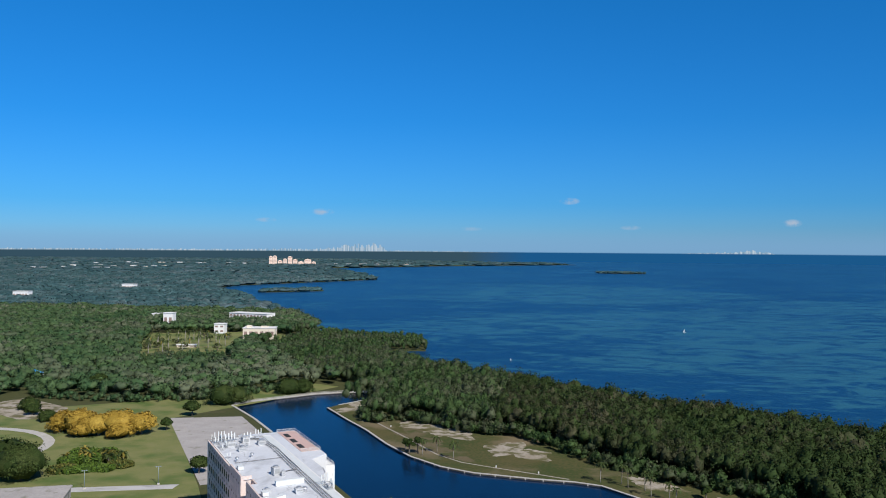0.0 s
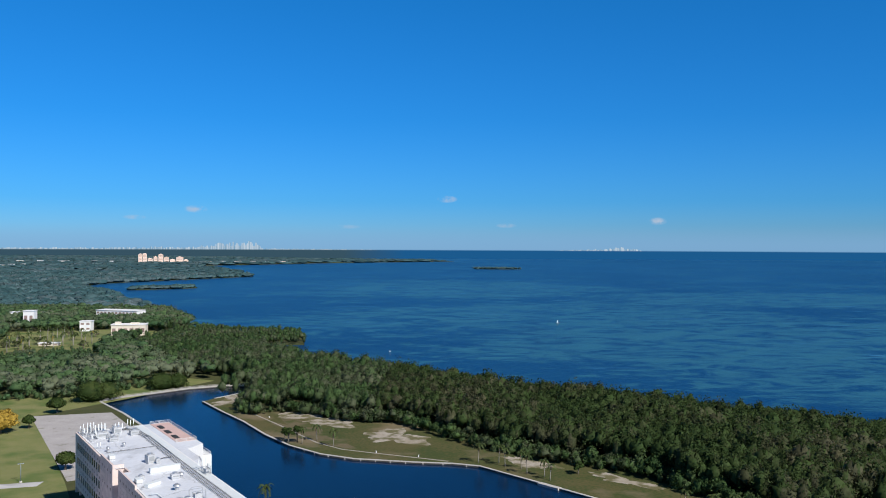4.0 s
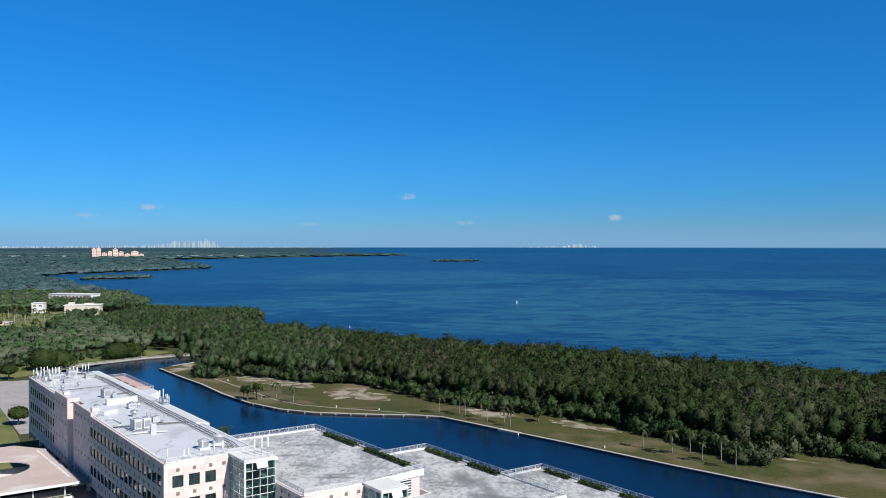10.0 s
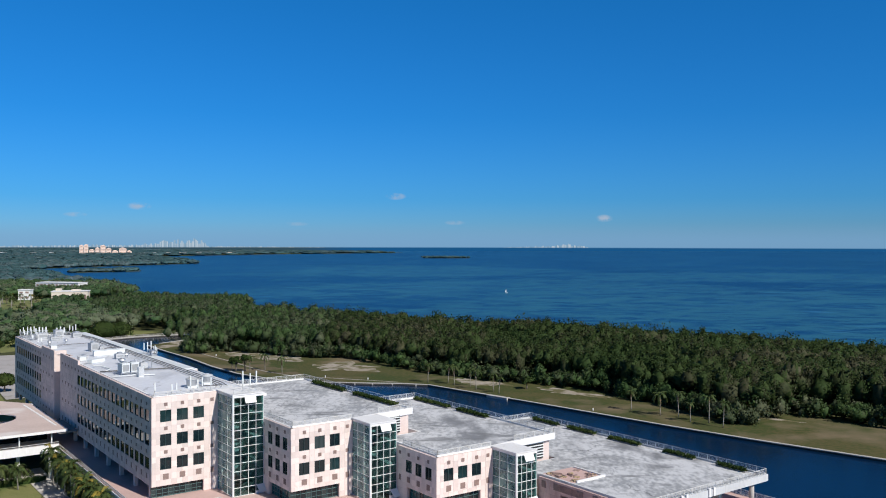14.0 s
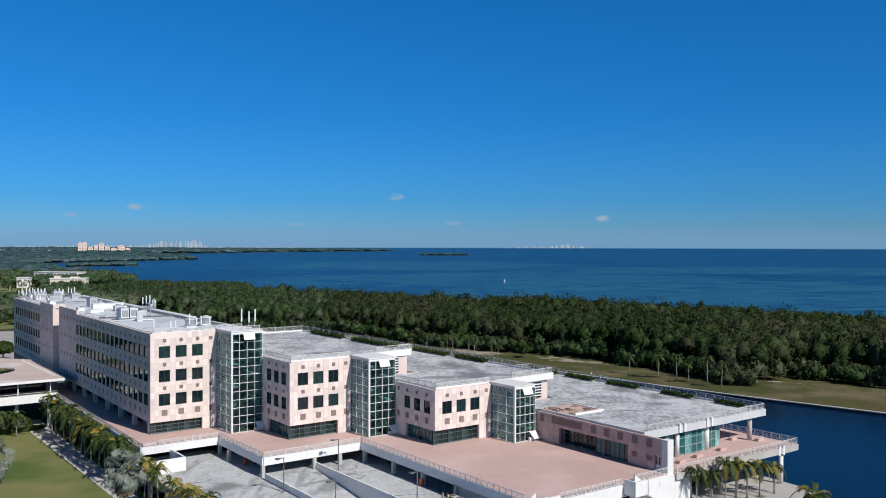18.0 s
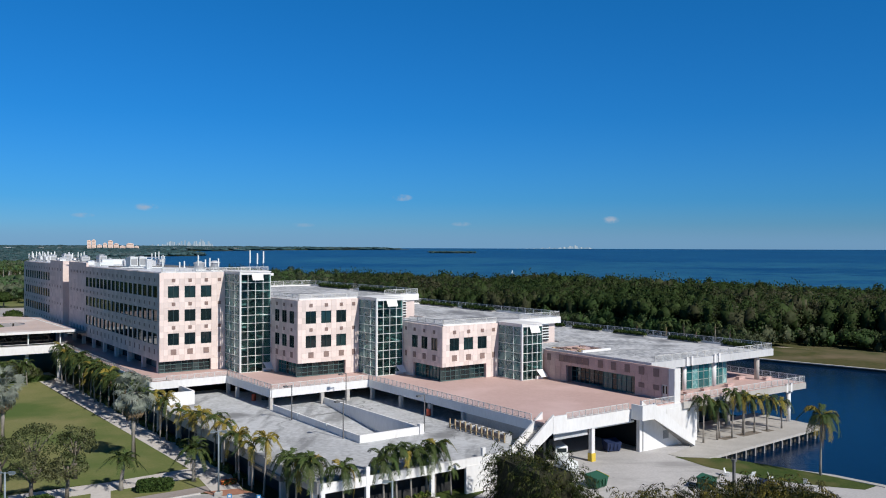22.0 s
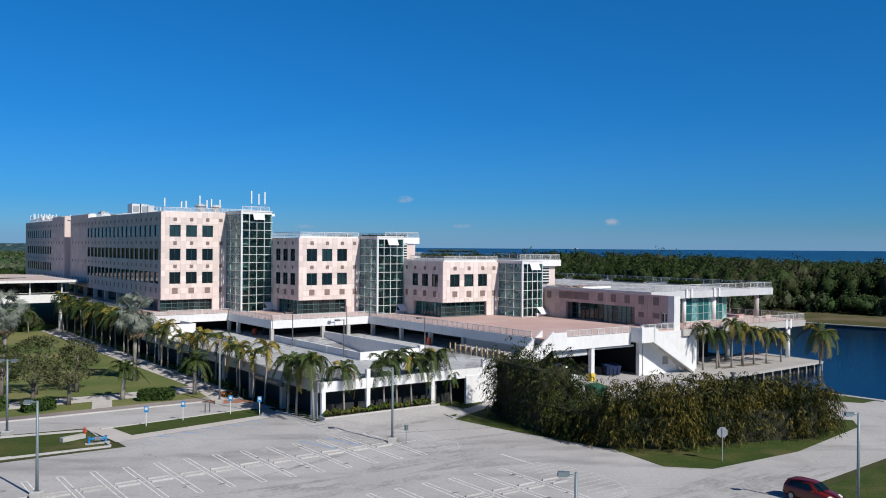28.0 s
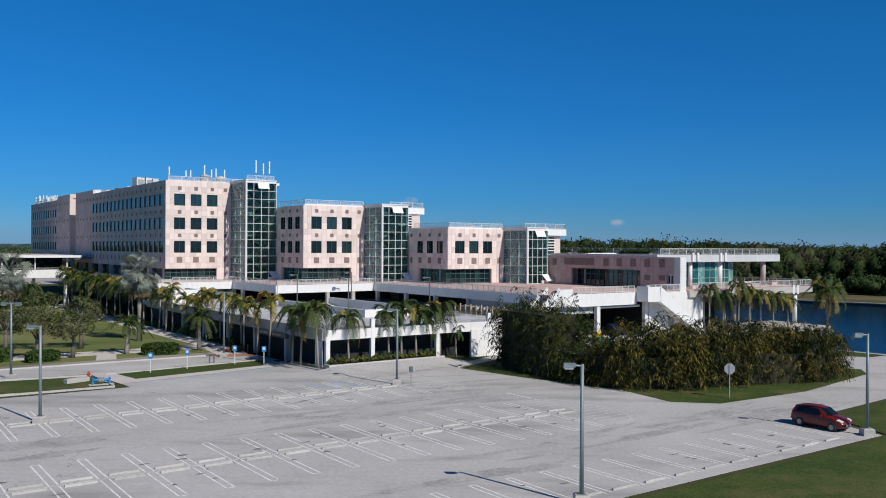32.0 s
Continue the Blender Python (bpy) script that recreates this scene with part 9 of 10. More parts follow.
def core_shell(rx, ry, rz, rng, rings=7, segs=11, rough=0.16):
    """A bumpy closed shell that fills a dense crown; the leaves sit on it."""
    u = np.linspace(0.06, 0.94, rings)[:, None] * np.pi
    a = np.linspace(0, 2 * np.pi, segs, endpoint=False)[None, :]
    k = 1 + rng.uniform(-rough, rough, (rings, segs))
    v = np.stack([np.sin(u) * np.cos(a) * k * rx, np.sin(u) * np.sin(a) * k * ry, -np.cos(u) * k * rz], -1).reshape(-1, 3)
    i, j = np.meshgrid(np.arange(rings - 1), np.arange(segs), indexing="ij")
    i, j = i.ravel(), j.ravel()
    f = np.stack([i * segs + j, i * segs + (j + 1) % segs, (i + 1) * segs + (j + 1) % segs, (i + 1) * segs + j], 1)
    nr = v / np.array([rx, ry, rz]) ** 2
    return v, f, nr / np.linalg.norm(nr, axis=1)[:, None]


def tree(x, y, h, r, material, label, seed, leaf=0.34, leaves=1500, clumps=30, trunk_h=None, category="tree", group="", squash=0.75, dense=False):
    rng = np.random.default_rng(seed)
    rr = random.Random(seed)
    t = thing("broadleaf_tree", pose(x, y, 0.03, 0, 0, rr.uniform(0, 360)), label, category, group)
    ch = r * squash
    cz = max(h - ch, ch * 0.55)
    th = trunk_h or cz
    g = Geo().tube([(0, 0, -0.1), (0.1, 0.05, th * 0.5), (0.0, 0.1, th)], [0.06 * r + 0.12, 0.045 * r + 0.09, 0.03 * r + 0.05], 8)
    part("trunk", g, M["bark"], t, smooth=True)
    for k in range(6):
        a = k * 1.05 + rr.uniform(-0.3, 0.3)
        e = Vector((math.cos(a) * r * 0.6, math.sin(a) * r * 0.6, cz + ch * rr.uniform(0.0, 0.5)))
        part("limb", Geo().tube([(0, 0.05, th * 0.55), (e.x * 0.4, e.y * 0.4, th * 0.55 + (e.z - th * 0.55) * 0.5), tuple(e)], [0.03 * r + 0.04, 0.02 * r + 0.03, 0.02], 6), M["bark"], t, smooth=True)
    v, f, nr = crown(clumps, leaves, r, r, ch, leaf, rng, 0.6, 0.34 if dense else 0.30)
    if dense:
        cv, cf, cn = core_shell(r * 0.72, r * 0.72, ch * 0.72, rng, 8, 12, 0.15)
        v, f, nr = np.concatenate([v, cv]), np.concatenate([f, cf + len(v)]), np.concatenate([nr, cn])
    v[:, 2] += cz
    part("crown", raw_mesh("crown", v, f, material, normals=nr), None, t)
    return t


# named trees: the yellow tabebuia, dark figs at the canal head, lawn trees
for k, (x, y, r, h) in enumerate(((-246, 354, 8.6, 10.0), (-236, 351, 9.4, 12.0), (-226, 349, 9.0, 11.0), (-217.5, 352, 9.6, 12.2), (-209, 356, 8.4, 10.8), (-231, 346, 6.6, 7.8), (-214, 347, 6.4, 7.6))):
    tree(x, y, h, r, M["yellow_leaf"], "spreading tree covered in yellow blossom", 300 + k, leaf=0.40, leaves=3400, clumps=44, group="yellow flowering trees", squash=0.62, dense=True)
for k, (x, y, r, h) in enumerate(((-206, 432, 9.5, 12), (-200, 437, 8, 10.5), (-184, 472, 9, 10.5), (-177, 476, 7, 9), (-207, 400, 4.5, 8), (-152, 300, 4, 7), (-202, 366, 3, 6), (-300, 462, 7, 10), (-210, 277, 11.5, 15), (-222, 284, 12, 14.5), (-316, 447, 6, 8), (-296, 396, 6, 7), (-285, 384, 4, 6), (-268, 372, 5, 6))):
    tree(x, y, h, r, M["leaf"], "dense dark green broadleaf tree on the lawn", 330 + k, leaf=0.36, leaves=3000, clumps=50, group="dark broadleaf trees", squash=0.72, dense=True)
for k, (p, q, r, h) in enumerate(((-60.6, -8.2, 2.7, 6.0), (-62.4, 1.6, 4.0, 8.2), (-57.7, 0.5, 3.2, 7.4), (-64.4, -7.7, 3.0, 6.4), (-66.6, -0.6, 3.2, 7.4), (-68, 18, 4.5, 8), (-51.0, 88.5, 3.5, 5.0), (-47.5, 88.2, 3.0, 4.4), (-57.5, 88.5, 3.2, 5.0))):
    x, y = at(p, q)
    tree(x, y, h, r, M["leaf_olive"], "open-crowned broadleaf tree on the lawn", 360 + k, leaf=0.13, leaves=2300, clumps=24, group="lawn trees", squash=0.8)
for k, (x, y, r, h) in enumerate(((-82.4, 347, 3.0, 7), (-79, 348.5, 2.8, 7.2), (31.2, 307.2, 2.6, 5), (-85, 352, 2.4, 5.5))):
    tree(x, y, h, r, M["leaf"], "small tree on the far bank", 380 + k, leaf=0.32, leaves=900, clumps=22, group="far bank trees")
# shrubs: clipped hedges and low bushes


def shrub(m, sx, sy, sz, material, label, n, leaf, seed, name="shrub", category="shrub", group=""):
    rng = np.random.default_rng(seed)
    d = rng.uniform(-1, 1, (n, 3))
    k = np.argmax(np.abs(d), axis=1)
    d[np.arange(n), k] = np.sign(d[np.arange(n), k]) * rng.uniform(0.82, 1.0, n)
    d *= 1 - 0.22 * (np.sort(np.abs(d), axis=1)[:, 1:2] ** 3)
    pt = d * np.array([sx, sy, sz]) + np.array([0, 0, sz])
    a = rng.normal(size=(n, 3)); a /= np.linalg.norm(a, axis=1)[:, None]
    b = np.cross(a, rng.normal(size=(n, 3))); b /= np.linalg.norm(b, axis=1)[:, None]
    s = leaf * rng.uniform(0.6, 1.4, (n, 1))
    v = np.stack([pt - a * s, pt - b * s * 0.6, pt + a * s, pt + b * s * 0.6], 1).reshape(-1, 3)
    v[:, 2] = np.maximum(v[:, 2], 0.0)
    t = thing(name, m, label, category, group)
    part("foliage", raw_mesh("foliage", v, np.arange(4 * n).reshape(-1, 4), material), None, t)
    part("twig_core", Geo().box(-sx * 0.8, -sy * 0.8, 0, sx * 0.8, sy * 0.8, sz * 1.6), M["hedge"], t)


shrub(on_grid(-51.0, -10.6, 0.05, -20), 2.2, 1.1, 0.7, M["hedge"], "clipped dark green box hedge on the lawn", 2600, 0.16, 1, "clipped_hedge", "hedge")
shrub(on_grid(-64.2, -10.0, 0.05, 10), 1.8, 1.1, 0.65, M["hedge"], "dark rounded hedge by the lawn path", 1800, 0.17, 2, "clipped_hedge", "hedge")
shrub(on_grid(-69.5, -7.5, 0.05, 10), 2.6, 1.4, 0.8, M["hedge"], "dark rounded hedge by the lawn path", 1800, 0.17, 3, "clipped_hedge", "hedge")
shrub(on_grid(-50, 87.6, 0.05), 8, 0.8, 0.6, M["hedge"], "low dark hedge before the entrance", 2600, 0.16, 4, "clipped_hedge", "hedge")


def spiky(p, q, z, r, h, n, material, seed):
    """A rosette of arching strap leaves."""
    rr = random.Random(seed)
    t = thing("spiky_plant", on_grid(p, q, z, rr.uniform(0, 360)), "low spiky yellow-green plant in the deck bed", "plant", "spiky plants in the deck bed")
    g = Geo()
    for k in range(n):
        a, e = rr.uniform(0, 6.283), rr.uniform(0.15, 1.0)
        d, sd = Vector((math.cos(a), math.sin(a), 0)), Vector((-math.sin(a), math.cos(a), 0))
        L, w = r * rr.uniform(0.7, 1.15), r * 0.085
        p1 = d * L * 0.5 * e + Vector((0, 0, h * (1.1 - 0.45 * e)))
        p2 = d * L * e + Vector((0, 0, h * (1.15 - 0.95 * e)))
        g.add([d * 0.04 - sd * w * 0.6, d * 0.04 + sd * w * 0.6, p1 + sd * w, p1 - sd * w, p2], [(0, 1, 2, 3), (3, 2, 4)])
    part("leaves", g, material, t)


for k in range(34):
    rr = random.Random(k + 50)
    spiky(-40.1 + 14.2 * k / 33 + rr.uniform(-0.25, 0.25), -34.0 + 0.55 * rr.random(), 0.56, rr.uniform(0.6, 0.95), rr.uniform(0.45, 0.85), 34, M["croton"] if k % 3 else M["bright_shrub"], 60 + k)
for k in range(20):
    rr = random.Random(k + 150)
    shrub(on_grid(-40.7 + rr.uniform(-0.15, 0.15), -12 + 4.4 * k, 0.07, rr.uniform(-8, 8)), 0.45, 1.5, rr.uniform(0.35, 0.6), M["croton"], "low shrub under the palms", 240, 0.16, 160 + k, group="shrubs under the palms")
shrub(on_grid(-42.6, -13.2, 0.09), 1.0, 0.6, 0.3, M["flower"], "orange flowering bed by the deck entrance", 260, 0.12, 9, "flower_bed", "flowers")
for k, (x, y, z) in enumerate(((-186, 303, 1.0), (-190, 296, 0.9), (-197, 292, 1.0), (-203, 291, 1.2), (-206, 300, 1.8), (-199, 303, 2.0), (-193, 309, 1.9), (-207, 310, 2.1), (-200, 314, 1.8))):
    shrub(pose(x, y, 0.03, 0, 0, -25 + 31 * k), 5.2, 3.8, z, M["bright_shrub"] if k % 3 else M["croton"], "spreading bright green shrub bed on the lawn", 1100, 0.42, 400 + k, group="lawn shrub beds")

for k, (x, y) in enumerate(((-208, 300), (-203, 305), (-199, 302), (-195, 308), (-192, 304), (-206, 309), (-199, 312), (-188, 308))):
    palm(x, y, 0.03, 2.0 + 0.5 * (k % 3), size=1.25, seed=450 + k, gold=0.4, fronds=13, dead=1, stiff=True, group="palms in the lawn bed", label="pale bushy palm in the lawn bed")

# ---- the tall areca hedge ----
HEDGE = [(-22.9, -40.6), (-24.6, -50), (-24.0, -60.6), (-20.4, -64.4), (-11.5, -66.2), (-2.6, -69.6), (4.0, -66.8), (2.0, -61.5), (-9, -58.5), (-16.5, -54.5), (-17.6, -41.5), (-19.6, -39.6)]


def areca_stuff(poly, n, rng, h0, h1, near, fronds):
    ps = np.array(poly)
    lo, hi = ps.min(0), ps.max(0)
    pts = []
    while len(pts) < n:
        c = rng.uniform(lo, hi, (n * 3, 2))
        pts = c[inside(c[:, 0], c[:, 1], poly)][:n] if not len(pts) else pts
        if len(pts) < n:
            c2 = rng.uniform(lo, hi, (n * 6, 2))
            pts = np.concatenate([pts, c2[inside(c2[:, 0], c2[:, 1], poly)]])[:n]
    V, F = [], []
    base = 0
    for (p, q) in pts:
        if (q > -56.5) != near:
            continue
        hh = rng.uniform(h0, h1) * ((1.68 if p < -19.2 else 1.2) if q > -52 else (0.75 if q > -58.5 else 1.36 - 0.012 * (p + 22)))
        hh *= 1 + 0.13 * math.sin(p * 1.9 + 0.7 * q) + 0.10 * math.sin(q * 2.7 - p)
        for k in range(fronds):
            az = rng.uniform(0, 2 * math.pi)
            d = np.array([math.cos(az), math.sin(az), 0.0])
            side_ = np.array([-d[1], d[0], 0.0])
            z0 = hh * rng.uniform(0.06, 0.78)
            L = rng.uniform(1.5, 2.4)
            up, dr = rng.uniform(0.7, 1.2), rng.uniform(1.0, 1.6)
            root = np.array([p, q, z0])
            m = 10
            tt = np.linspace(0.08, 1, m)
            sway = side_ * rng.uniform(-0.35, 0.35)
            curve = root + np.outer(tt * L * 0.8, d) + np.outer(tt ** 2 * L, sway) + np.outer(L * (up * tt - dr * tt ** 2), [0, 0, 1.0])
            roll = rng.uniform(-0.8, 0.8)
            lean_ = side_ * math.cos(roll) + np.array([0, 0, math.sin(roll)])
            for i in range(m - 1):
                e = curve[i + 1] - curve[i]
                en = e / np.linalg.norm(e)
                for s in (-1, 1):
                    if rng.random() < 0.22:
                        continue
                    ll = (0.62 if i < 7 else 0.42) * rng.uniform(0.55, 1.25)
                    foot = curve[i] + e * rng.uniform(0, 0.8)
                    tip = foot + (lean_ * s * rng.uniform(0.25, 0.7) + en * rng.uniform(0.3, 0.8) + rng.normal(0, 0.16, 3)) * ll + np.array([0, 0, -rng.uniform(0.2, 0.75) * ll])
                    mid = (foot + tip) / 2 + np.array([0, 0, 0.10 * ll])
                    w_ = en * rng.uniform(0.04, 0.075)
                    V += [foot, mid + w_, tip, mid - w_]
                    F.append((base, base + 1, base + 2, base + 3))
                    base += 4
    return np.array(V), np.array(F)


hv, hf = areca_stuff(HEDGE, 640, np.random.default_rng(21), 4.6, 5.8, False, 14)
gv, gf = areca_stuff(HEDGE, 640, np.random.default_rng(21), 4.6, 5.8, True, 16)
hedge = thing("areca_hedge", CAMPUS, "tall dense feathery palm hedge, dark green with yellow tips", "hedge")
part("foliage", raw_mesh("foliage", hv, hf, M["areca"]), None, hedge)
part("dark_foliage", raw_mesh("dark_foliage", gv, gf, M["areca_green"]), None, hedge, "denser dark green end of the hedge")
for ob in hedge.children:
    tagged(ob, kind="stuff")
# added filler blocks; their dark colour stands in for shade between the fronds
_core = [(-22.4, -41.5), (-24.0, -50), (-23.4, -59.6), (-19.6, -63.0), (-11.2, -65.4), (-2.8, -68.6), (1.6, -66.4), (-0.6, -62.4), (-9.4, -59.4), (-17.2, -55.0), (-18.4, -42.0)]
part("stem_tangle", Geo().prism([(-22.4, -41.6), (-23.6, -50), (-20.0, -51), (-19.2, -41.6)], 2.9, 6.3), M["stem_shade"], hedge, "solid dark core painting the shade inside the hedge")
part("stem_tangle", Geo().prism(_core, 0.0, 2.9), M["stem_shade"], hedge, "solid dark core painting the shade inside the hedge")

# ---- woods ----


def merge(protos, xs, ys, zs, scale, turn, pick):
    """Many copies of the prototype crowns as one mesh's arrays."""
    V, F, N, base = [], [], [], 0
    for k, (v, f, nr) in enumerate(protos):
        sel = np.where(pick == k)[0]
        if not len(sel):
            continue
        c, s = np.cos(turn[sel]), np.sin(turn[sel])
        sc = scale[sel]
        x = (v[None, :, 0] * c[:, None] - v[None, :, 1] * s[:, None]) * sc[:, None] + xs[sel][:, None]
        y = (v[None, :, 0] * s[:, None] + v[None, :, 1] * c[:, None]) * sc[:, None] + ys[sel][:, None]
        z = v[None, :, 2] * sc[:, None] + zs[sel][:, None]
        V.append(np.stack([x, y, z], -1).reshape(-1, 3))
        N.append(np.stack([nr[None, :, 0] * c[:, None] - nr[None, :, 1] * s[:, None], nr[None, :, 0] * s[:, None] + nr[None, :, 1] * c[:, None], np.repeat(nr[None, :, 2], len(sel), 0)], -1).reshape(-1, 3))
        n = len(v)
        F.append((f[None] + (np.arange(len(sel)) * n)[:, None, None] + base).reshape(-1, 4))
        base += n * len(sel)
    return np.concatenate(V), np.concatenate(F), np.concatenate(N)


def woods(name, region, step, protos, material, label, rng, holes=(), s0=0.82, s1=1.14, sink=0.0, keep=1.0, xr=(-1e9, 1e9)):
    ps = np.array(region)
    lo, hi = ps.min(0), ps.max(0)
    gx, gy = np.meshgrid(np.arange(lo[0], hi[0], step), np.arange(lo[1], hi[1], step))
    x = gx.ravel() + rng.uniform(-0.5, 0.5, gx.size) * step
    y = gy.ravel() + rng.uniform(-0.5, 0.5, gx.size) * step
    ok = inside(x, y, region) & (rng.random(x.size) < keep)
    ok &= (x > -0.86 * y - 60) & (x < 0.62 * y + 40)
    ok &= (x >= xr[0]) & (x < xr[1])
    for h in holes:
        ok &= ~inside(x, y, h)
    x, y = x[ok], y[ok]
    n = len(x)
    # stands of taller and lower trees
    swell = 1 + 0.08 * np.sin(x * 0.031 + 1.3) * np.cos(y * 0.027) + 0.05 * np.sin(x * 0.11 + y * 0.07)
    swell *= np.where((y > 650) & (x > -290), 0.64, 1.0)   # low trees on the spit
    swell *= 1 + 0.2 * np.clip((x + 20) / 150, 0, 1) * (y < 420)   # taller towards the open point
    swell *= 1 + 0.30 * np.clip((y + 0.75 * x - 330) / 90, 0, 1) * np.clip((130 - x) / 80, 0, 1) * np.clip((640 - y) / 60, 0, 1) * (x > -160)   # tall trees on the sea side
    v, f, nr = merge(protos, x, y, rise(y) + sink + rng.normal(0, 0.55, n), rng.triangular(s0, 0.5 * (s0 + s1), s1, n) * swell, rng.uniform(0, 6.28, n), rng.integers(0, len(protos), n))
    ob = new(name, raw_mesh(name, v, f, material, normals=nr))
    return tagged(ob, label, "woods", kind="stuff")


def protos(k, clumps, leaves, r, h, leaf, seed, squash=0.55, core=0.72):
    """Crown shapes of one kind of tree: a bumpy inner shell under leafy clumps."""
    out = []
    for i in range(k):
        rng = np.random.default_rng(seed + i)
        rr = r * rng.uniform(0.65, 1.3)
        rz = h * squash * rng.uniform(0.75, 1.3)
        V, F, N, base = [], [], [], 0
        for v, f, nr in ([core_shell(rr * core, rr * core, rz * core, rng, 5, 8, 0.42)] + ([crown(clumps, leaves, rr, rr, rz, leaf, rng, 0.5, rng.uniform(0.26, 0.42), 1.16, 0.5)] if leaves else [])):
            V.append(v + np.array([0, 0, h - rz])); F.append(f + base); N.append(nr); base += len(v)
        out.append((np.concatenate(V), np.concatenate(F), np.concatenate(N)))
    return out


P_NEAR = protos(18, 15, 160, 4.0, 12.2, 0.33, 500, 0.42, 0.52)
P_MID = protos(12, 12, 74, 6.2, 10.2, 0.62, 520, 0.42, 0.62)
P_FAR = protos(6, 7, 14, 10.5, 8.2, 1.7, 540, 0.5, 0.9)
P_VFAR = protos(5, 9, 0, 27.0, 9.0, 4.0, 560, 0.5, 0.95)
wood_rng = np.random.default_rng(77)
PENINSULA = TREELINE + [(320, 150), (420, 250)] + SHORE[:15] + [(-300, 800), (-300, 700), (-240, 600), (-190, 530), (-150, 512), (-136, 500)]
CLEAR = [CLEARING, LOW_GROWTH, [(-352, 715), (-290, 715), (-290, 752), (-352, 752)], [(-440, 885), (-368, 875), (-368, 912), (-440, 925)], [(-462, 790), (-444, 790), (-444, 832), (-462, 832)]]
woods("mangrove_wood", PENINSULA, 3.55, P_NEAR, M["mangrove"], "dense dark mangrove wood along the shore", wood_rng, holes=CLEAR, s0=0.84, s1=1.10, xr=(-55, 1e9))
woods("shore_wood", PENINSULA, 4.3, P_NEAR, M["shore_leaf"], "dense mixed green and brown wood by the canal head", wood_rng, holes=CLEAR, s0=0.72, s1=1.14, xr=(-1e9, -55))
FRINGE = TREELINE[1:] + [(x - 3.5, y - 6.5) for x, y in TREELINE[:0:-1]]
P_LOW = protos(8, 12, 130, 2.7, 4.8, 0.27, 580, 0.58, 0.5)
woods("fringe_scrub", FRINGE, 2.6, P_LOW, M["shore_leaf"], "low scrub along the edge of the mangrove wood", wood_rng, s0=0.45, s1=1.7, keep=0.94)
MAIN = [(-150, 512), (-190, 530), (-240, 600), (-300, 700), (-300, 800), (-263, 803), (-293, 825), (-305, 864), (-340, 930), (-390, 1010), (-900, 1010), (-900, 470), (-345, 470), (-310, 432), (-262, 430), (-228, 446), (-208, 470), (-190, 508), (-166, 508)]
woods("low_growth", LOW_GROWTH, 4.2, P_LOW, M["scrub"], "low brush before the palm clearing", wood_rng, s0=0.6, s1=1.1)
woods("coastal_wood", MAIN, 7.2, P_MID, M["scrub"], "mixed green and brown coastal wood", wood_rng, holes=CLEAR, keep=0.93)
EDGE = [(-345, 470), (-310, 432), (-262, 430), (-228, 446), (-208, 470), (-190, 508), (-184, 500), (-202, 462), (-224, 438), (-262, 421), (-314, 424), (-352, 464)]
woods("edge_brush", EDGE, 3.6, P_LOW, M["scrub"], "low brush along the edge of the coastal wood", wood_rng, s0=0.5, s1=1.5)
woods("garden_wood", [(-420, 300), (-345, 340), (-330, 420), (-345, 470), (-500, 470)], 7.0, P_MID, M["scrub"], "scattered trees beyond the lawn", wood_rng, keep=0.8)
FARLAND = [(-390, 1010), (-420, 1053), (-520, 1200), (-600, 1330), (-650, 1410), (-720, 1500), (-790, 1600), (-800, 1740), (-720, 1930), (-614, 2175), (-660, 2300), (-2600, 2300), (-2600, 1010)]
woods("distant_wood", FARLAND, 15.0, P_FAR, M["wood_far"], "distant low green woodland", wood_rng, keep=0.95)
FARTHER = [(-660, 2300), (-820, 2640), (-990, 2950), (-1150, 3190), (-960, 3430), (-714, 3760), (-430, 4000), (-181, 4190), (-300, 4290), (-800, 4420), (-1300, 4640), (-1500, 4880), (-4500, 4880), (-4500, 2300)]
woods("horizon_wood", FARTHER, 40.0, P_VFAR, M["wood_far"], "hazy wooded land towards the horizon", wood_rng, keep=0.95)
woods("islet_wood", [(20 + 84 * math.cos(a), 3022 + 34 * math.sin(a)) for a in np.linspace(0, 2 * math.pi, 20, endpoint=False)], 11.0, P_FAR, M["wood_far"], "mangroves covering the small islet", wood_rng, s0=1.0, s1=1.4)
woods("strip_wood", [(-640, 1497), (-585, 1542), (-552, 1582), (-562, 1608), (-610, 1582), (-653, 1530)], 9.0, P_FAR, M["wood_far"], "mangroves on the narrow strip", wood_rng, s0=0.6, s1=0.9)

# trees and palms standing in the clearing
for k in range(16):
    rr = random.Random(k + 860)
    x, y = rr.uniform(-405, -300), rr.uniform(560, 760)
    if inside(np.array([x]), np.array([y]), CLEARING)[0]:
        tree(x, y, rr.uniform(5, 8), rr.uniform(3, 5), M["leaf_olive"], "small open tree in the clearing", 860 + k, leaf=0.5, leaves=260, clumps=16, group="trees in the clearing")
for k in range(30):
    rr = random.Random(k + 900)
    u, v = (k % 10) / 9, k // 10
    x, y = -361 + 38 * u - 22 * v + rr.uniform(-2, 2), 609 + 74 * u + 22 * v + rr.uniform(-3, 3)
    if inside(np.array([x]), np.array([y]), CLEARING)[0]:
        palm(x, y, 0.05, rr.uniform(7, 9.5), size=1.5, seed=900 + k, gold=0.05, fronds=9, dead=0, thick=0.3, group="palms in the clearing", label="tall palm standing in the clearing")

# ---- far buildings ----


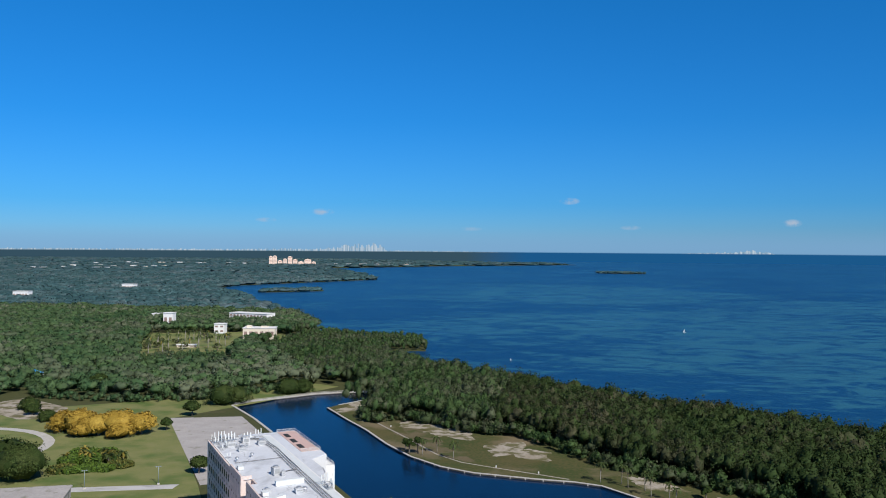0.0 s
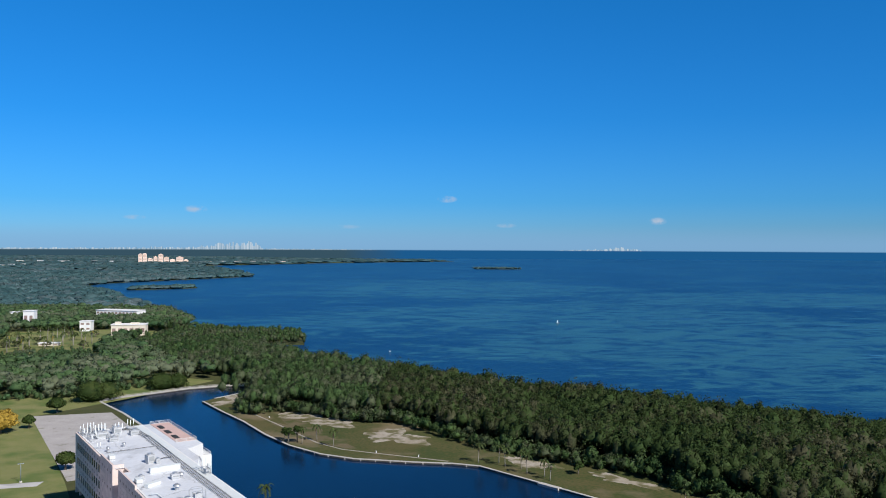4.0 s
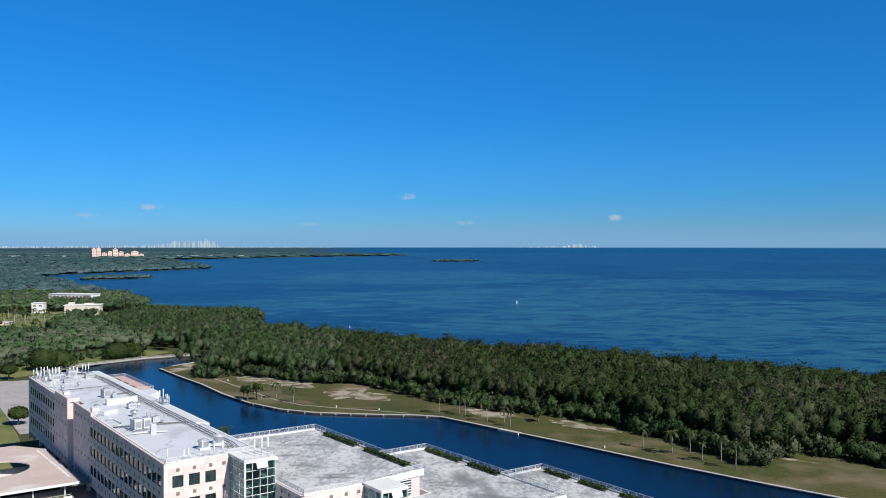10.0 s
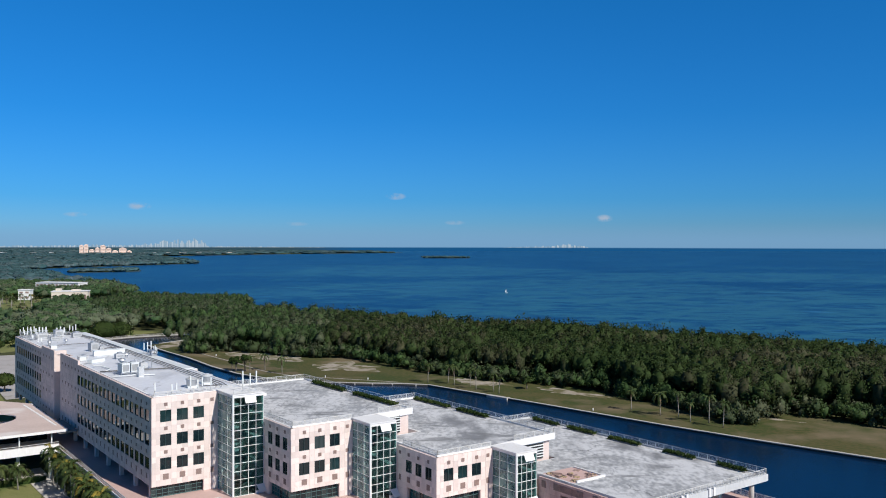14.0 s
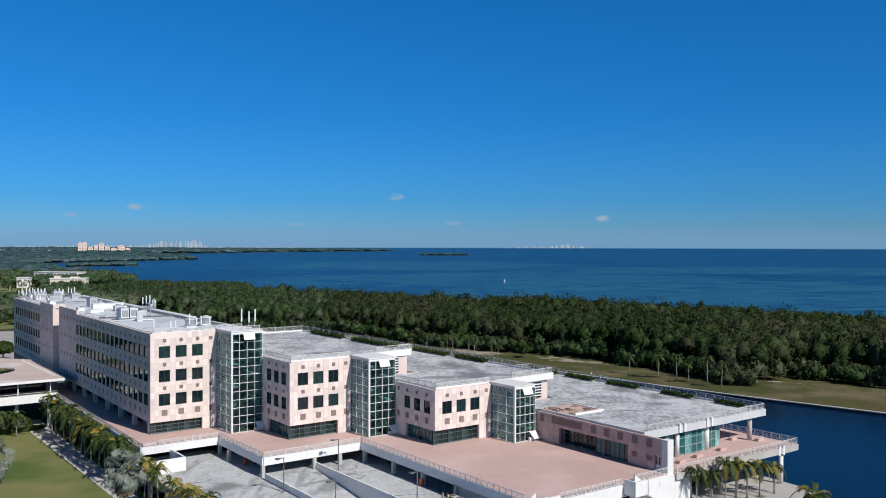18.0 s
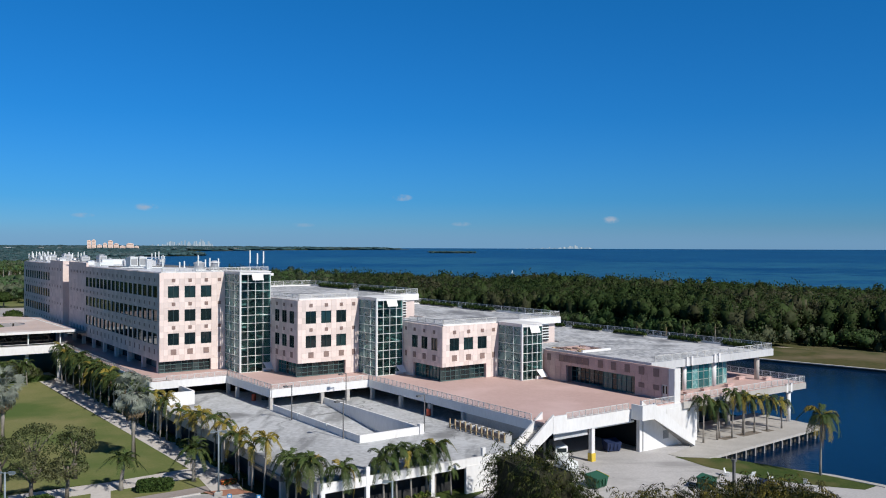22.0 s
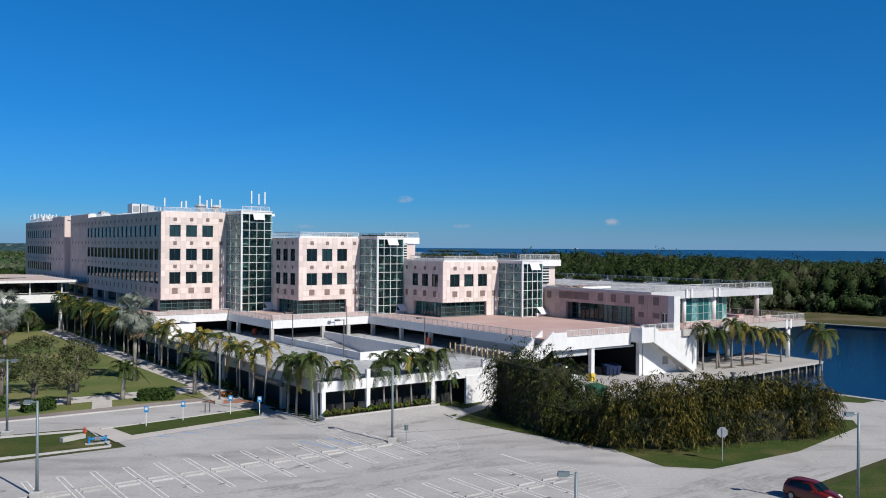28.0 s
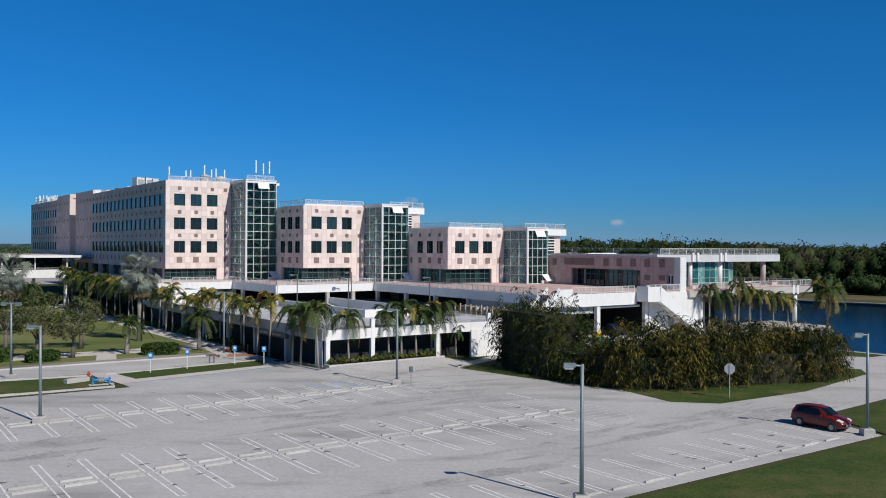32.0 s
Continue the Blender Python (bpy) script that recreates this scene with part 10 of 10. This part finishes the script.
def far_house(x, y, w, d, h, material, turn, label, storeys=2, name="white_building", group=""):
    t = thing(name, pose(x, y, float(rise(y)), 0, 0, turn), label, "building", group)
    part("wall", Geo().box(-w / 2, -d / 2, -2, w / 2, d / 2, h), M[material], t)
    part("roof", Geo().box(-w / 2 - 0.5, -d / 2 - 0.5, h, w / 2 + 0.5, d / 2 + 0.5, h + 0.5), M[material if material == "oldlot" else "white"], t)
    n = max(2, int(w / 4.5))
    for s in range(storeys):
        for k in range(n):
            xx = -w / 2 + w * (k + 0.5) / n
            z = h * (s + 0.35) / storeys
            part("window", Geo().box(xx - w / n * 0.28, -d / 2 - 0.12, z, xx + w / n * 0.28, -d / 2 - 0.02, z + h / storeys * 0.36), M["vent"], t)
    return t


t = far_house(-320, 746, 29, 14, 10, "cream", 14, "cream two-storey block among the trees", 1, "cream_building")
part("stair_head", Geo().box(-11.5, -5, 10.5, -7, 0, 12.5).box(1, -4, 10.5, 8, 2, 11.6), M["cream"], t)
far_house(-398, 905, 50, 16, 10, "white", -12, "long white pavilion near the shore", 2)
far_house(-377, 783, 10, 10, 9, "white", 10, "small white tower house among trees", 2)
far_house(-454, 824, 10, 10, 15, "white", 10, "white tower house with tall openings", 1)
far_house(-497, 882, 16, 10, 9, "white", 10, "small white house among trees", 1)
far_house(-352, 668, 15, 6, 1.8, "cream", 12, "low cream shed in the clearing", 1)
far_house(-187, 252, 22, 14, 3.4, "oldlot", 24, "low grey-roofed shed beside the lawn", 1)
for x, y in ((-907, 1190), (-893, 1469)):
    far_house(x, y, 24, 14, 12, "white", 8, "pale roofed house far off among trees", 1, "distant_house", "distant houses")
for k in range(24):
    rr = random.Random(k + 700)
    if k < 7:
        x, y = -2030 + 62 * k, 2560 + 30 * k
    elif k < 13:
        x, y = -1950 + 60 * (k - 7), 2890 + 20 * (k - 7)
    else:
        x, y = -2300 + 70 * (k - 13), 3400 + 18 * (k - 13)
    far_house(x + rr.uniform(-60, 60), y + rr.uniform(-80, 80), rr.uniform(9, 30), 14, rr.uniform(8.5, 11), "white" if k % 3 else "cream", rr.uniform(-15, 15), "pale roofed house far off among trees", 1, "distant_house", "distant houses")
# blue-roofed pavilion beyond the lawn
t = thing("blue_tent", pose(-354, 476, 0), "blue fabric shade tent at the wood's edge", "tent")
part("canopy", Geo().add([(-5, -4, 5.5), (5, -4, 5.5), (5, 4, 5.5), (-5, 4, 5.5), (-2.5, 0, 7.6), (2.5, 0, 7.6)], [(0, 1, 5, 4), (1, 2, 5), (2, 3, 4, 5), (3, 0, 4)]), M["blue"], t)
for x in (-4.7, 4.7):
    for y in (-3.7, 3.7):
        part("pole", Geo().box(x - 0.15, y - 0.15, 0, x + 0.15, y + 0.15, 5.5), M["frame_white"], t)
# salmon hotel blocks with terracotta roofs
hotel = thing("salmon_hotel", pose(-1399, 3500, float(rise(3500)), 0, 0, 22), "large salmon-coloured hotel with stepped towers", "building")
for x0, x1, h in ((-62, -47, 38), (-45, -29, 40), (-25, -6, 20), (-2, 13, 27), (17, 36, 37), (39, 58, 25), (62, 84, 16), (88, 116, 26), (119, 136, 15)):
    w = part("tower_block", Geo().box(x0, -12, 0, x1, 12, h), M["pink_far"], hotel)
    part("roof", Geo().add([(x0 - 1, -13, h), (x1 + 1, -13, h), (x1 + 1, 13, h), (x0 - 1, 13, h), ((x0 + x1) / 2, 0, h + 4)], [(0, 1, 4), (1, 2, 4), (2, 3, 4), (3, 0, 4)]), M["pink_far"], w)
    for k in range(int(h / 6)):
        part("window_band", Geo().box(x0 + 2, -12.5, 4 + 6 * k, x1 - 2, -12.05, 6.0 + 6 * k), M["band_far"], w)
for k in range(6):
    rr = random.Random(k)
    far_house(-1190 + 60 * k, 3560 + 14 * k, rr.uniform(16, 30), 16, rr.uniform(8, 9.5), "pink_far", rr.uniform(-10, 10), "terracotta-roofed villa by the far shore", 1, "far_villa", "far villas")
# sailing boat and a small buoy
t = thing("sailing_boat", pose(71, 915, -0.57, 0, 0, 30) @ Matrix.Scale(0.42, 4), "small white sailing boat out on the bay", "boat")
part("hull", loft([[(x, -b, 0.9), (x, -b * 0.6, 0.1), (x, b * 0.6, 0.1), (x, b, 0.9)] for x, b in ((-3.6, 0.9), (-1, 1.3), (2, 1.0), (4.2, 0.08))]), M["frame_white"], t)
part("mast", Geo().cyl(0.4, 0, 0.9, 9.5, 0.09, n=8), M["frame_white"], t)
part("sail", Geo().hexa([(0.3, -0.03, 1.6), (-3.3, -0.03, 1.6), (-3.3, 0.03, 1.6), (0.3, 0.03, 1.6)], [(0.3, -0.03, 9.2), (0.15, -0.03, 9.2), (0.15, 0.03, 9.2), (0.3, 0.03, 9.2)]), M["frame_white"], t)
solid("buoy", Geo().cyl(0, 0, 0, 0.8, 0.5, 0.3, n=12).cyl(0, 0, 0.8, 1.6, 0.12, n=8), M["frame_white"], pose(-77, 655, -0.6), "small white buoy in the bay", "buoy")

# ---- stone facing panels on the facades ----
_pm = {}


def panel_mesh(face, w, h):
    key = (face, round(w, 3), round(h, 3))
    if key not in _pm:
        g = Geo()
        j = 0.014
        if face == "s":
            g.hexa([(j, -0.03, j), (w - j, -0.03, j), (w - j, 0, j), (j, 0, j)], [(j, -0.03, h - j), (w - j, -0.03, h - j), (w - j, 0, h - j), (j, 0, h - j)])
        else:
            g.hexa([(-0.03, j, j), (0, j, j), (0, w - j, j), (-0.03, w - j, j)], [(-0.03, j, h - j), (0, j, h - j), (0, w - j, h - j), (-0.03, w - j, h - j)])
        _pm[key] = g.mesh("panel", M["stone"])
    return _pm[key]


for wall, face, p0, q0, length, z0, z1, openings, (us, dz) in PANELS:
    # true for the shade-darkened stone of the low block
    rose = wall.data.materials[0] is M["stone_dark"]
    nz = int(round((z1 - z0) / dz))
    joined = Geo() if len(us) * nz > 320 or rose else None
    for i in range(len(us) - 1):
        for k in range(nz):
            a, b = us[i], us[i + 1]
            c, d = z0 + (z1 - z0) * k / nz, z0 + (z1 - z0) * (k + 1) / nz
            # keep clear of the openings: cut the piece back or drop it
            clash = [o for o in openings if o[0] < b - 1e-3 and o[1] > a + 1e-3 and o[2] < d - 1e-3 and o[3] > c + 1e-3]
            spans = [(c, d)]
            for o in clash:
                if o[0] <= a + 0.3 and o[1] >= b - 0.3:
                    nxt = []
                    for e, f in spans:
                        if o[2] - e > 0.12:
                            nxt.append((e, min(f, o[2])))
                        if f - o[3] > 0.12:
                            nxt.append((max(e, o[3]), f))
                    spans = nxt
                else:
                    spans = []
            for e, f in spans:
                if f - e < 0.1:
                    continue
                if joined is not None:
                    j = 0.014
                    fbox(joined, face, p0, q0, a + j, b - j, -0.03, 0.0, e + j, f - j)
                else:
                    ob = part("panel", panel_mesh(face, b - a, f - e), None, wall)
                    ob.location = face_point(face, p0, q0, a, 0, e)
    if joined is not None:
        tagged(part("panel", joined, M["stone_dark"] if rose else M["stone_joint"], wall), kind="stuff")
